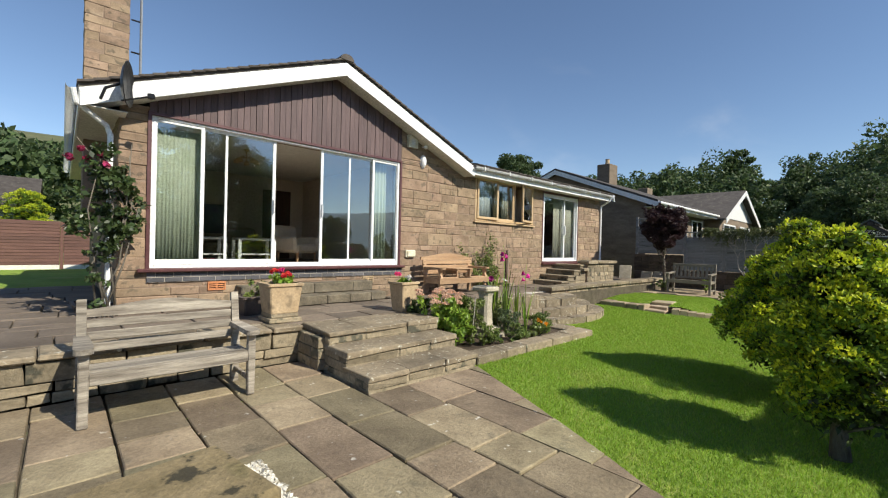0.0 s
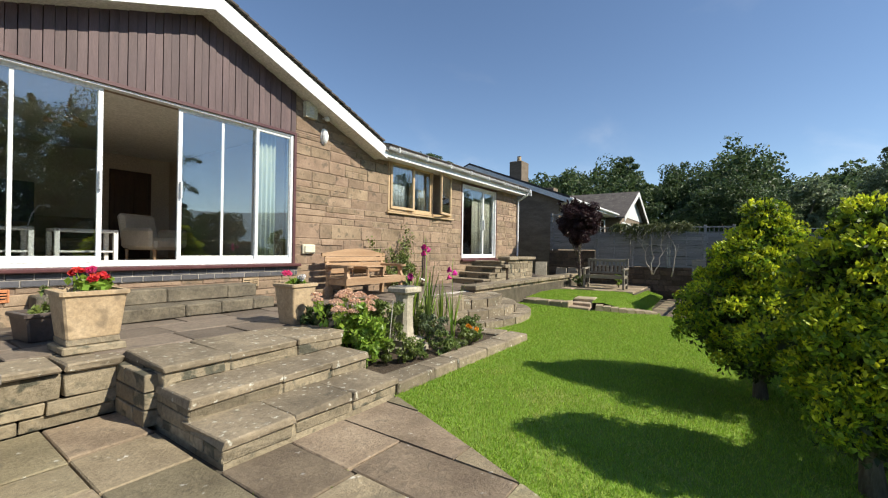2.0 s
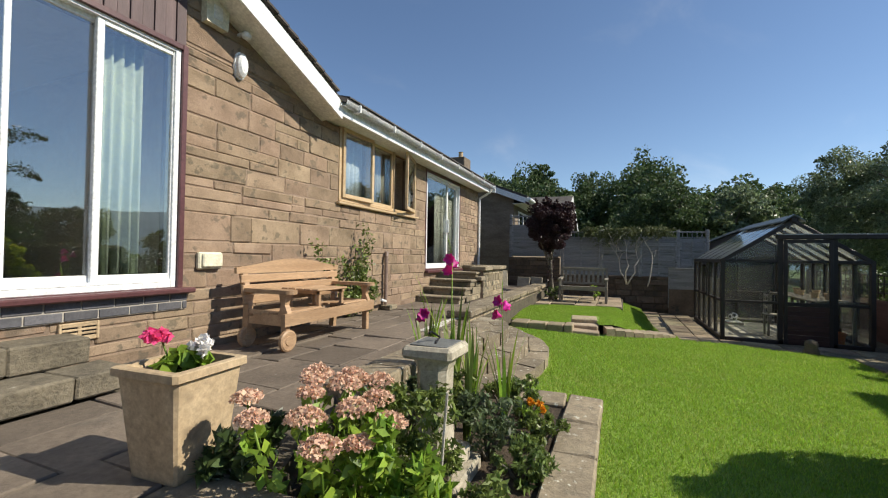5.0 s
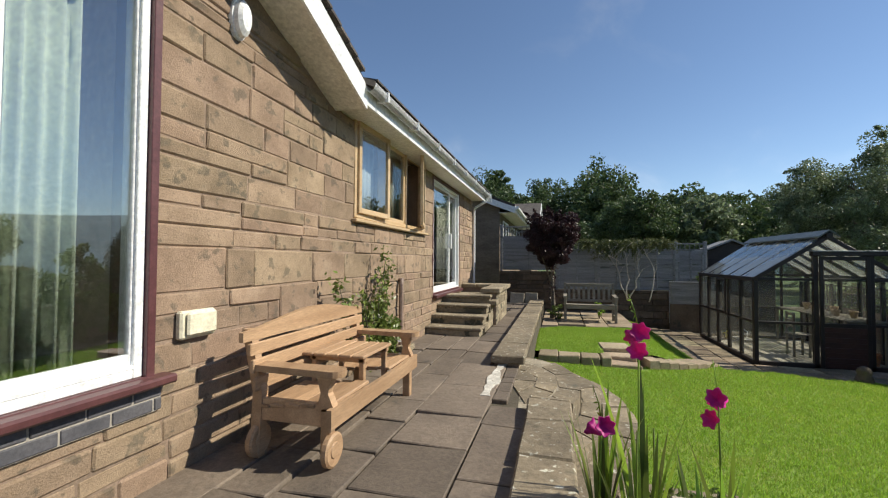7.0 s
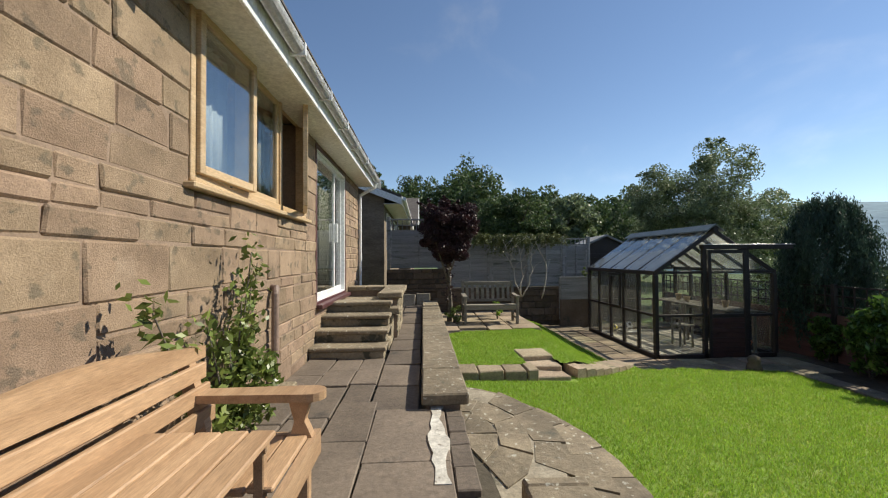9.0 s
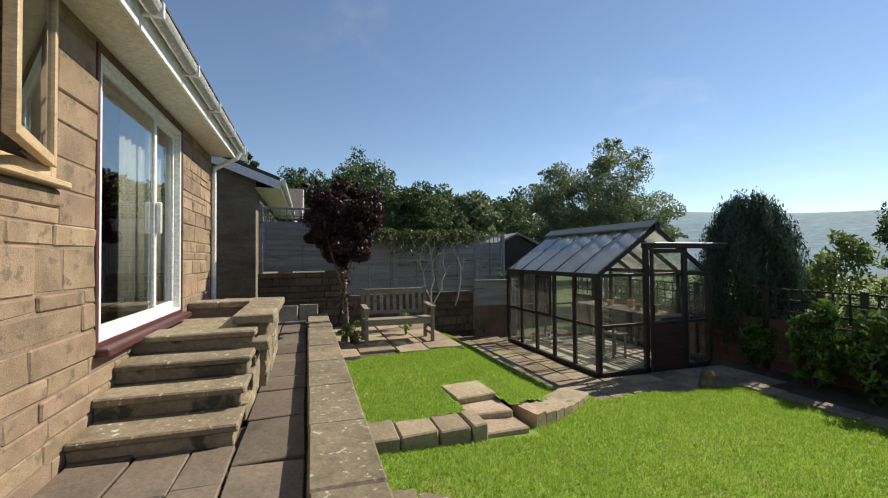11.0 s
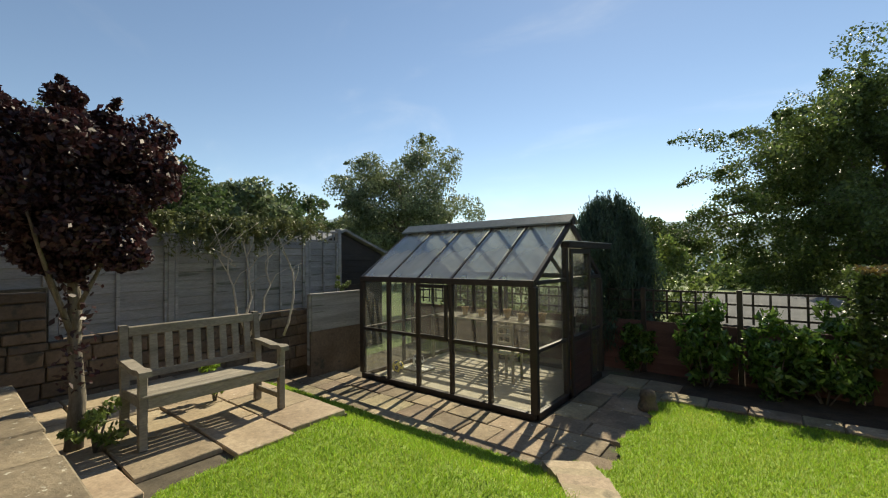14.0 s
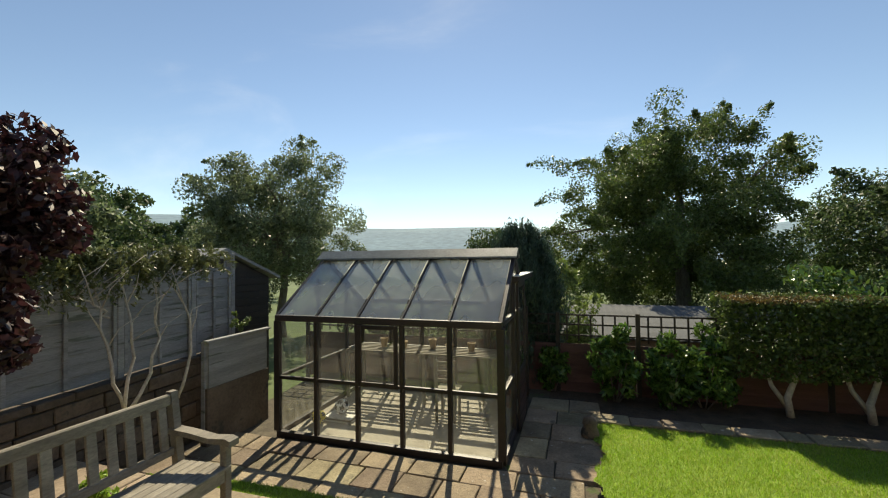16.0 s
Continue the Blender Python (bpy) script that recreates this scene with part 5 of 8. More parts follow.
# staging bench inside
st = thing("potting_bench", "slatted timber staging along the greenhouse wall", "bench", (0, 0, GB + 0.015))
for k in range(6):
    part("slat", bx((GH0 + 0.25, GY0 + 0.08 + k * 0.11, 0.80), (GH1 - 0.08, GY0 + 0.135 + k * 0.11, 0.825), 0.004), GREYBENCH, st)
for x in (GH0 + 0.3, (GH0 + GH1) / 2, GH1 - 0.14):
    for y in (GY0 + 0.10, GY0 + 0.66):
        part("leg", bx((x, y, 0), (x + 0.05, y + 0.05, 0.80), 0.004), GREYBENCH, st)
    part("bearer", bx((x, GY0 + 0.08, 0.745), (x + 0.05, GY0 + 0.71, 0.80), 0.004), GREYBENCH, st)


def ball(name, loc, r, material, label, spots=None):
    b = thing(name, label, "ball", loc)
    bm = bmesh.new()
    bmesh.ops.create_icosphere(bm, subdivisions=3, radius=r)
    me = bpy.data.meshes.new(name)
    bm.to_mesh(me)
    me.materials.append(material)
    if spots:
        me.materials.append(spots)
        ico = [Vector(v) for v in ((0, 0.526, 0.851), (0, -0.526, 0.851), (0.526, 0.851, 0), (0.851, 0, 0.526), (0.851, 0, -0.526), (0.526, -0.851, 0), (-0.526, 0.851, 0), (-0.851, 0, 0.526), (-0.526, -0.851, 0), (-0.851, 0, -0.526), (0, 0.526, -0.851), (0, -0.526, -0.851))]
        for p in me.polygons:
            d = max(p.center.normalized().dot(v) for v in ico)
            p.material_index = 1 if d > 0.93 else 0
    me.shade_smooth()
    bm.free()
    o = new("shell", me)
    o.parent = b
    o.location.z = r
    return b


BLACKP = mat("black_patch", (0.02, 0.02, 0.02), (0.03, 0.03, 0.03), 4, 0.4, 0, 20, 0)
ball("football", (15.30, 0.75, GB + 0.09), 0.105, WHITE, "white football with black patches in the greenhouse", BLACKP)
ball("football", (15.52, 1.02, GB + 0.015), 0.10, mat("yellow_ball", (0.62, 0.50, 0.03), (0.70, 0.58, 0.05), 4, 0.45, 0.05, 20, 0), "yellow ball on the greenhouse floor", BLACKP)
tr = thing("seed_tray", "stacked pale plastic trays under the football", "tray", (15.28, 0.75, GB + 0.015))
for k in range(3):
    part("tray", bx((-0.22, -0.17, k * 0.025), (0.22, 0.17, k * 0.025 + 0.02), 0.006), GREYBENCH if k % 2 else SOFFIT, tr)
for i, (x, y, h) in enumerate(((13.6, -0.5, 0.14), (13.95, -0.4, 0.12), (14.3, -0.55, 0.16), (14.8, -0.45, 0.12), (15.2, -0.5, 0.15))):
    p = thing("plant_pot", "small terracotta pot on the staging", "pot", (x, y, GB + 0.84), 0, "pots on the staging")
    part("pot_body", Geo().lathe([(0.045, 0), (0.065, h * 0.8), (0.075, h * 0.8), (0.075, h), (0.06, h), (0.055, h * 0.7)], 14), TERRA, p)
ch = thing("garden_chair", "weathered wooden chair standing in the greenhouse", "chair", (13.75, 0.35, GB + 0.015))
for x in (-0.15, 0.12):
    for y in (-0.15, 0.12):
        part("leg", bx((x, y, 0), (x + 0.035, y + 0.035, 0.9 if y > 0 else 0.44), 0.004), GREYBENCH, ch)
part("seat", bx((-0.17, -0.17, 0.44), (0.175, 0.175, 0.465), 0.006), GREYBENCH, ch)
for z in (0.58, 0.70, 0.83):
    part("back_rail", bx((-0.13, 0.125, z), (0.135, 0.15, z + 0.05), 0.004), GREYBENCH, ch)
ob = thing("orange_tub", "orange plastic tub on the greenhouse floor behind the glass", "tub", (13.02, -0.42, GB + 0.015))
part("pot_body", Geo().lathe([(0.10, 0), (0.13, 0.22), (0.14, 0.22), (0.14, 0.25), (0.12, 0.25), (0.11, 0.05)], 18), mat("orange_plastic", (0.50, 0.13, 0.03), (0.58, 0.17, 0.05), 4, 0.5, 0.1, 30, 0), ob)
bo = thing("stone_ornament", "small grey rounded garden stone at the lawn corner", "stone", (11.78, 0.40, -0.2))
g = Geo()
g.lathe([(0.10, 0), (0.12, 0.05), (0.105, 0.11), (0.085, 0.15), (0.10, 0.19), (0.08, 0.25), (0.03, 0.28)], 14)
g.smooth = True
part("stone", g, DARKSTONE, bo)

# ---- boundary fence on the east ----
FA, FB = Vector((16.55, 6.85, 0)), Vector((17.15, 0.95, 0))
fd = (FB - FA).normalized()
fn = Vector((-fd.y, fd.x, 0))
fw = thing("boundary_wall", "coursed stone wall under the boundary fence, darkened in colour for its shade", "wall", kind="structure")
base_m = Matrix.Translation(FA) @ Matrix.Rotation(math.atan2(fd.y, fd.x), 4, "Z")
L = (FB - FA).length


def local_courses(parent, x0, x1, z0, z1, seed):
    q = random.Random(seed)
    z = z0
    while z < z1 - 0.02:
        h = min(q.choice((0.13, 0.17, 0.21)), z1 - z)
        if z1 - z - h < 0.06:
            h = z1 - z
        x = x0
        while x < x1 - 0.01:
            w = q.uniform(0.25, 0.6)
            if x1 - x - w < 0.2:
                w = x1 - x
            part("stone_block", Geo().box((x + 0.006, -0.13 - q.uniform(0, 0.025), z + 0.006), (x + w - 0.006, 0.12, z + h - 0.006), 0.01, base_m, 0.006), DARKSTONE, parent)
            x += w
        z += h


part("wall_core", Geo().box((0, -0.10, -0.4), (L + 0.3, 0.15, 0.85), 0, base_m), JOINT, fw)
part("wall_core", Geo().box((0, -0.10, 0.85), (1.65, 0.15, 1.40), 0, base_m), JOINT, fw)
local_courses(fw, 0, L + 0.3, -0.1, 0.88, 71)
local_courses(fw, 0, 1.65, 0.88, 1.42, 72)
fence = thing("boundary_fence", "grey larch-lap fence panels with a trellis strip on top", "fence", (0, 0, 0))
posts = [0.05, 1.72, 2.9, 4.05, 5.1, L - 0.05]
for x in posts:
    zt = 2.85 if x < 1 else 2.32
    part("fence_post", Geo().box((x - 0.04, -0.05, 0.85), (x + 0.04, 0.05, zt), 0.006, base_m), FENCE, fence)
for i in range(len(posts) - 1):
    xa, xb = posts[i] + 0.045, posts[i + 1] - 0.045
    z0, z1 = (1.46, 2.45) if i == 0 else (0.90, 2.05)
    n = int((z1 - z0) / 0.105)
    for k in range(n):
        z = z0 + k * (z1 - z0) / n
        tilt = Matrix.Translation((0, -0.012, z)) @ Matrix.Rotation(radians(-7), 4, "X")
        part("fence_slat", Geo().box((xa, -0.008, -0.01), (xb, 0.008, 0.12), 0.003, base_m @ tilt, 0.002), FENCE, fence)
    for x in (xa + 0.02, (xa + xb) / 2, xb - 0.02):
        part("batten", Geo().box((x - 0.02, -0.045, z0), (x + 0.02, -0.022, z1), 0.003, base_m), FENCE, fence)
    zt = 2.80 if i == 0 else 2.27
    part("trellis_rail", Geo().box((xa, -0.03, zt - 0.04), (xb, 0.03, zt), 0.003, base_m), FENCE, fence)
    part("trellis_rail", Geo().box((xa, -0.02, z1 + 0.01), (xb, 0.02, z1 + 0.045), 0.003, base_m), FENCE, fence)
    if i == 0:
        part("trellis_rail", Geo().box((xa, -0.012, 2.61), (xb, 0.012, 2.635), 0.003, base_m), FENCE, fence)
    x = xa + 0.06
    while x < xb:
        part("trellis_lath", Geo().box((x, -0.02, z1 + 0.045), (x + 0.022, 0.0, zt - 0.04), 0.002, base_m), FENCE, fence)
        x += 0.13
lf = thing("low_fence", "low grey fence panel behind the greenhouse", "fence", (0, 0, 0))
for k in range(6):
    part("fence_slat", bx((16.45, 1.0 - 0.0, 0.55 + k * 0.1), (16.47, 2.05, 0.665 + k * 0.1), 0.003, None, 0.003), FENCE, lf)
part("capping", bx((16.42, 0.95, 1.14), (16.50, 2.10, 1.17), 0.004), FENCE, lf)
for y in (0.98, 2.03):
    part("fence_post", bx((16.48, y, 0.0), (16.54, y + 0.06, 1.15), 0.004), FENCE, lf)
part("base_board", bx((16.44, 0.98, -0.25), (16.56, 2.08, 0.55), 0.004), DARKSTONE, lf)
# pipes / poles along the wall foot
shed = thing("garden_shed", "dark brown timber garden shed beyond the fence", "shed", (19.6, -0.3, -0.4), -8)
part("shed_body", Geo().prism([(-1.1, 0), (1.1, 0), (1.1, 2.25), (0, 2.75), (-1.1, 2.25)], -1.1, 1.1, 0), DARKWOOD, shed)
for s in (-1, 1):
    g = Geo()
    slope_slab(g, [(-1.25, 0, 2.85), (1.2, 0, 2.85), (1.2, 1.3, 2.26), (-1.25, 1.3, 2.26)] if s > 0 else [(1.2, 0, 2.85), (-1.25, 0, 2.85), (-1.25, -1.3, 2.26), (1.2, -1.3, 2.26)], 0.06)
    part("roof", g, FENCE, shed)
for k in range(16):
    part("board", bx((-1.125, -1.1, k * 0.14), (-1.10, 1.1, k * 0.14 + 0.132), 0.004), DARKWOOD, shed)

# ---- south boundary: low red fence with dark trellis ----
sf = thing("trellis_fence", "low dark trellis along the south boundary", "fence", (0, 0, 0))
for i in range(11):
    x = 4.3 + i * 1.32
    part("fence_post", bx((x, -1.55, -0.4), (x + 0.07, -1.48, 1.2), 0.005), DARKWOOD, sf)
    if i < 10:
        for k in range(7):
            part("fence_board", bx((x + 0.075, -1.535, -0.30 + k * 0.135), (x + 1.315, -1.515, -0.163 + k * 0.135), 0.003), REDFENCE, sf)
        for z in (0.78, 0.97, 1.14):
            part("trellis_rail", bx((x + 0.075, -1.535, z), (x + 1.315, -1.515, z + 0.03), 0.003), DARKWOOD, sf)
        for k in range(6):
            part("trellis_lath", bx((x + 0.18 + k * 0.2, -1.515, 0.70), (x + 0.21 + k * 0.2, -1.50, 1.17), 0.003), DARKWOOD, sf)

# ---- neighbour's bungalow ----
NSTONE = mat("neighbour_stone", (0.14, 0.105, 0.075), (0.23, 0.18, 0.13), 1.5, 0.9, 0.5, 14, 0.1, stretch=(1, 1, 3))
nb = thing("bungalow", "neighbouring brown stone bungalow with shallow tiled roof", "house", (18.0, 0, 0))
NY0, NY1, NL = 7.05, 15.6, 7.9
nym = (NY0 + NY1) / 2
part("wall", Geo().prism([(NY0, -0.4), (NY1, -0.4), (NY1, 3.6), (nym, 5.25), (NY0, 3.6)], 0, 0.3, 0), NSTONE, nb, "shaded gable wall")
part("wall", bx((0.3, NY0, -0.4), (NL, NY0 + 0.3, 3.6), 0), NSTONE, nb)
part("wall", bx((NL - 0.3, NY0 + 0.3, -0.4), (NL, NY1, 3.6), 0), NSTONE, nb)
for s, y in ((1, NY0 - 0.55), (-1, NY1 + 0.55)):
    g = Geo()
    zl = 5.5 - (nym - NY0 + 0.55) * 0.385
    q = [(-0.25, y, zl), (NL + 0.2, y, zl), (NL + 0.2, nym, 5.5), (-0.25, nym, 5.5)]
    slope_slab(g, q if s > 0 else q[::-1], 0.09)
    part("roof", g, TILE, nb)
    g = Geo()
    g.prism([(y, zl - 0.09), (nym, 5.41), (nym, 5.2), (y, zl - 0.30)], -0.27, -0.245, 0)
    part("barge_board", g, WHITE, nb)
part("fascia", bx((-0.25, NY0 - 0.57, 3.38), (NL + 0.2, NY0 - 0.545, 3.60)), WHITE, nb)
part("soffit", bx((-0.2, NY0 - 0.54, 3.37), (NL, NY0, 3.39)), SOFFIT, nb)
part("gutter", Geo().tube([(-0.3, NY0 - 0.63, 3.52), (NL + 0.2, NY0 - 0.63, 3.52)], 0.06, 10), WHITE, nb)
for x in (0.8, 3.4, 5.8):
    w = part("window", rails(x, x + 1.7, 2.0, 3.2, NY0 - 0.03, NY0 + 0.05, 0.07).box((x + 0.82, NY0 - 0.028, 2.07), (x + 0.89, NY0 + 0.048, 3.13)), WHITE, nb)
    part("pane", bx((x + 0.07, NY0 - 0.012, 2.07), (x + 1.63, NY0 - 0.004, 3.13), 0), glass_mat("far_glass", (0.3, 0.33, 0.33), 2.0) if x < 1 else bpy.data.materials["far_glass"], w)
ck = part("chimney", bx((3.0, nym - 1.2, 4.4), (3.9, nym - 0.5, 6.1), 0.02), NSTONE, nb)
part("chimney_pot", Geo().lathe([(0.12, 0), (0.10, 0.3), (0.12, 0.32), (0.09, 0.3)], 12, (3.45, nym - 0.85, 6.1)), TERRA, ck)
# second bungalow with a white gable
b2 = thing("bungalow", "far bungalow with a white boarded gable", "house", (26.6, 6.5, 0), 0)
part("wall", bx((0, 0, -0.4), (7.6, 9, 3.6), 0), NSTONE, b2)
part("gable", Geo().prism([(0, 3.55), (7.6, 3.55), (3.8, 5.2)], -0.04, 0.02, 1), WHITE, b2, "white boarded gable end")
for s in (-1, 1):
    g = Geo()
    q = [(3.8 + s * 4.25, -0.4, 3.42), (3.8 + s * 4.25, 9.4, 3.42), (3.8, 9.4, 5.38), (3.8, -0.4, 5.38)]
    slope_slab(g, q if s > 0 else q[::-1], 0.09)
    part("roof", g, TILE, b2)
    g = Geo()
    g.prism([(3.8 + s * 4.25, 3.40), (3.8, 5.34), (3.8, 5.06), (3.8 + s * 4.25, 3.12)], -0.43, -0.40, 1)
    part("barge_board", g, WHITE, b2)
DARKWIN = mat("dark_window", (0.02, 0.03, 0.04), (0.03, 0.04, 0.05), 1, 0.1, 0, 20, 0)
for x in (0.6, 4.2):
    w = part("window", rails(x, x + 2.6, 1.9, 3.2, -0.06, 0.03, 0.09), WHITE, b2)
    part("pane", bx((x + 0.09, -0.03, 1.99), (x + 2.51, -0.01, 3.11), 0), DARKWIN, w)
    part("window_bar", bx((x + 1.25, -0.058, 1.99), (x + 1.34, -0.01, 3.11), 0.004), WHITE, w)
w = part("window", Geo().box((-0.05, 0.8, 1.9), (0.0, 3.4, 3.1), 0.01), WHITE, b2)
part("pane", bx((-0.06, 0.9, 2.0), (-0.052, 2.0, 3.0), 0), DARKWIN, w)
part("pane", bx((-0.06, 2.1, 2.0), (-0.052, 3.3, 3.0), 0), DARKWIN, w)
part("chimney", bx((3.4, 5.2, 4.8), (4.3, 5.9, 6.0), 0.02), NSTONE, b2)
# dark roofs further off
for i, (x, y, z) in enumerate(((38, -3.5, 2.6), (43, -9, 2.2))):
    h = thing("far_house", "distant house roof among dark trees", "house", (x, y, -0.4), 12 * i, "distant houses")
    part("wall", bx((0, 0, 0), (6, 8, z), 0), NSTONE, h)
    for s in (-1, 1):
        g = Geo()
        q = [(-0.4, 4 + s * 4.4, z - 0.1), (6.4, 4 + s * 4.4, z - 0.1), (6.4, 4, z + 1.6), (-0.4, 4, z + 1.6)]
        slope_slab(g, q if s < 0 else q[::-1], 0.12)
        part("roof", g, TILE, h)
# houses and fence on the west
wf = thing("west_fence", "dark red-brown fence panels beyond the side lawn", "fence", (0, 0, 0))
for i in range(4):
    x = -5.6 + i * 1.85
    part("fence_post", bx((x, 19.95, 0.2), (x + 0.09, 20.05, 2.15), 0.005), REDFENCE, wf)
    for k in range(14):
        part("fence_slat", Geo().box((x + 0.095, -0.01, 0), (x + 1.845, 0.01, 0.13), 0.003, Matrix.Translation((0, 19.98, 0.55 + k * 0.108)) @ Matrix.Rotation(radians(-8), 4, "X")), REDFENCE, wf)
    part("gravel_board", bx((x + 0.095, 19.96, 0.25), (x + 1.845, 20.0, 0.55), 0.004), SOFFIT, wf)
Geo().prism([(-9, 12.3), (0.7, 12.3), (0.7, 30), (-9, 30)], -0.3, 0.40).ob("side_lawn", GRASS, None, "shaded side lawn beside the house", "structure", "lawn")
wh = thing("far_house", "bungalow with brown tiled roof beyond the fence", "house", (-9, 34, 0), 0, "distant houses")
part("wall", bx((0, 0, 0), (7.6, 7, 3.4), 0), NSTONE, wh)
for s in (-1, 1):
    g = Geo()
    q = [(-0.4, 3.5 + s * 4, 3.3), (8, 3.5 + s * 4, 3.3), (8, 3.5, 5.3), (-0.4, 3.5, 5.3)]
    slope_slab(g, q if s < 0 else q[::-1], 0.12)
    part("roof", g, TILE, wh)
part("window", bx((5.5, -0.03, 1.6), (7.2, 0.0, 2.9), 0.01), bpy.data.materials["dark_window"], wh)

lr = thing("low_outbuilding", "low outbuilding with pale grey corrugated roof beyond the trellis", "outbuilding", (0, 0, 0))
part("wall", bx((5.5, -7.4, -0.6), (12.1, -3.9, 0.30), 0), NSTONE, lr)
g = Geo()
nn = 120
for i in range(nn + 1):
    x = 5.3 + 7.0 * i / nn
    z = 0.008 * math.sin(i * math.pi / 1.5)
    g.v += [(x, -3.7, 0.36 + z), (x, -7.6, 0.68 + z)]
g.f = [(2 * i, 2 * i + 2, 2 * i + 3, 2 * i + 1) for i in range(nn)]
o = part("roof", g, mat("pale_sheet", (0.07, 0.075, 0.08), (0.11, 0.115, 0.12), 2, 0.95, 0.2, 30, 0), lr, "pale corrugated sheet")
o.modifiers.new("thick", "SOLIDIFY").thickness = 0.02

# ---- foliage ----
nrng = np.random.default_rng(11)


def leaf_cloud(name, pts, size, material, parent=None, aspect=0.55, up=0.0, kind="", label="", category="", jitter=0.35, outward=None):
    """Many small leaf blades, one four-cornered blade at each point."""
    pts = np.asarray(pts, float)
    n = len(pts)
    u = nrng.normal(size=(n, 3))
    if outward is not None:
        u = u * 0.6 + outward
    u[:, 2] += up
    u /= np.linalg.norm(u, axis=1)[:, None]
    w = np.cross(u, nrng.normal(size=(n, 3)))
    w /= np.linalg.norm(w, axis=1)[:, None] + 1e-9
    s = size * (1 + nrng.uniform(-jitter, jitter, n))[:, None]
    nn = np.cross(u, w)
    v = np.stack([pts - u * s, pts + w * s * aspect + nn * s * 0.12, pts + u * s, pts - w * s * aspect + nn * s * 0.12], 1).reshape(-1, 3)
    me = bpy.data.meshes.new(name)
    me.vertices.add(4 * n)
    me.vertices.foreach_set("co", v.ravel())
    me.loops.add(4 * n)
    me.loops.foreach_set("vertex_index", np.arange(4 * n, dtype=np.int32))
    me.polygons.add(n)
    me.polygons.foreach_set("loop_start", np.arange(0, 4 * n, 4, dtype=np.int32))
    me.update(calc_edges=True)
    me.materials.append(material)
    o = new(name, me)
    o.parent = parent
    return tagged(o, label, category, "", kind)


def puffs(center, radii, n_puff, n_leaf, puff=0.35, inner=0.35, flat=0.8, low=-1.0):
    """Points of a lumpy crown: clumps spread through an ellipsoid, leaves round each clump."""
    c, r = np.array(center, float), np.array(radii, float)
    d = nrng.normal(size=(n_puff, 3))
    d /= np.linalg.norm(d, axis=1)[:, None]
    d[:, 2] = np.maximum(d[:, 2], low)
    rad = inner + (1 - inner) * nrng.uniform(0, 1, n_puff) ** 0.45
    pc = c + d * r * (rad * nrng.uniform(0.8, 1.08, n_puff))[:, None]
    pr = puff * r.mean() * nrng.uniform(0.6, 1.2, n_puff)
    idx = nrng.integers(0, n_puff, n_leaf)
    q = nrng.normal(size=(n_leaf, 3))
    q /= np.linalg.norm(q, axis=1)[:, None]
    q *= (nrng.uniform(0.2, 1, n_leaf) ** 0.5)[:, None]
    q[:, 2] *= flat
    return pc[idx] + q * pr[idx][:, None], pc


def trunk_geo(pts, r0, r1, n=9):
    k = len(pts)
    g = Geo()
    g.tube(pts, [r0 + (r1 - r0) * i / (k - 1) for i in range(k)], n)
    g.smooth = True
    return g


def tree(name, label, loc, trunk_r, crown_c, radii, n_puff, n_leaf, leaf, material, bark=None, limbs=9, puff=0.35, inner=0.35, low=-1.0, lean=(0, 0), group="", aspect=0.55, category="tree", up=0.0, twigs=0):
    t = thing(name, label, category, loc, 0, group)
    c = Vector(crown_c)
    top = c + Vector((0, 0, radii[2] * 0.4))
    q = random.Random(len(label) * 7 + int(abs(loc[0]) * 10))
    path = [Vector((0, 0, -0.05))]
    for i in range(1, 7):
        f = i / 6
        path.append(Vector((top.x * f + q.uniform(-1, 1) * trunk_r * 0.6, top.y * f + q.uniform(-1, 1) * trunk_r * 0.6, top.z * f)))
    part("trunk", trunk_geo(path, trunk_r, trunk_r * 0.25), bark or BARK, t)
    pts, pc = puffs(crown_c, radii, n_puff, n_leaf, puff, inner, low=low)
    for i in range(min(limbs, len(pc))):
        e = Vector(pc[i])
        k = q.uniform(0.35, 0.8)
        s = path[0].lerp(path[-1], k)
        mid = s.lerp(e, 0.5) + Vector((q.uniform(-0.1, 0.1), q.uniform(-0.1, 0.1), 0.08)) * radii[0] * 0.5
        part("limb", trunk_geo([s, mid, e], trunk_r * 0.4, trunk_r * 0.08, 6), bark or BARK, t)
    if twigs:
        outer = pc[np.linalg.norm((pc - np.array(crown_c)) / np.array(radii), axis=1) > 0.72]
        ex = []
        for k in range(twigs):
            a = outer[nrng.integers(len(outer))]
            d = (a - np.array(crown_c)) / np.array(radii) + nrng.normal(0, 0.35, 3) + np.array([0, 0, 0.25])
            ln = np.array(radii).mean() * nrng.uniform(0.12, 0.34)
            m_ = int(max(10, n_leaf / 500))
            f = nrng.uniform(0, 1, (m_, 1)) ** 0.7
            sag = np.array([0, 0, -0.35]) * f ** 2
            ex.append(a + (d + sag) * f * ln + nrng.normal(size=(m_, 3)) * ln * 0.16 * (1.15 - f))
        pts = np.concatenate([pts] + ex)
    leaf_cloud("crown", pts, leaf, material, t, aspect, up)
    return t


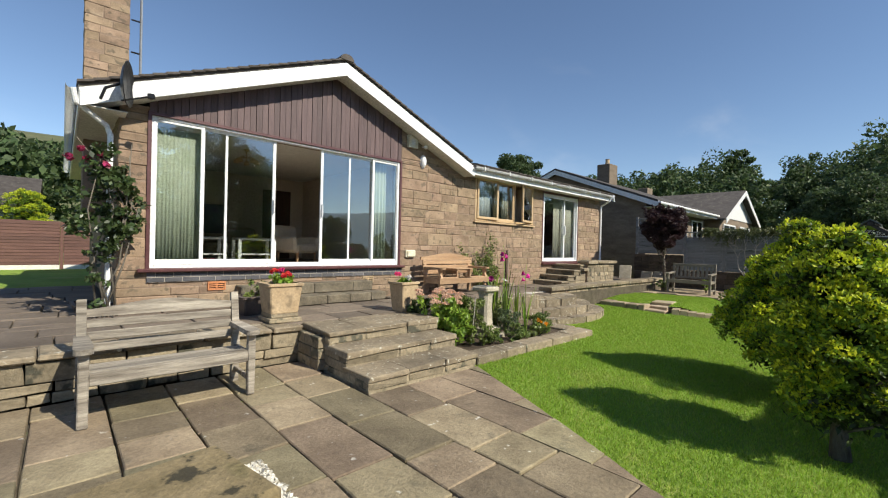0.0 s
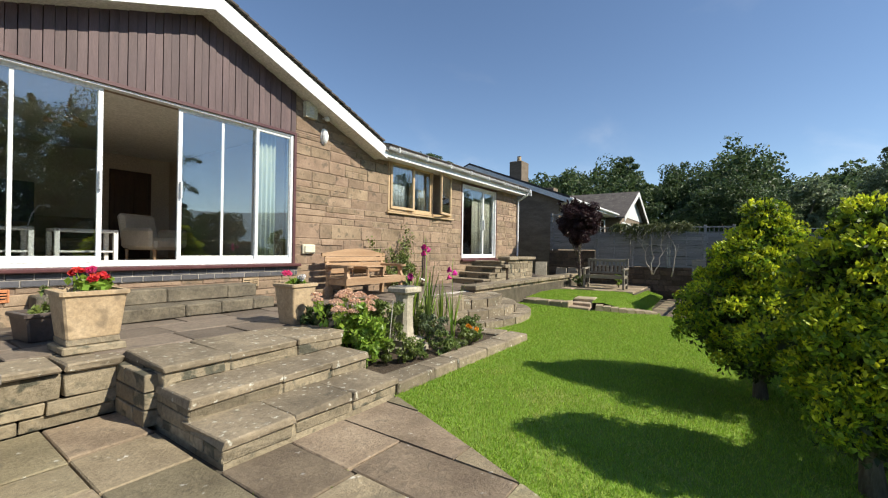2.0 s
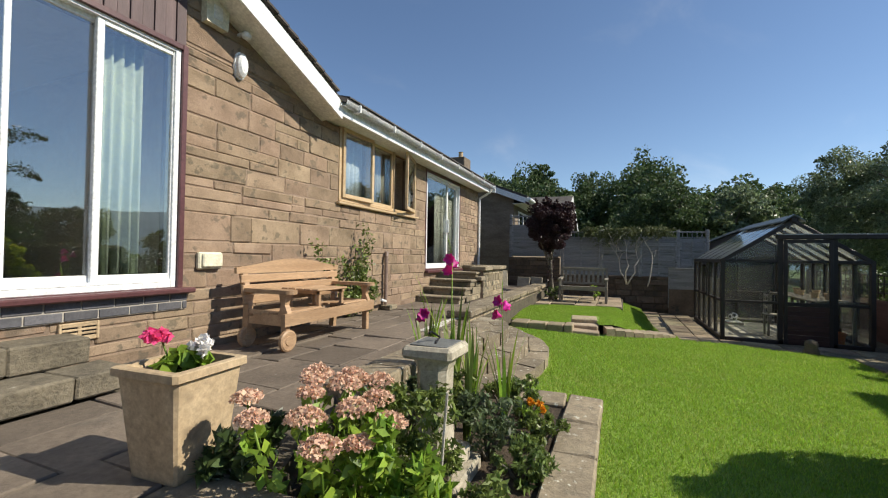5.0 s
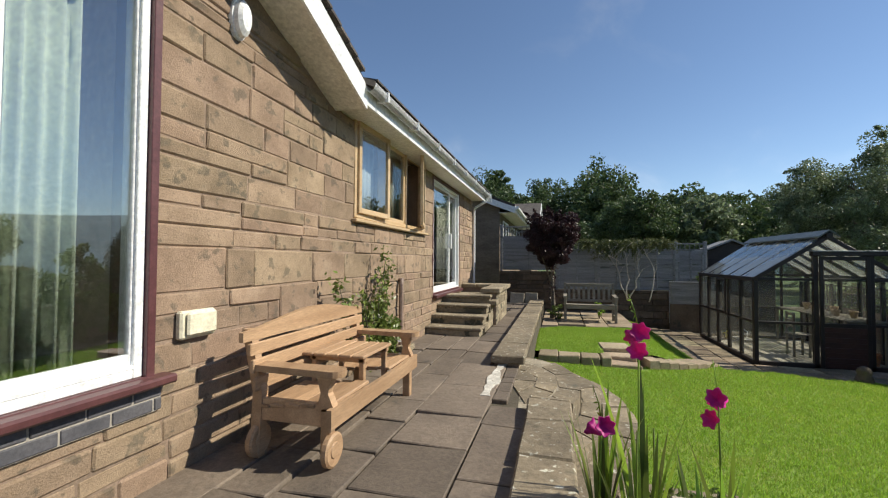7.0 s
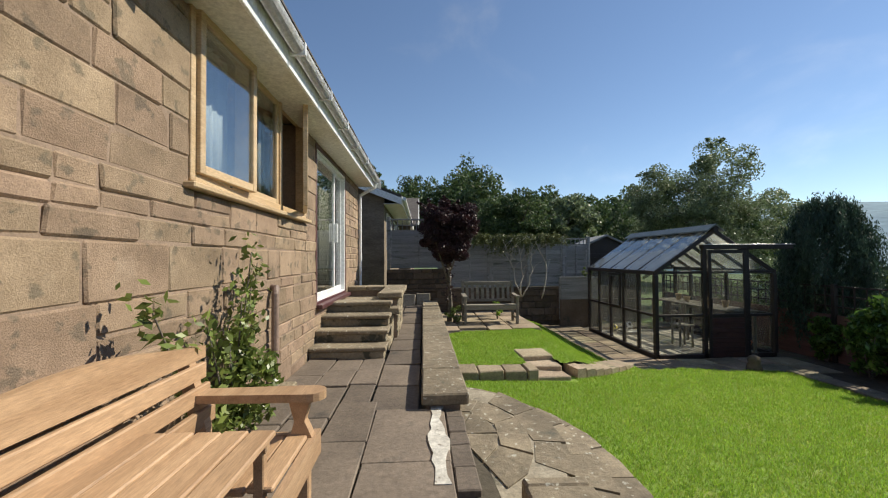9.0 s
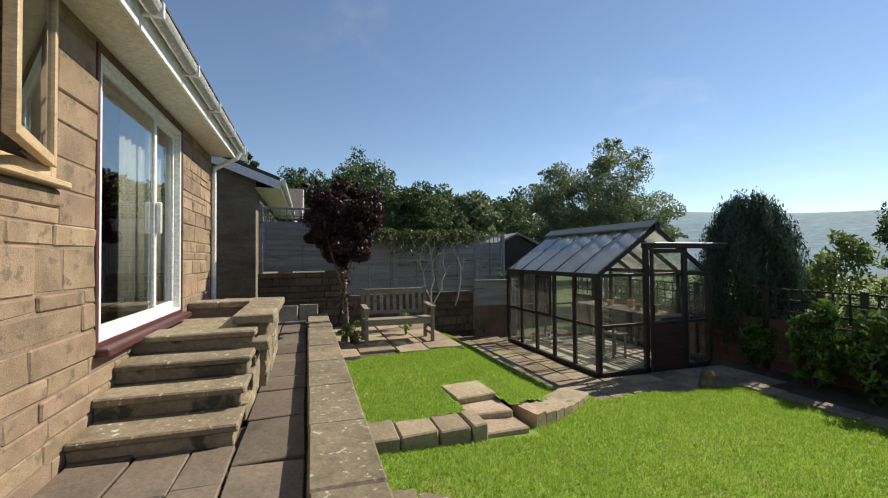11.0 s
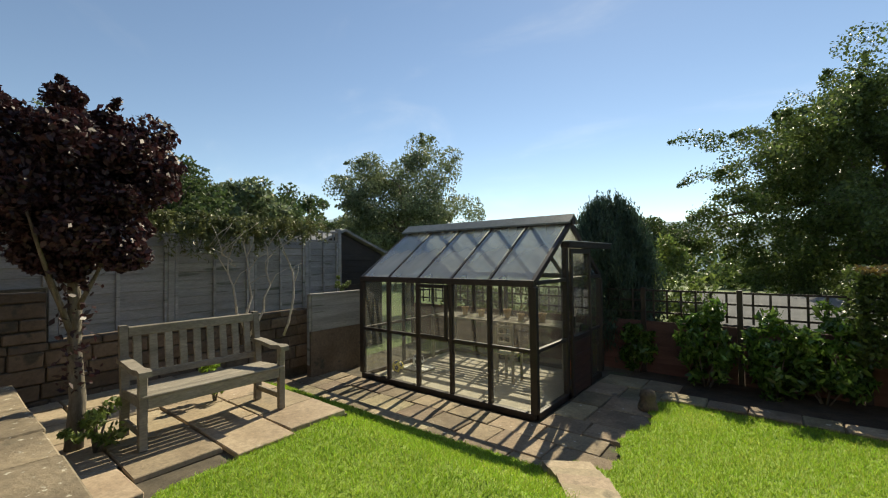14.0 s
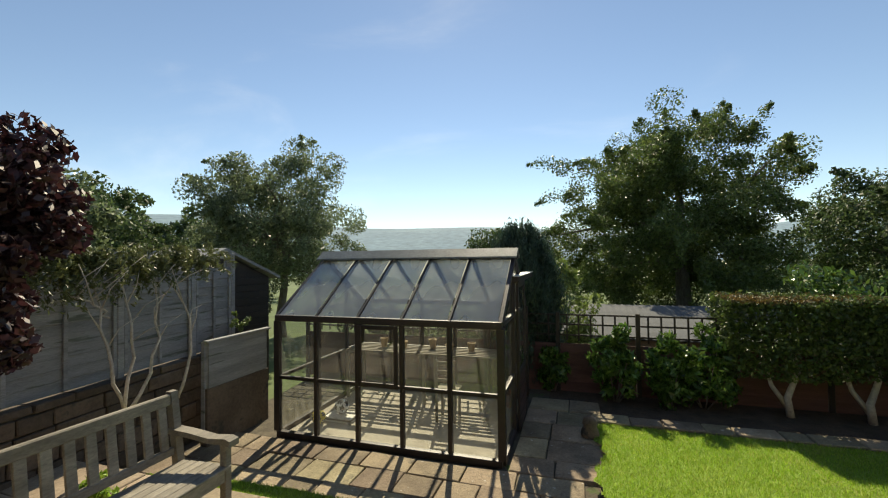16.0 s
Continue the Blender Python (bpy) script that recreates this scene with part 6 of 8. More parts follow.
L_PLUM = leaf_mat("plum_leaf", (0.022, 0.009, 0.011), (0.055, 0.021, 0.024), 0.5, 0.25)
L_BIRCH = leaf_mat("birch_leaf", (0.13, 0.17, 0.085), (0.21, 0.26, 0.14), 0.4, 0.4)
L_BIG = leaf_mat("broad_leaf", (0.075, 0.12, 0.032), (0.15, 0.20, 0.058), 0.45, 0.34)
L_WOOD = leaf_mat("wood_leaf", (0.05, 0.085, 0.032), (0.10, 0.145, 0.05), 0.6, 0.35)
L_LIGHT = leaf_mat("light_leaf", (0.11, 0.17, 0.04), (0.20, 0.26, 0.07), 0.5, 0.4)
L_CONIF = leaf_mat("conifer_leaf", (0.03, 0.062, 0.042), (0.062, 0.105, 0.068), 0.6, 0.25)
# natural yellow tips and greener inside, pushed brighter and darker for sun and shade
L_GOLD = leaf_mat("golden_lit_tip", (0.38, 0.47, 0.02), (0.68, 0.70, 0.035), 0.55, 0.4, 0.3)
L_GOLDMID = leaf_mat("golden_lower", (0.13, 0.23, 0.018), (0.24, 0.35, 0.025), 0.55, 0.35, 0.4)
L_GOLDSHADE = leaf_mat("golden_inner_shade", (0.025, 0.05, 0.008), (0.06, 0.09, 0.014), 0.6, 0.2)
L_LAUREL = leaf_mat("laurel_leaf", (0.06, 0.125, 0.028), (0.125, 0.21, 0.045), 0.22, 0.3)
L_HEDGE = leaf_mat("hedge_leaf", (0.06, 0.095, 0.024), (0.11, 0.155, 0.04), 0.45, 0.35)
L_HEDGETOP = leaf_mat("hedge_top_leaf", (0.15, 0.10, 0.03), (0.22, 0.16, 0.05), 0.6, 0.2)
L_ROSE = leaf_mat("rose_leaf", (0.035, 0.06, 0.02), (0.075, 0.11, 0.035), 0.35, 0.25)
L_CLIMB = leaf_mat("climber_leaf", (0.10, 0.14, 0.03), (0.20, 0.25, 0.06), 0.4, 0.3)
L_FRESH = leaf_mat("fresh_leaf", (0.16, 0.27, 0.03), (0.29, 0.42, 0.055), 0.45, 0.4)
L_GREY = leaf_mat("grey_leaf", (0.07, 0.10, 0.045), (0.12, 0.16, 0.07), 0.5, 0.3)
F_SEDUM = leaf_mat("sedum_flower", (0.62, 0.38, 0.27), (0.80, 0.57, 0.42), 0.7, 0.3, 0.2)
F_MAG = leaf_mat("magenta_petal", (0.55, 0.015, 0.25), (0.72, 0.04, 0.38), 0.5, 0.35, 0.2)
F_RED = leaf_mat("red_petal", (0.60, 0.02, 0.02), (0.75, 0.05, 0.05), 0.5, 0.3, 0.2)
F_WHITE = leaf_mat("white_petal", (0.75, 0.72, 0.70), (0.85, 0.82, 0.8), 0.6, 0.3, 0.1)
F_PINK = leaf_mat("pink_petal", (0.75, 0.05, 0.22), (0.85, 0.12, 0.32), 0.5, 0.3, 0.2)
F_ORANGE = leaf_mat("orange_petal", (0.75, 0.25, 0.01), (0.85, 0.42, 0.02), 0.5, 0.3, 0.2)

tree("plum_tree", "round-headed purple-leaved plum tree beside the bench", (14.95, 5.25, 0.20), 0.065, (0, 0, 2.14), (0.64, 0.64, 0.74), 110, 62000, 0.027, L_PLUM, BARK, 8, 0.30, 0.3, -1.0, twigs=30)
t = thing("tree_ivy", "small ivy leaves on the plum trunk", "ivy", (14.95, 5.25, 0.2))
leaf_cloud("leaves", np.stack([nrng.normal(0, 0.07, 260), nrng.normal(0, 0.07, 260), nrng.uniform(0.5, 1.55, 260)], 1), 0.03, L_PLUM, t)
tree("silver_birch", "airy pale-leaved birch tree beyond the fence", (21.5, -5.6, -0.5), 0.16, (0, 0, 3.85), (2.9, 2.9, 2.85), 130, 70000, 0.043, L_BIRCH, BARK, 14, 0.20, 0.25, -0.8, twigs=60)
tree("broadleaf_tree", "large dark green tree beyond the south hedge", (7.4, -15.5, -1.5), 0.4, (0, 0, 5.3), (5.5, 4.8, 5.3), 380, 150000, 0.062, L_BIG, BARK, 18, 0.15, 0.15, -0.9, twigs=90)
tree("broadleaf_tree", "large dark green tree beyond the south hedge", (-2.5, -18, -1.5), 0.35, (0, 0, 4.2), (4.0, 3.8, 3.9), 140, 46000, 0.085, L_WOOD, BARK, 10, 0.24, 0.3, -0.9, twigs=40)
tree("broadleaf_tree", "round green tree behind the boundary fence", (26.5, 1.2, -0.5), 0.2, (0, 0, 3.6), (2.2, 2.2, 2.0), 90, 26000, 0.07, L_WOOD, BARK, 8, 0.26, 0.3, -0.9, twigs=30)
tree("broadleaf_tree", "green tree with sparse top beyond the fence", (27.5, -1.6, -0.5), 0.2, (0, 0, 3.7), (2.2, 2.0, 1.8), 60, 12000, 0.10, L_BIRCH, BARK, 8, 0.28, 0.3, -0.9, twigs=60)
tree("broadleaf_tree", "distant round tree in the valley", (15.5, -17, -1.2), 0.2, (0, 0, 3.4), (2.3, 2.2, 1.9), 80, 24000, 0.07, L_WOOD, BARK, 6, 0.3, 0.3, -0.9)
tree("conifer_tree", "tall spire tree above the far wood", (62, 13.3, 0), 0.3, (0, 0, 9.8), (2.2, 2.2, 4.8), 130, 18000, 0.17, L_WOOD, BARK, 6, 0.25, 0.2)
tree("broadleaf_tree", "round dark tree on the slope behind the house", (48, 36.6, 0), 0.4, (0, 0, 11.4), (3.4, 3.4, 3.9), 110, 22000, 0.16, L_WOOD, BARK, 8, 0.26, 0.3, -0.9)
# upright conifer beside the greenhouse
t = thing("upright_conifer", "dense dark green upright conifer beside the greenhouse", "conifer", (12.98, -2.15, -0.25))
part("trunk", trunk_geo([(0, 0, 0), (0.02, 0, 1.0), (0, 0, 2.4)], 0.10, 0.03), BARK, t)
n = 60000
h = nrng.uniform(0.0, 1, n)
ang = nrng.uniform(0, 2 * np.pi, n)
prof = 0.80 * np.sqrt(np.clip(1 - (np.abs(h - 0.4) / 0.62) ** 2.2, 0, 1))
lump = 1 + 0.13 * np.sin(ang * 7 + h * 9) + 0.09 * np.sin(ang * 13 - h * 17)
rad = prof * lump * nrng.uniform(0.62, 1.02, n)
P = np.stack([rad * np.cos(ang), rad * np.sin(ang), 0.15 + h * 2.78 + nrng.normal(0, 0.07, n) + 0.16 * np.maximum(0, np.sin(ang * 9 + rad * 14))], 1)
leaf_cloud("crown", P, 0.04, L_CONIF, t, 0.22, 2.4)


def golden(loc, prof, count, label, seed, spray=0.15):
    """Golden dwarf conifer: cupped sprays heaped over a rounded cone, yellow at their tips, greener inside, with sun
    and shade put into these colours.
    """
    q = np.random.default_rng(seed)
    t = thing("golden_conifer", label, "shrub", loc, 0, "golden shrubs")
    zs, rs_ = np.array([p[0] for p in prof]), np.array([p[1] for p in prof])
    top = zs[-1]
    part("trunk", trunk_geo([(0, 0, -0.02), (0.03, 0.02, 0.3), (0, 0, top * 0.85)], 0.075, 0.02), BARK, t)
    fine = np.linspace(zs[0], top, 200)
    area = np.cumsum(np.interp(fine, zs, rs_) + 0.08)
    inner, tips, touts, lower, louts = [], [], [], [], []
    for i in range(count):
        z = np.interp((i + q.uniform(0, 1)) / count * area[-1], area, fine)
        a = i * 2.399963 + q.uniform(-0.5, 0.5)
        rim = np.interp(z, zs, rs_)
        rr = rim * q.choice((0.62, 0.84, 1.0, 1.16)) * q.uniform(0.92, 1.08)
        c = np.array([rr * np.cos(a), rr * np.sin(a), z + q.uniform(-0.05, 0.05)])
        axis = np.array([0.75 * np.cos(a), 0.75 * np.sin(a), 0.65 + 0.5 * (z / top)])
        axis /= np.linalg.norm(axis)
        big = spray * q.uniform(0.65, 1.3)
        m_ = int(330 * (big / 0.15) ** 1.5)
        d = q.normal(size=(m_, 3))
        d /= np.linalg.norm(d, axis=1)[:, None]
        side = d @ axis
        d = np.where((side < -0.25)[:, None], d - 2 * side[:, None] * axis, d)
        side = d @ axis
        frill = 1 + 0.22 * np.sin(4 * np.arctan2(d[:, 1], d[:, 0]) + 3 * d[:, 2] + i) + 0.12 * np.sin(9 * d[:, 0] + 7 * d[:, 1] + i)
        pts = c + d * (np.array([1.0, 1.0, 0.62]) * big) * (frill * q.uniform(0.82, 1.03, m_))[:, None]
        # gold on outer upper sides, more towards the top: natural tips plus painted sunlight
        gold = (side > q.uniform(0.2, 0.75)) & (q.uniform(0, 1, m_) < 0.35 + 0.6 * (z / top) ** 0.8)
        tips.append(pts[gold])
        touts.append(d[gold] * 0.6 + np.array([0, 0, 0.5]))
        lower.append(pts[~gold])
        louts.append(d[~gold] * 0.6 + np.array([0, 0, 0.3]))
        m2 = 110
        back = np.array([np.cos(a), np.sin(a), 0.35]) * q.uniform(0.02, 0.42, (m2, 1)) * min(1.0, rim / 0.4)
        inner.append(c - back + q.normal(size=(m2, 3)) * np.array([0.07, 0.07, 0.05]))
        if i % 7 == 0:
            part("branch", trunk_geo([(0, 0, max(0.1, z - 0.3)), tuple(c * np.array([0.5, 0.5, 1]) - np.array([0, 0, 0.16])), tuple(c)], 0.018, 0.006, 5), BARK, t)
    inner = np.concatenate(inner)
    inner[:, 2] = np.maximum(inner[:, 2], 0.05)
    leaf_cloud("inner_foliage", inner, 0.034, L_GOLDSHADE, t, 0.45, label="green inner sprays, darkened in colour for the shade inside")
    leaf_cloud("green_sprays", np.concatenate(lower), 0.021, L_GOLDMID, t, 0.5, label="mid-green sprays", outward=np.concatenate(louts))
    leaf_cloud("golden_sprays", np.concatenate(tips), 0.021, L_GOLD, t, 0.5, label="yellow-green tips, brightened in colour as sunlit", outward=np.concatenate(touts))
    return t


golden((6.45, 0.76, -0.14), [(0.46, 0.42), (0.60, 0.62), (0.80, 0.68), (1.02, 0.58), (1.25, 0.43), (1.5, 0.30), (1.74, 0.16), (1.9, 0.07), (1.99, 0.02)], 135, "golden-tipped dwarf conifer shrub on the lawn", 3)
golden((4.74, 0.26, -0.15), [(0.40, 0.24), (0.56, 0.38), (0.76, 0.44), (0.96, 0.46), (1.14, 0.43), (1.34, 0.35), (1.54, 0.23), (1.70, 0.12), (1.80, 0.03)], 100, "golden-tipped dwarf conifer shrub beside the patio", 4)

# hedge and laurels on the south boundary
hd = thing("clipped_hedge", "clipped dark green hedge with browned top", "hedge", (0, 0, -0.25))
for x in (5.3, 6.2, 7.1, 8.0, 8.95):
    part("stem", trunk_geo([(x, -1.15, 0), (x + 0.08, -1.05, 0.35), (x - 0.12, -1.2, 0.7), (x - 0.05, -1.3, 1.2)], 0.055, 0.025, 7), PALEBARK, hd)
    part("stem", trunk_geo([(x + 0.05, -1.12, 0.2), (x + 0.25, -1.1, 0.5), (x + 0.3, -1.25, 0.9)], 0.04, 0.02, 7), PALEBARK, hd)
n = 38000
hx, hy, hz = nrng.uniform(4.9, 9.75, n), nrng.uniform(0, 1, n), nrng.uniform(0, 1, n)
face = nrng.uniform(0, 1, n)
P = np.stack([hx, -1.95 + 1.0 * hy, 0.65 + 1.1 * hz], 1)
sel = face < 0.35
P[sel, 1] = -0.97 + nrng.normal(0, 0.035, sel.sum())
sel = (face > 0.35) & (face < 0.6)
P[sel, 2] = 1.72 + nrng.normal(0, 0.03, sel.sum())
sel = (face > 0.6) & (face < 0.68)
P[sel, 0] = 9.72 + nrng.normal(0, 0.04, sel.sum())
P[:, 1] += 0.05 * np.sin(P[:, 0] * 3.1) * (P[:, 1] > -1.2)
P[:, 2] += 0.04 * np.sin(P[:, 0] * 2.3 + P[:, 1] * 4)
leaf_cloud("foliage", P, 0.032, L_HEDGE, hd)
m_ = 5000
leaf_cloud("browned_top", np.stack([nrng.uniform(7.6, 9.7, m_), nrng.uniform(-1.9, -0.98, m_), 1.745 + nrng.normal(0, 0.025, m_)], 1), 0.028, L_HEDGETOP, hd, label="browned clipped tips")


def bush(name, label, loc, radii, n_puff, n_leaf, leaf, material, stems=5, up=0.3, aspect=0.4, category="shrub", group=""):
    t = thing(name, label, category, loc, 0, group)
    pts, pc = puffs((0, 0, radii[2] * 0.95), radii, n_puff, n_leaf, 0.32, 0.3)
    pts[:, 2] = np.maximum(pts[:, 2], 0.02)
    for i in range(min(stems, len(pc))):
        part("stem", trunk_geo([(0, 0, -0.03), tuple(Vector(pc[i]) * 0.5), tuple(pc[i])], 0.014, 0.005, 5), BARK, t)
    leaf_cloud("foliage", pts, leaf, material, t, aspect, up)
    return t


for x, y, s in ((11.35, -1.15, 1.0), (10.55, -1.1, 0.95), (10.05, -1.2, 1.1), (12.35, -1.45, 0.7)):
    bush("laurel_bush", "glossy green laurel bush before the trellis", (x, y, -0.25), (0.36 * s, 0.32 * s, 0.66 * s), 34, 2300, 0.06, L_LAUREL, group="laurel bushes", aspect=0.35, up=0.6)
bush("laurel_bush", "glossy green laurel bush behind the hedge", (7.6, -2.3, -0.25), (1.3, 0.5, 1.15), 50, 4200, 0.07, L_LAUREL, group="laurel bushes", aspect=0.35, up=0.5)
bush("laurel_bush", "glossy green laurel bush beside the conifer", (12.3, -3.6, -0.25), (0.9, 0.6, 1.2), 50, 4500, 0.06, L_LIGHT, group="laurel bushes", aspect=0.4, up=0.5)
for x, y, s in ((14.0, -2.2, 1.0), (14.9, -2.3, 1.1), (15.8, -2.2, 0.95), (16.7, -2.4, 1.1)):
    bush("boundary_shrub", "dark evergreen shrub behind the greenhouse", (x, y, -0.3), (0.62 * s, 0.45 * s, 0.80 * s), 36, 3200, 0.045, L_HEDGE, group="boundary shrubs")

# climbing rose at the corner, wall climber, wisteria
rs = thing("climbing_rose", "climbing rose with dark leaves round the rain pipe", "climber", (0.42, 7.02, TZ))
for k in range(6):
    a = random.Random(k)
    part("stem", trunk_geo([(0.05 * k - 0.12, 0, 0), (a.uniform(-0.2, 0.2), -0.08, 0.7), (a.uniform(-0.25, 0.35), -0.12, 1.4), (a.uniform(-0.35, 0.4), -0.1, 2.0 + 0.15 * (k % 3))], 0.014, 0.005, 6), BARK, rs)
pts, _ = puffs((-0.02, -0.12, 1.5), (0.42, 0.24, 0.68), 40, 1900, 0.3, 0.2)
leaf_cloud("leaves", pts, 0.042, L_ROSE, rs, 0.6)
pts, _ = puffs((-0.02, -0.1, 0.65), (0.2, 0.14, 0.5), 14, 260, 0.3, 0.2)
leaf_cloud("leaves", pts, 0.035, L_ROSE, rs, 0.6)
pts, _ = puffs((-0.1, -0.15, 2.05), (0.28, 0.15, 0.14), 5, 160, 0.18, 0.4)
leaf_cloud("blooms", pts, 0.035, leaf_mat("rose_petal", (0.30, 0.02, 0.07), (0.42, 0.05, 0.13), 0.5, 0.3), rs, 0.8, label="deep pink fading roses")
cl = thing("wall_climber", "green shrub trained against the stone wall", "shrub", (7.9, FY - 0.10, TZ))
stems = [(-0.75, 1.02), (-0.55, 0.75), (-0.2, 0.85), (0.05, 0.8), (0.30, 1.30), (0.42, 1.1), (0.52, 1.22), (0.15, 1.0), (-0.35, 0.6)]
lp = []
for i, (dx, hgt) in enumerate(stems):
    base = 0.25 + 0.1 * math.sin(i)
    pp = [Vector((base * 0.5, 0, 0)), Vector((base * 0.3 + dx * 0.6, -0.06, hgt * 0.45)), Vector((dx, -0.08 - 0.03 * math.sin(i * 2), hgt))]
    part("stem", trunk_geo(pp, 0.011, 0.004, 5), BARK, cl)
    for k in range(150):
        f = nrng.uniform(0.15, 1.05)
        c = pp[0].lerp(pp[1], f * 2) if f < 0.5 else pp[1].lerp(pp[2], f * 2 - 1)
        lp.append((c.x + nrng.normal(0, 0.045), min(c.y + nrng.normal(0, 0.045), 0.06), c.z + nrng.normal(0, 0.04)))
leaf_cloud("leaves", lp, 0.032, L_CLIMB, cl, 0.5)
pts, _ = puffs((0.35, -0.1, 0.42), (0.22, 0.12, 0.42), 26, 1300, 0.4, 0.2)
leaf_cloud("leaves", pts, 0.032, L_CLIMB, cl, 0.5)
ws = thing("wisteria", "bare pale twisting branches with drooping foliage on the fence", "climber", (16.0, 3.0, 0.2))
q = random.Random(9)
for k, (y0, z0, y1, z1, bow) in enumerate(((0.20, 0.45, 0.52, 1.92, 0.10), (0.22, 0.45, 0.34, 1.95, -0.06), (0.18, 0.45, 0.0, 1.9, -0.16), (-0.35, 0.40, -0.22, 1.9, -0.18), (0.36, 1.45, 0.78, 1.75, 0.0))):
    pts = [Vector((0.28, y0, z0))]
    for j in range(1, 9):
        f = j / 8
        pts.append(Vector((0.28 - 0.10 * math.sin(f * 3) + q.uniform(-0.03, 0.03), y0 + (y1 - y0) * f + bow * math.sin(f * 3.14) + q.uniform(-0.045, 0.045), z0 + (z1 - z0) * f)))
    part("branch", trunk_geo(pts, 0.020 if k < 4 else 0.011, 0.007, 7), PALEBARK, ws)
    for j in (4, 5, 6, 7):
        e = pts[j] + Vector((q.uniform(-0.15, 0), q.uniform(-0.28, 0.28), q.uniform(0.12, 0.42)))
        part("branch", trunk_geo([pts[j], pts[j].lerp(e, 0.5) + Vector((0, q.uniform(-0.05, 0.05), 0.03)), e], 0.008, 0.003, 5), PALEBARK, ws)
# feathery sprays lying over the trellis and hanging down
P = []
for k in range(270):
    y0 = q.uniform(-0.85, 1.45)
    base = np.array([0.38 + q.uniform(-0.12, 0.15), y0, 2.02 + q.uniform(-0.12, 0.12)])
    tip = base + np.array([q.uniform(-0.28, 0.02), q.uniform(-0.32, 0.32), -q.uniform(0.05, 0.40) * (1.0 if -0.2 < y0 < 1.1 else 0.5)])
    f = nrng.uniform(0, 1, (34, 1))
    P.append(base + (tip - base) * f + np.array([0, 0, 0.07]) * np.sin(f * 3.14) + nrng.normal(0, 0.016, (34, 3)))
leaf_cloud("foliage", np.concatenate(P), 0.034, leaf_mat("wisteria_leaf", (0.075, 0.095, 0.035), (0.15, 0.165, 0.06), 0.5, 0.3), ws, 0.26, -0.4)
bush("small_shrub", "low green plant under the plum tree", (14.75, 5.15, 0.22), (0.22, 0.2, 0.22), 12, 500, 0.03, L_LIGHT)
bush("small_shrub", "yellow-green plant behind the bench", (15.25, 4.05, 0.22), (0.16, 0.15, 0.24), 10, 420, 0.03, L_FRESH)
bush("small_shrub", "dark ivy at the fence corner", (16.75, 1.2, 1.1), (0.14, 0.14, 0.2), 8, 260, 0.03, L_LIGHT)

# flower bed
sd = thing("sedum_plant", "tall sedum with flat dusty-pink flower heads", "flowers", (4.34, 4.66, 0.19))
heads = [(-0.38, 0.14, 0.58), (-0.22, 0.02, 0.56), (-0.30, -0.12, 0.5), (-0.10, 0.10, 0.60), (-0.02, -0.08, 0.55), (0.10, 0.06, 0.60), (0.02, 0.18, 0.62), (0.20, -0.06, 0.52), (0.24, 0.12, 0.6), (-0.16, -0.2, 0.46), (0.08, -0.2, 0.47), (0.34, 0.02, 0.56), (-0.30, 0.26, 0.62), (0.14, 0.26, 0.62)]
fl_pts, lv = [], []
for i, (x, y, z) in enumerate(heads):
    part("stem", trunk_geo([(x * 0.6, y * 0.6, 0), (x * 0.85, y * 0.85, z * 0.6), (x, y, z)], 0.007, 0.005, 5), L_FRESH, sd)
    k = 420
    rr = 0.072 * np.sqrt(nrng.uniform(0, 1, k)) * (1.15 if i % 3 else 0.85)
    a = nrng.uniform(0, 2 * np.pi, k)
    pts = np.stack([x + rr * np.cos(a), y + rr * np.sin(a), z + 0.035 - 6.0 * rr ** 2 + nrng.normal(0, 0.006, k)], 1)
    leaf_cloud("flower_head", pts, 0.0095, F_SEDUM, sd, 0.9)
    for j in range(46):
        f = nrng.uniform(0.15, 0.92)
        aa = nrng.uniform(0, 6.28)
        lv.append((x * (0.6 + 0.4 * f) + 0.045 * math.cos(aa), y * (0.6 + 0.4 * f) + 0.045 * math.sin(aa), z * f))
leaf_cloud("leaves", lv, 0.038, L_FRESH, sd, 0.5, 0.4)
bush("leafy_plant", "fresh green leafy plant in the bed", (4.30, 4.36, 0.05), (0.25, 0.2, 0.37), 30, 1900, 0.042, L_FRESH, group="bed plants", up=0.5)
bush("leafy_plant", "grey-green feathery plant in the bed", (4.74, 4.46, 0.05), (0.24, 0.24, 0.42), 30, 3400, 0.026, L_CLIMB, group="bed plants", aspect=0.3)
bush("leafy_plant", "dark leafy plant spilling over the step", (4.12, 5.0, 0.42), (0.24, 0.2, 0.14), 12, 420, 0.045, L_ROSE, group="bed plants", aspect=0.4)
bush("leafy_plant", "low green plant before the sundial", (4.85, 4.12, 0.05), (0.2, 0.14, 0.12), 10, 420, 0.028, L_LIGHT, group="bed plants")
bush("leafy_plant", "low green plant beside the edging stones", (6.45, 4.45, 0.05), (0.18, 0.16, 0.16), 10, 420, 0.028, L_CLIMB, group="bed plants")
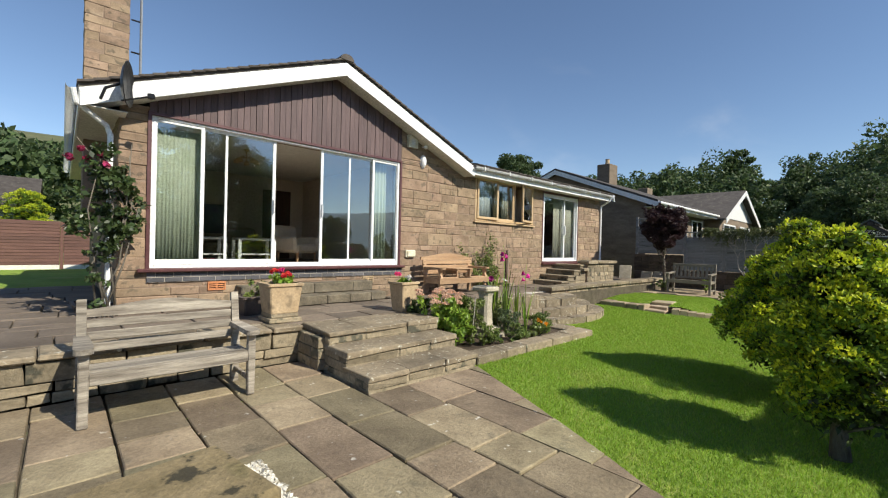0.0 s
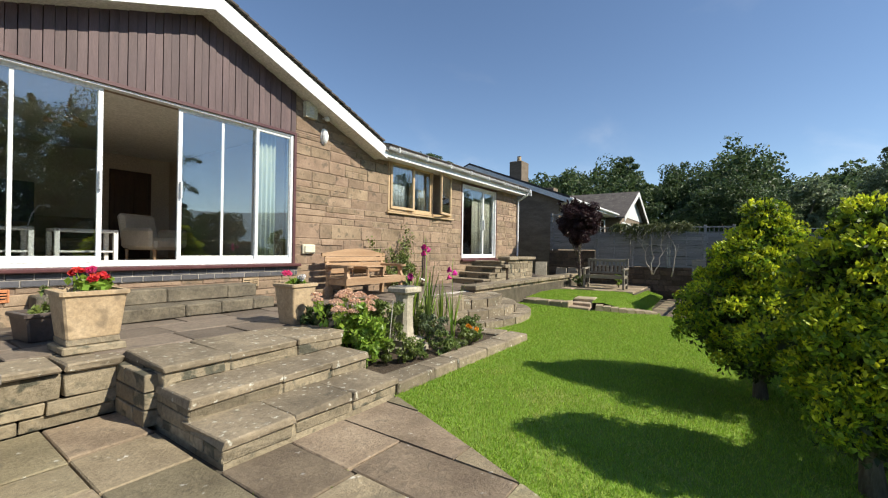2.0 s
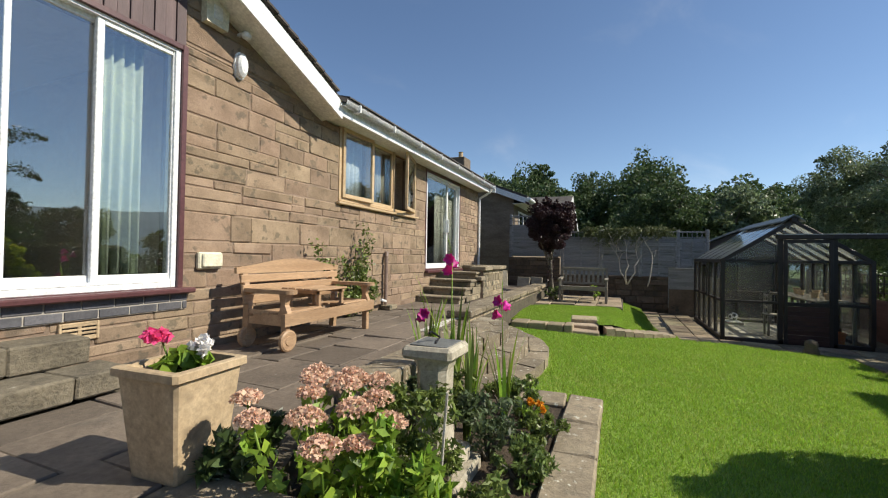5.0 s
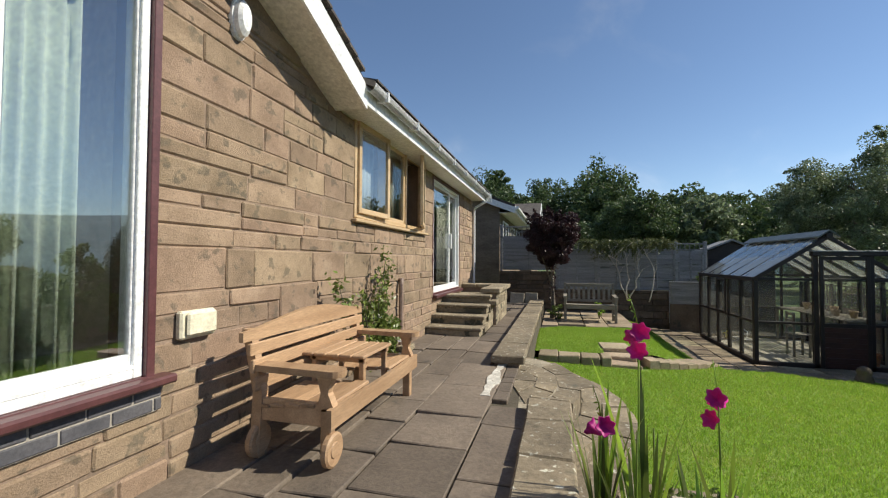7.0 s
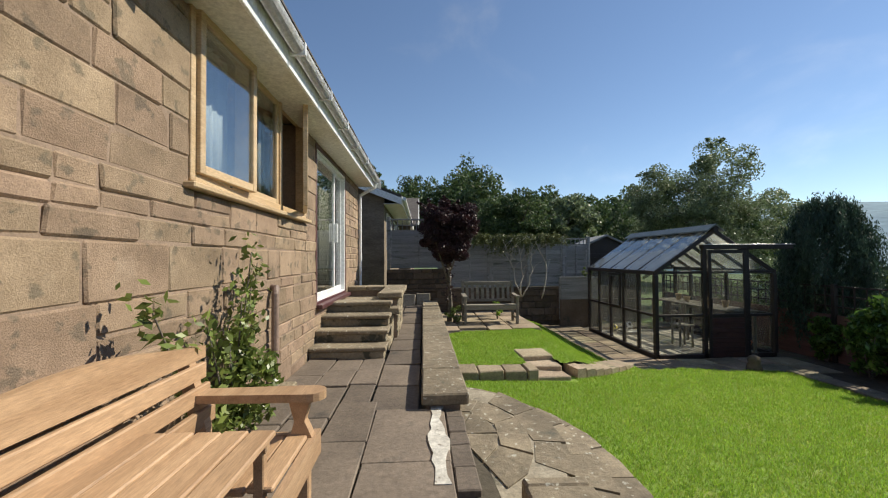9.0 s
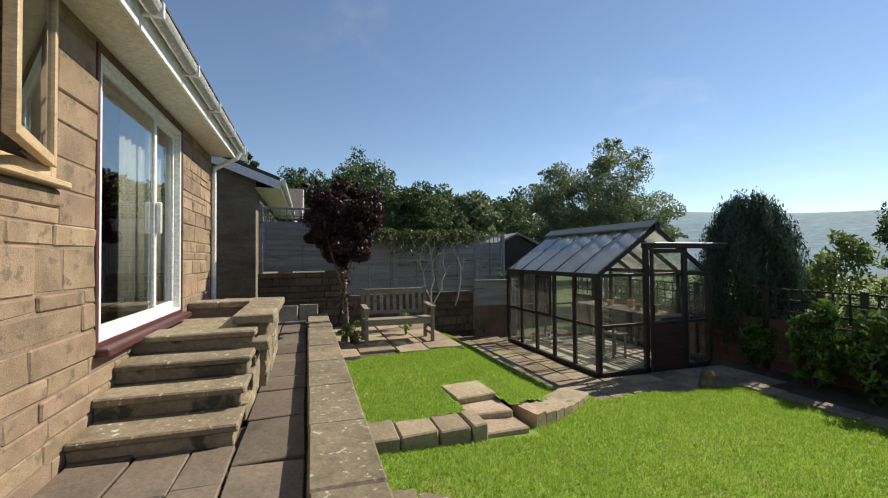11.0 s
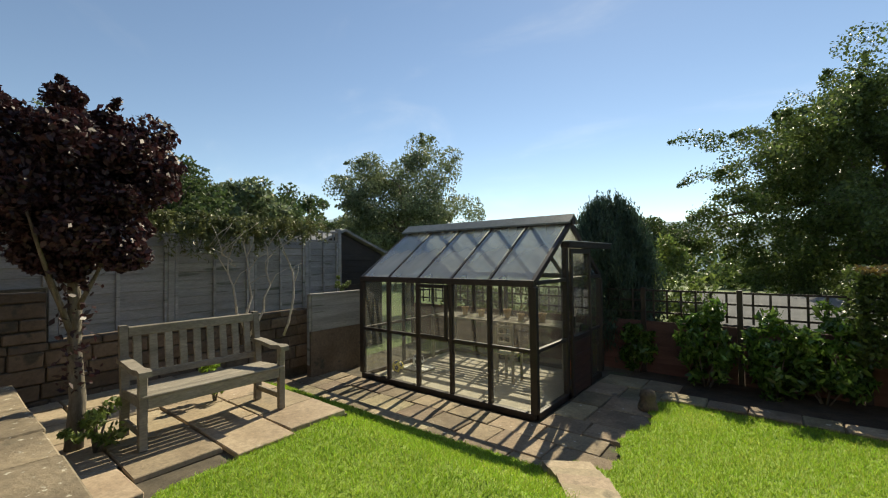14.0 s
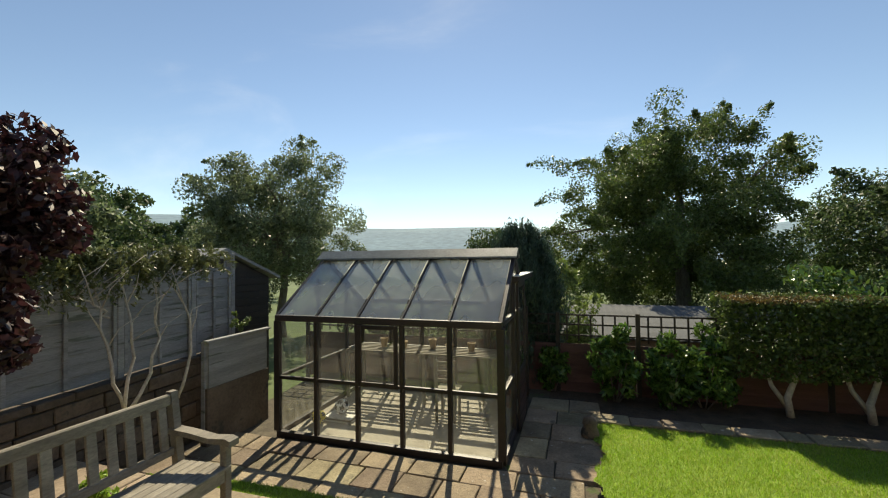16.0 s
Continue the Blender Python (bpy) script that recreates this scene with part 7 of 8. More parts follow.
for x, y, rx, rz, lm, lab in ((5.5, 4.3, 0.24, 0.26, L_GREY, "feathery grey-green plant in the bed"), (5.62, 4.62, 0.22, 0.3, L_CLIMB, "green leafy plant beside the sundial"), (5.32, 4.05, 0.2, 0.14, L_LIGHT, "low spreading plant at the bed edge"), (6.35, 4.25, 0.2, 0.16, L_LIGHT, "low spreading plant at the bed edge"), (4.95, 4.88, 0.24, 0.3, L_LIGHT, "green leafy plant behind the sundial"), (5.9, 4.02, 0.18, 0.1, L_CLIMB, "low spreading plant at the bed edge"), (5.35, 4.85, 0.22, 0.28, L_GREY, "feathery grey-green plant in the bed"), (4.6, 4.15, 0.2, 0.16, L_CLIMB, "low spreading plant at the bed edge")):
    bush("leafy_plant", lab, (x, y, 0.05), (rx, rx * 0.9, rz), 18, 1100, 0.026, lm, group="bed plants", aspect=0.35, up=0.4)
part("cane", Geo().tube([(0, 0, 0), (0.05, -0.03, 0.72)], 0.007, 6), PALEBARK, thing("plant_cane", "thin pale cane among the plants", "cane", (4.55, 4.28, 0.05)))


def gladiolus(loc, h, bloom, n_leaf, label, seed):
    q = random.Random(seed)
    t = thing("gladiolus", label, "flowers", loc, q.uniform(0, 360), "gladioli")
    for k in range(n_leaf):
        a = q.uniform(0, 6.28)
        ll = max(h, 0.95) * q.uniform(0.62, 0.95)
        lean = q.uniform(0.05, 0.28)
        g = Geo()
        w = 0.019
        vs = []
        for i in range(7):
            f = i / 6
            rr = 0.02 + lean * f ** 2 * ll
            ww = w * (1 - f ** 3) * (0.7 + 0.6 * f if f < 0.5 else 1)
            cx, cy = rr * math.cos(a), rr * math.sin(a)
            vs += [(cx - ww * math.sin(a), cy + ww * math.cos(a), ll * f), (cx + ww * math.sin(a), cy - ww * math.cos(a), ll * f)]
        g.add(vs, [(2 * i, 2 * i + 1, 2 * i + 3, 2 * i + 2) for i in range(6)])
        part("leaf_blade", g, L_FRESH if k % 2 else L_CLIMB, t)
    part("stem", trunk_geo([(0, 0, 0), (0.01, 0.02, h * 0.5), (0.0, 0.03, h)], 0.007, 0.004, 6), L_FRESH, t)
    for i in range(bloom):
        c = np.array([0.0, 0.03, h - 0.02 - i * 0.05])
        turn = q.uniform(-0.6, 0.6) + (0.0 if i % 2 else 2.4)
        face = Vector((math.cos(turn), math.sin(turn), 0.35)).normalized()
        e1 = face.orthogonal().normalized()
        e2 = face.cross(e1)
        rings = []
        for rad, along, lobe in ((0.006, 0.0, 0.0), (0.014, 0.022, 0.05), (0.027, 0.046, 0.10), (0.044, 0.066, 0.17), (0.039, 0.063, 0.17), (0.019, 0.042, 0.08), (0.004, 0.02, 0.0)):
            ring = []
            for k in range(24):
                a = 2 * math.pi * k / 24
                rr = rad * (1 + lobe * math.cos(6 * a + i)) * (1 + 0.15 * math.sin(a + i))
                ring.append(Vector(c) + face * (along + 0.25 * lobe * 0.04 * math.sin(6 * a + 1 + i)) + (e1 * math.cos(a) + e2 * math.sin(a)) * rr)
            rings.append(ring)
        g = Geo().tube_rings(rings)
        g.smooth = True
        part("bloom", g, F_MAG, t)
    if bloom:
        part("stem", trunk_geo([(0, 0.03, h), (0.015, 0.04, h + 0.09), (0.04, 0.05, h + 0.17)], 0.004, 0.002, 5), L_FRESH, t)
        leaf_cloud("bud", [(0.012 + 0.006 * i, 0.035 + 0.004 * i, h + 0.03 + 0.028 * i) for i in range(5)], 0.016, L_FRESH, t, 0.35, 1.5)
    return t


gladiolus((5.86, 4.70, 0.04), 1.36, 3, 8, "magenta gladiolus with sword leaves", 1)
gladiolus((5.95, 4.31, 0.04), 1.03, 3, 8, "magenta gladiolus with sword leaves", 2)
gladiolus((5.77, 4.90, 0.25), 0.72, 2, 12, "magenta gladiolus with sword leaves", 3)
gladiolus((5.66, 4.76, 0.04), 0.94, 0, 12, "green gladiolus leaves not in flower", 4)
gladiolus((6.1, 4.62, 0.04), 0.78, 0, 10, "green gladiolus leaves not in flower", 5)
gladiolus((5.62, 4.5, 0.04), 0.74, 0, 10, "green gladiolus leaves not in flower", 6)
mg = thing("marigold_plant", "orange marigolds at the bed edge", "flowers", (6.15, 4.12, 0.04))
pts, _ = puffs((0, 0, 0.10), (0.16, 0.12, 0.09), 8, 300, 0.4, 0.2)
leaf_cloud("leaves", pts, 0.018, L_FRESH, mg, 0.35)
for x, y, z in ((-0.08, 0, 0.24), (0.02, 0.04, 0.20), (0.10, -0.03, 0.17), (0.0, -0.07, 0.16)):
    pts, _ = puffs((x, y, z), (0.035, 0.035, 0.018), 5, 60, 0.5, 0.2)
    leaf_cloud("bloom", pts, 0.016, F_ORANGE, mg, 0.8)
    part("stem", trunk_geo([(x * 0.3, y * 0.3, 0), (x, y, z)], 0.004, 0.003, 5), L_FRESH, mg)


def geranium(loc, cols, label, spread=0.13, hgt=0.16):
    t = thing("geranium", label, "flowers", loc, 0, "potted geraniums")
    pts, _ = puffs((0, 0, hgt * 0.45), (spread, spread, hgt * 0.45), 10, 90, 0.4, 0.2)
    leaf_cloud("leaves", pts, 0.038, L_FRESH, t, 0.9)
    for i, c in enumerate(cols):
        a = 2.4 * i
        x, y, z = 0.09 * math.cos(a), 0.09 * math.sin(a), hgt + 0.05 * (i % 2)
        part("stem", trunk_geo([(x * 0.3, y * 0.3, -0.02), (x, y, z)], 0.005, 0.004, 5), L_FRESH, t)
        pts, _ = puffs((x, y, z), (0.045, 0.045, 0.03), 6, 90, 0.5, 0.2)
        leaf_cloud("bloom", pts, 0.020, c, t, 0.9)
    return t


geranium((2.15, 5.53, TZ + 0.49), (F_RED, F_RED, F_RED, F_PINK), "red geraniums in a clay planter", 0.16, 0.12)
geranium((4.02, 5.28, TZ + 0.41), (F_WHITE, F_PINK, F_WHITE), "pink and white geraniums in a clay planter", 0.10, 0.13)
bush("pot_plant", "low green plant in the dark pot", (2.05, 6.35, TZ + 0.2), (0.2, 0.2, 0.14), 10, 320, 0.035, L_CLIMB)

# ---- far woods and hills ----
P = []
q = random.Random(31)
for k in range(64):
    x, y = q.uniform(46, 74), q.uniform(-19, 30)
    hgt = q.uniform(8.5, 12.0) * (0.8 if y < -2 else 1.0) * (1 + (x - 46) / 90)
    rr = q.uniform(2.6, 4.4)
    pts, _ = puffs((x, y, hgt * 0.58), (rr, rr, hgt * 0.44), 60, 4200, 0.24, 0.4)
    P.append(pts)
leaf_cloud("far_wood", np.concatenate(P), 0.19, L_WOOD, None, kind="stuff", label="dark mixed woodland behind the houses", category="trees")
P = []
for k in range(26):
    x, y = q.uniform(30, 42), q.uniform(-22, 4)
    hgt = q.uniform(4.5, 7.0)
    rr = q.uniform(1.8, 2.8)
    pts, _ = puffs((x, y, hgt * 0.55), (rr, rr, hgt * 0.45), 50, 4000, 0.24, 0.4)
    P.append(pts)
leaf_cloud("near_wood", np.concatenate(P), 0.105, L_WOOD, None, kind="stuff", label="green trees along the lane behind the fence", category="trees")
P = []
for k in range(40):
    x, y = q.uniform(-30, 30), q.uniform(-60, -26)
    hgt = q.uniform(3.5, 6)
    rr = q.uniform(2, 3.4)
    pts, _ = puffs((x, y, -2.4 + hgt * 0.5), (rr, rr, hgt * 0.5), 20, 700, 0.3, 0.4)
    P.append(pts)
leaf_cloud("valley_trees", np.concatenate(P), 0.28, L_BIG, None, kind="stuff", label="dark trees down the valley", category="trees")
P = []
for k in range(30):
    x, y = q.uniform(-26, 3), q.uniform(46, 85)
    hgt = q.uniform(7, 12)
    rr = q.uniform(3, 5)
    pts, _ = puffs((x, y, 3 + hgt * 0.55), (rr, rr, hgt * 0.45), 24, 1000, 0.3, 0.4)
    P.append(pts)
leaf_cloud("hillside_trees", np.concatenate(P), 0.36, L_WOOD, None, kind="stuff", label="dark trees on the hillside", category="trees")
golden((-1.0, 22.6, 0.3), [(0.5, 0.6), (1.0, 0.7), (1.5, 0.65), (2.0, 0.55), (2.5, 0.4), (3.0, 0.2)], 110, "golden conifer beyond the red fence", 6, 0.2)
bush("small_shrub", "dark green shrub beyond the red fence", (-2.6, 22.8, 0.3), (1.5, 0.8, 1.35), 40, 3000, 0.07, L_ROSE)
bush("small_shrub", "dark green shrub beyond the red fence", (-4.8, 23.5, 0.3), (1.3, 0.8, 1.0), 40, 2500, 0.07, L_BIG)
# blue of distant haze is put into this hill colour
HAZE_MOOR = mat("moorland", (0.13, 0.21, 0.27), (0.18, 0.27, 0.32), 0.01, 1.0, 0, 0.08, 0)
HILL = mat("near_hillside", (0.07, 0.085, 0.035), (0.13, 0.13, 0.06), 0.03, 1.0, 0, 0.3, 0)


def ridge(name, a0, a1, r0, r1, z0, hf, material, label):
    g = Geo()
    n = 90
    for i in range(n + 1):
        a = radians(a0 + (a1 - a0) * i / n)
        hh = hf(a0 + (a1 - a0) * i / n)
        for k in range(5):
            f = k / 4
            rr = r0 + (r1 - r0) * f
            g.v.append((8 + rr * math.sin(a), 4 + rr * math.cos(a), z0 + (hh - z0) * math.sin(f * math.pi / 2)))
    for i in range(n):
        for k in range(4):
            b = i * 5 + k
            g.f.append((b, b + 5, b + 6, b + 1))
    g.smooth = True
    return g.ob(name, material, None, label, "structure", "hill")


ridge("backdrop_south", 95, 265, 500, 1300, -16, lambda a: 90 + 20 * math.sin(radians(a * 3.1 + 40)) + 9 * math.sin(radians(a * 9)), HAZE_MOOR, "moorland hills across the valley, blue haze put into their colour")
ridge("backdrop_north", -75, 60, 80, 330, -0.5, lambda a: 70 + 16 * math.sin(radians(a * 2.3 - 70)) if a < 20 else 20 + 50 * max(0, (60 - a) / 40), HILL, "green brown hillside behind the house")

# ---- inside the living room ----
BOUCLE = mat("cream_fabric", (0.55, 0.50, 0.42), (0.64, 0.59, 0.50), 6, 0.95, 0.4, 60, 0)
ac = thing("armchair", "cream upholstered armchair on turned legs", "armchair", (4.35, 10.2, 1.05), 25)
part("seat", bx((-0.36, -0.36, 0.22), (0.36, 0.32, 0.45), 0.06), BOUCLE, ac)
part("backrest", Geo().box((-0.38, 0, 0), (0.38, 0.16, 0.55), 0.06, Matrix.Translation((0, 0.24, 0.38)) @ Matrix.Rotation(radians(-12), 4, "X")), BOUCLE, ac)
for x in (-0.44, 0.34):
    part("arm_rest", bx((x, -0.34, 0.25), (x + 0.12, 0.32, 0.62), 0.05), BOUCLE, ac)
for x in (-0.32, 0.30):
    for y in (-0.32, 0.28):
        part("leg", Geo().lathe([(0.018, 0), (0.03, 0.12), (0.024, 0.16), (0.034, 0.23)], 10, (x, y, 0)), OAKBENCH, ac)
for i, (x0, x1) in enumerate(((1.70, 2.50), (2.72, 3.50))):
    tb = thing("side_table", "low white painted table with a shelf", "table", (0, 0, 1.05), 0, "white tables")
    part("top", bx((x0, 9.3, 0.50), (x1, 9.8, 0.55), 0.006), WHITE, tb)
    part("shelf", bx((x0 + 0.04, 9.32, 0.18), (x1 - 0.04, 9.78, 0.21), 0.005), WHITE, tb)
    for x in (x0, x1 - 0.06):
        for y in (9.3, 9.74):
            part("leg", bx((x, y, 0), (x + 0.06, y + 0.06, 0.50), 0.005), WHITE, tb)
tv = thing("television", "black flat television on the white table", "television", (2.05, 9.6, 1.60))
part("screen", bx((-0.5, 0, 0.08), (0.5, 0.04, 0.68), 0.01), LEAD, tv)
part("stand", bx((-0.18, -0.08, 0), (0.18, 0.12, 0.02), 0.006).box((-0.04, 0.0, 0.02), (0.04, 0.03, 0.1), 0.004), LEAD, tv)
sf2 = thing("sofa", "dark patterned sofa at the back of the room", "sofa", (3.1, 11.6, 1.05))
part("seat", bx((-0.8, -0.4, 0.1), (0.8, 0.35, 0.42), 0.06), CARPET, sf2)
part("backrest", bx((-0.8, 0.25, 0.40), (0.8, 0.5, 0.85), 0.06), CARPET, sf2)
for x in (-0.95, 0.78):
    part("arm_rest", bx((x, -0.4, 0.1), (x + 0.17, 0.5, 0.6), 0.05), CARPET, sf2)
dr = thing("interior_door", "dark brown panelled door in the back wall", "door", (4.65, 12.39, 1.05))
DOORWOOD = mat("dark_door_wood", (0.05, 0.028, 0.018), (0.09, 0.05, 0.03), 3, 0.4, 0.1, 30, 0, stretch=(4, 4, 0.5))
part("leaf", bx((-0.40, -0.04, 0), (0.40, 0.0, 2.0), 0.006), DOORWOOD, dr)
for z0, z1 in ((0.15, 0.9), (1.0, 1.85)):
    for x0 in (-0.32, 0.04):
        part("panel", bx((x0, -0.055, z0), (x0 + 0.28, -0.04, z1), 0.012), DOORWOOD, dr)
lamp = thing("ceiling_light", "brass ceiling light with glass shades in a ring", "lamp", (2.75, 9.0, 3.40))
part("stem", Geo().tube([(0, 0, 0), (0, 0, -0.2)], 0.012, 8), OAKBENCH, lamp)
part("rose", Geo().lathe([(0.06, 0), (0.05, -0.03), (0.012, -0.05)][::-1], 14), OAKBENCH, lamp)
SHADE = mat("amber_glass", (0.75, 0.55, 0.35), (0.85, 0.65, 0.45), 5, 0.2, 0, 20, 0, trans=0.5)
for k in range(5):
    a = 2 * math.pi * k / 5
    c, s = math.cos(a), math.sin(a)
    part("arm", Geo().tube([(0, 0, -0.18), (0.12 * c, 0.12 * s, -0.16), (0.2 * c, 0.2 * s, -0.2)], 0.008, 6), OAKBENCH, lamp)
    part("shade", Geo().lathe([(0.02, 0), (0.05, -0.03), (0.055, -0.08), (0.045, -0.085)][::-1], 12, (0.2 * c, 0.2 * s, -0.2)), SHADE, lamp)
dl = thing("desk_lamp", "thin curved metal desk lamp", "lamp", (2.45, 9.45, 1.60))
part("stem", Geo().tube([(0, 0, 0), (0.05, 0, 0.2), (0.12, 0, 0.32), (0.2, 0, 0.34)], 0.008, 6), WHITE, dl)
part("base", Geo().lathe([(0.07, 0), (0.06, 0.015), (0.01, 0.02)], 14), WHITE, dl)
part("head", Geo().lathe([(0.015, 0), (0.04, -0.05)][::-1], 10, (0.22, 0, 0.35)), WHITE, dl)

# ---- pieces of walls and paving ----
ashlar(house_wall, 0.55, 14.42, 0.40, 3.42, FY, STONE, (WIN, KIT, DOOR), lambda x: gable(x) if x > 5.3 or x < 1 else 9, (1.06, 2.155, 3.30, 3.38), 101)
ashlar(house_wall, 5.40, 7.5, 3.42, 4.1, FY, STONE, top=gable, seed=103)
courses(house_wall, FY, 9.3, 0.40, 3.2, 0.56, STONE, hs=(0.145, 0.19, 0.235), lens=(0.30, 0.8), seed=104, gap=0.008, axis="y")
bb = thing("brick_band", "two courses of blue-grey engineering brick under the sill", "brickwork", kind="structure")
part("mortar_bed", bx((0.90, FY - 0.026, 0.885), (5.46, FY - 0.014, 1.036), 0), PALEMORTAR, bb)
for row in range(2):
    x = 0.90 - 0.115 * row
    while x < 5.45:
        xa, xb = max(x, 0.90), min(x + 0.215, 5.46)
        if xb - xa > 0.04:
            part("brick", bx((xa, FY - 0.034, 0.89 + row * 0.075), (xb, FY - 0.015, 0.955 + row * 0.075), 0.004, None, 0.001), BLUEBRICK, bb)
        x += 0.226

patio = thing("patio", "weathered sandstone patio flags with mossy joints and lichen", "patio", kind="structure")


def on_patio(x, y):
    return y < 5.08 and x < edge_x(y) - 0.06 and not (x > 2.24 and y > 3.54)


def cut_line(pts, a, b):
    """Part of a polygon on the west side of the line from a (south) to b (north)."""
    def side_of(p):
        return (b[0] - a[0]) * (p[1] - a[1]) - (b[1] - a[1]) * (p[0] - a[0])
    out = []
    for p, q in zip(pts, pts[1:] + pts[:1]):
        sp_, sq_ = side_of(p), side_of(q)
        if sp_ > 0:
            out.append(p)
        if (sp_ > 0) != (sq_ > 0):
            f = sp_ / (sp_ - sq_)
            out.append((p[0] + (q[0] - p[0]) * f, p[1] + (q[1] - p[1]) * f))
    return out


def patio_flags(seed):
    """Flags laid in north-south columns of one width and mixed lengths, the last ones cut along the lawn."""
    q = random.Random(seed)
    far = Geo()
    g2 = 0.007
    for col in range(-9, 8):
        xa, xb = 0.31 + 0.49 * col, 0.31 + 0.49 * (col + 1)
        south, north = -3.0, 5.12 if xa < 2.2 else 3.55
        y = south - q.uniform(0, 0.4)
        while y < north - 0.02:
            d = q.choice((0.44, 0.46, 0.6, 0.62, 0.78, 0.92))
            if north - (y + d) < 0.3:
                d = north - y
            dz = q.uniform(-0.006, 0.006)
            rect = [(xa + g2, y + g2), (xb - g2, y + g2), (xb - g2, y + d - g2), (xa + g2, y + d - g2)]
            poly = cut_line(rect, (edge_x(y) - 0.015, y), (edge_x(y + d) - 0.015, y + d))
            if len(poly) > 2 and max(p[0] for p in poly) - min(p[0] for p in poly) > 0.05:
                near = xa > -1.7 and y > 0.0
                if len(poly) == 4 and poly[0] == rect[0] and poly[2] == rect[2]:
                    geo = bx((*rect[0], dz - 0.055), (*rect[2], dz), 0.008, None, 0.007) if near else far.box((*rect[0], dz - 0.055), (*rect[2], dz), 0.008, None, 0.007)
                else:
                    geo = Geo().prism(poly, dz - 0.055, dz) if near else far.prism(poly, dz - 0.055, dz)
                if near:
                    part("flagstone", geo, FLAG, patio)
            y += d
    part("far_flagstones", far, FLAG, patio, "", "stuff")


patio_flags(11)
ms = thing("millstone_table", "lichen-covered flat stone at the patio edge", "stone", (0.26, 2.56, 0.0), 10)
part("slab", bx((-0.75, -0.4, 0), (0.60, 0.34, 0.16), 0.03, None, 0.02), MOSSY, ms)
gr = np.stack([nrng.uniform(0.90, 1.02, 700), nrng.uniform(2.3, 2.9, 700), nrng.uniform(0.004, 0.02, 700)], 1)
leaf_cloud("gravel_strip", gr, 0.016, mat("white_gravel", (0.60, 0.57, 0.50), (0.75, 0.72, 0.66), 8, 0.9, 0.1, 30, 0.2), None, 0.8, kind="stuff", label="pale gravel strip between the flags", category="gravel")

terrace = thing("terrace", "dark weathered stone flags of the raised terrace", "terrace", kind="structure")
flags(terrace, (2.32, 8.6, 5.22, 6.6), TZ, TERRACE, ((0.45, 0.9), (0.42, 0.6)), seed=13, gap=0.012, clip=lambda x, y: x > 2.35 and not (4.3 < x < 7.4 and y < 5.38) and not (x > 7.35 and y < 5.66))
flags(terrace, (5.0, 10.5, 6.6, 7.29), TZ, TERRACE, ((0.45, 0.85), (0.33, 0.36)), seed=14, clip=lambda x, y: x > 5.1)
flags(terrace, (8.6, 16.3, 5.89, 6.33), TZ, TERRACE, ((0.35, 0.8), (0.21, 0.23)), seed=15, clip=lambda x, y: x < 16.1)
flags(terrace, (13.5, 16.3, 6.33, 9.4), TZ, TERRACE, ((0.45, 0.8), (0.42, 0.6)), seed=16, clip=lambda x, y: x > 13.6)
flags(terrace, (8.6, 10.4, 6.33, 6.6), TZ, TERRACE, ((0.45, 0.8), (0.27, 0.28)), seed=17)
flags(terrace, (-4.0, 2.32, 5.5, 6.75), TZ, TERRACE, ((0.5, 0.9), (0.42, 0.6)), seed=18)
flags(terrace, (-4.0, 0.5, 6.75, 12.0), TZ, TERRACE, ((0.5, 0.9), (0.5, 0.7)), seed=19)
flags(terrace, (0.5, 2.3, 6.75, 7.29), TZ, TERRACE, ((0.4, 0.7), (0.26, 0.28)), seed=20)

bpat = thing("bench_patio", "sunlit sandstone flags under the grey bench", "patio", kind="structure")
flags(bpat, (13.3, 16.5, 3.36, 5.48), 0.222, SANDFLAG, ((0.55, 0.9), (0.5, 0.62)), seed=23, clip=lambda x, y: x > 13.85 - 0.12 * (y - 3.2) + 0.22)
gpath = thing("greenhouse_path", "dark stone path round the greenhouse", "path", kind="structure")
flags(gpath, (11.7, 16.6, 1.58, 2.35), -0.185, FLAG, ((0.35, 0.7), (0.3, 0.4)), seed=24, clip=lambda x, y: x > 11.8)
flags(gpath, (12.2, 16.6, 2.35, 2.8), -0.175, FLAG, ((0.35, 0.7), (0.2, 0.24)), seed=25, clip=lambda x, y: y < 2.62 + (x - 12) * 0.33)
flags(gpath, (11.6, 12.68, -1.0, 1.58), -0.185, FLAG, ((0.4, 0.7), (0.4, 0.6)), seed=26)
kerb = thing("lawn_kerb", "narrow brick and stone kerb along the lawn", "kerb", kind="structure")
x = 4.0
r = random.Random(77)
while x < 11.5:
    w = r.uniform(0.3, 0.55)
    part("kerb_stone", bx((x, -0.40, -0.32), (x + w - 0.012, -0.10, -0.155), 0.012, None, 0.008), FLAG, kerb)
    x += w
bdsoil = Geo().prism([(3.5, -2.4), (12.4, -2.4), (12.4, -0.95), (11.6, -0.5), (11.5, -0.41), (3.5, -0.41)], -0.4, -0.20).ob("border_soil", SOIL, None, "dark shaded soil under the hedge", "structure", "soil")

# edging between the two lawns
le = thing("lawn_edging", "flat stone edging and stepping slabs between the lawns", "edging", kind="structure")
y = 5.44
while y > 4.35:
    d = r.uniform(0.3, 0.5)
    part("edging_stone", bx((10.88, max(y - d, 4.25), -0.15), (11.28, y - 0.012, 0.15), 0.014, None, 0.012), SANDFLAG, le)
    y -= d
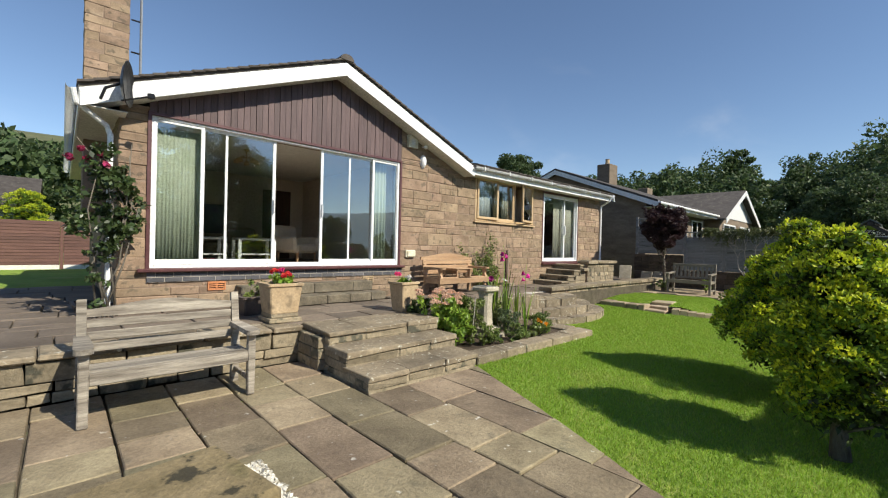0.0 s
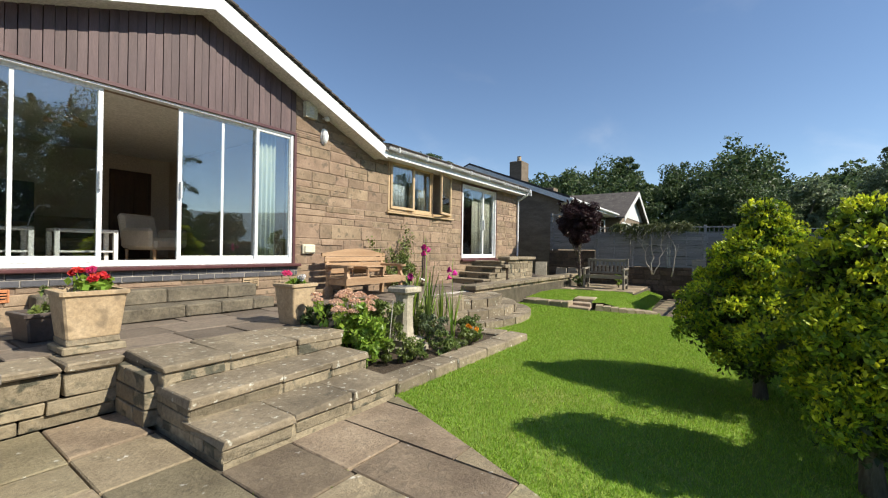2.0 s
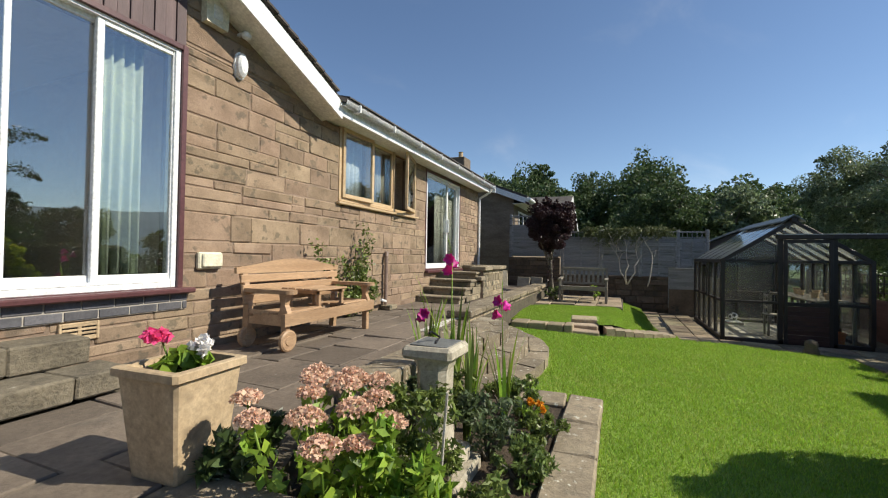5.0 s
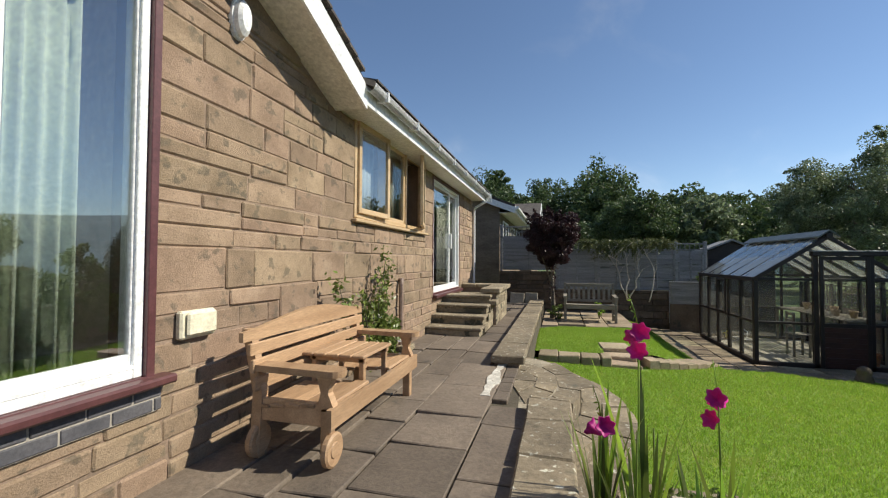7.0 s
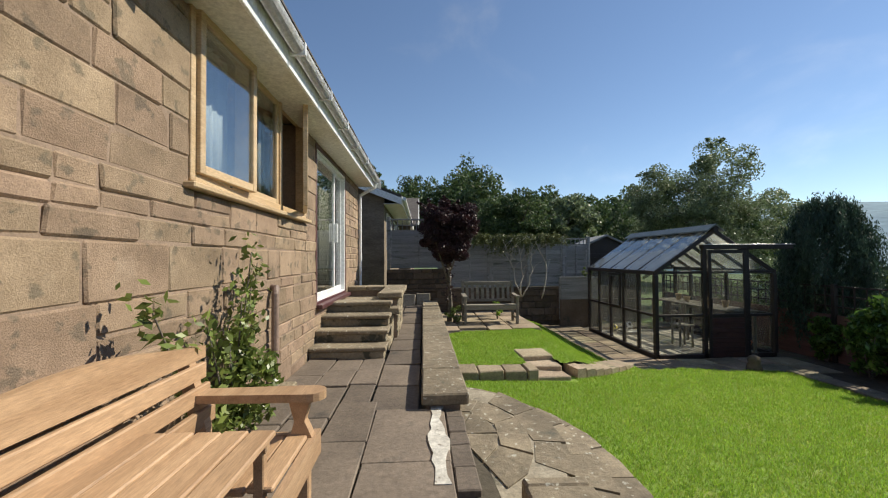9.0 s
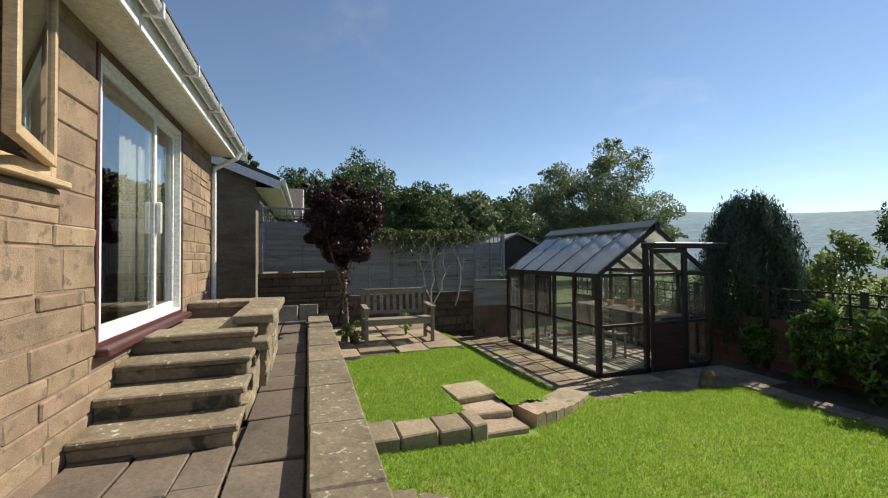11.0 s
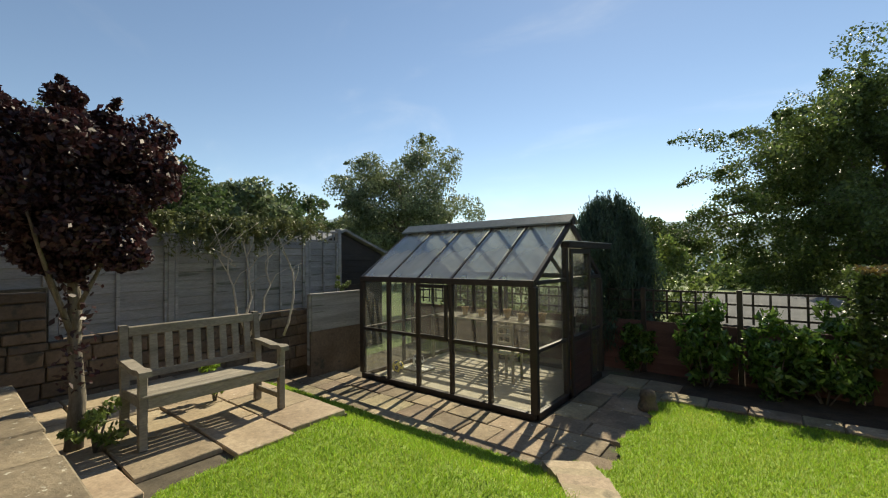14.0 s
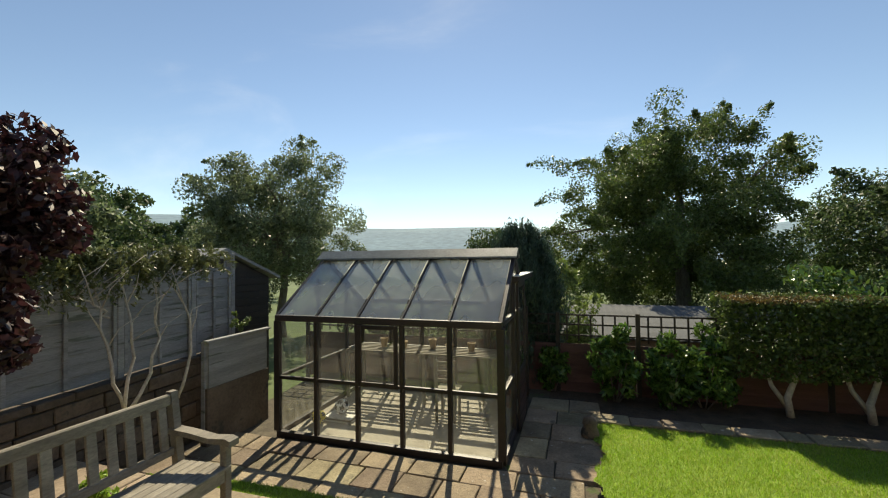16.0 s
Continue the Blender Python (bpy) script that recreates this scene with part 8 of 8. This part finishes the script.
for (x, y, z, w, d, a) in ((11.80, 4.10, 0.196, 0.46, 0.50, 5), (11.46, 4.07, 0.115, 0.46, 0.52, -4), (11.12, 4.05, 0.045, 0.42, 0.52, 3)):
    part("stepping_slab", Geo().box((-w / 2, -d / 2, z - 0.2), (w / 2, d / 2, z), 0.014, Matrix.Translation((x, y, 0)) @ Matrix.Rotation(radians(a), 4, "Z"), 0.012), SANDFLAG, le)
arc_in = [(11.42, 3.74), (11.56, 3.42), (11.72, 3.12), (11.90, 2.86), (12.12, 2.66)]
arc_out = [(11.02, 3.66), (11.14, 3.34), (11.32, 3.02), (11.55, 2.68), (11.78, 2.44)]
for i in range(4):
    for h0, h1 in ((0.0, 0.48), (0.5, 0.98)):
        def mixp(p, q, f):
            return (p[0] + (q[0] - p[0]) * f, p[1] + (q[1] - p[1]) * f)
        pts = [mixp(arc_in[i], arc_in[i + 1], h0 + 0.02), mixp(arc_in[i], arc_in[i + 1], h1), mixp(arc_out[i], arc_out[i + 1], h1), mixp(arc_out[i], arc_out[i + 1], h0 + 0.02)]
        part("edging_stone", Geo().prism(pts, -0.3, 0.11 - 0.04 * (i + h0) + r.uniform(-0.01, 0.01)), SANDFLAG, le)


# ---- grass blades ----
def blades(name, n, box, inside, zf, label, hgt=0.03):
    q = np.random.default_rng(5)
    x = q.uniform(box[0], box[1], n)
    y = q.uniform(box[2], box[3], n)
    keep = np.array([inside(a, b) for a, b in zip(x, y)])
    x, y = x[keep], y[keep]
    z = np.array([zf(a, b) for a, b in zip(x, y)])
    n = len(x)
    a = q.uniform(0, 2 * np.pi, n)
    h = hgt * q.uniform(0.5, 1.4, n)
    lean = q.normal(0, 0.45, (n, 2)) * h[:, None]
    w = 0.004
    base = np.stack([x, y, z - 0.003], 1)
    side = np.stack([np.cos(a) * w, np.sin(a) * w, np.zeros(n)], 1)
    tip = base + np.stack([lean[:, 0], lean[:, 1], h], 1)
    v = np.stack([base - side, base + side, tip], 1).reshape(-1, 3)
    me = bpy.data.meshes.new(name)
    me.vertices.add(3 * n)
    me.vertices.foreach_set("co", v.ravel())
    me.loops.add(3 * n)
    me.loops.foreach_set("vertex_index", np.arange(3 * n, dtype=np.int32))
    me.polygons.add(n)
    me.polygons.foreach_set("loop_start", np.arange(0, 3 * n, 3, dtype=np.int32))
    me.update(calc_edges=True)
    me.materials.append(BLADE)
    return tagged(new(name, me), label, "grass", "", "stuff")


blades("grass", 420000, (1.6, 12.1, -0.2, 5.6), lambda x, y: on_lawn(x, y) and ((x - CX) / 2.02) ** 2 + ((y - CY) / 1.31) ** 2 > 1 and not (x > 10.86 and y > 3.7), lawn_z, "short sunlit lawn grass")
blades("upper_grass", 120000, (10.7, 16.1, 2.5, 5.6), lambda x, y: in_poly(x, y, UPPER) and not (11.54 < x < 12.06 and 3.82 < y < 4.38), upper_z, "short grass on the raised lawn")

# moss and weeds in the joints
q = np.random.default_rng(8)
n = 5000
x, y = q.uniform(-2, 3.4, n), q.uniform(0.4, 5.05, n)
keep = np.array([on_patio(a, b) for a, b in zip(x, y)])
fine = np.sin(x * 2.1 + 3) * np.sin(y * 2.7) > 0.55
leaf_cloud("joint_moss", np.stack([x, y, np.full(n, -0.012)], 1)[keep & fine], 0.012, L_CLIMB, None, 0.6, 0.4, kind="stuff", label="moss and small weeds in the patio joints", category="moss")
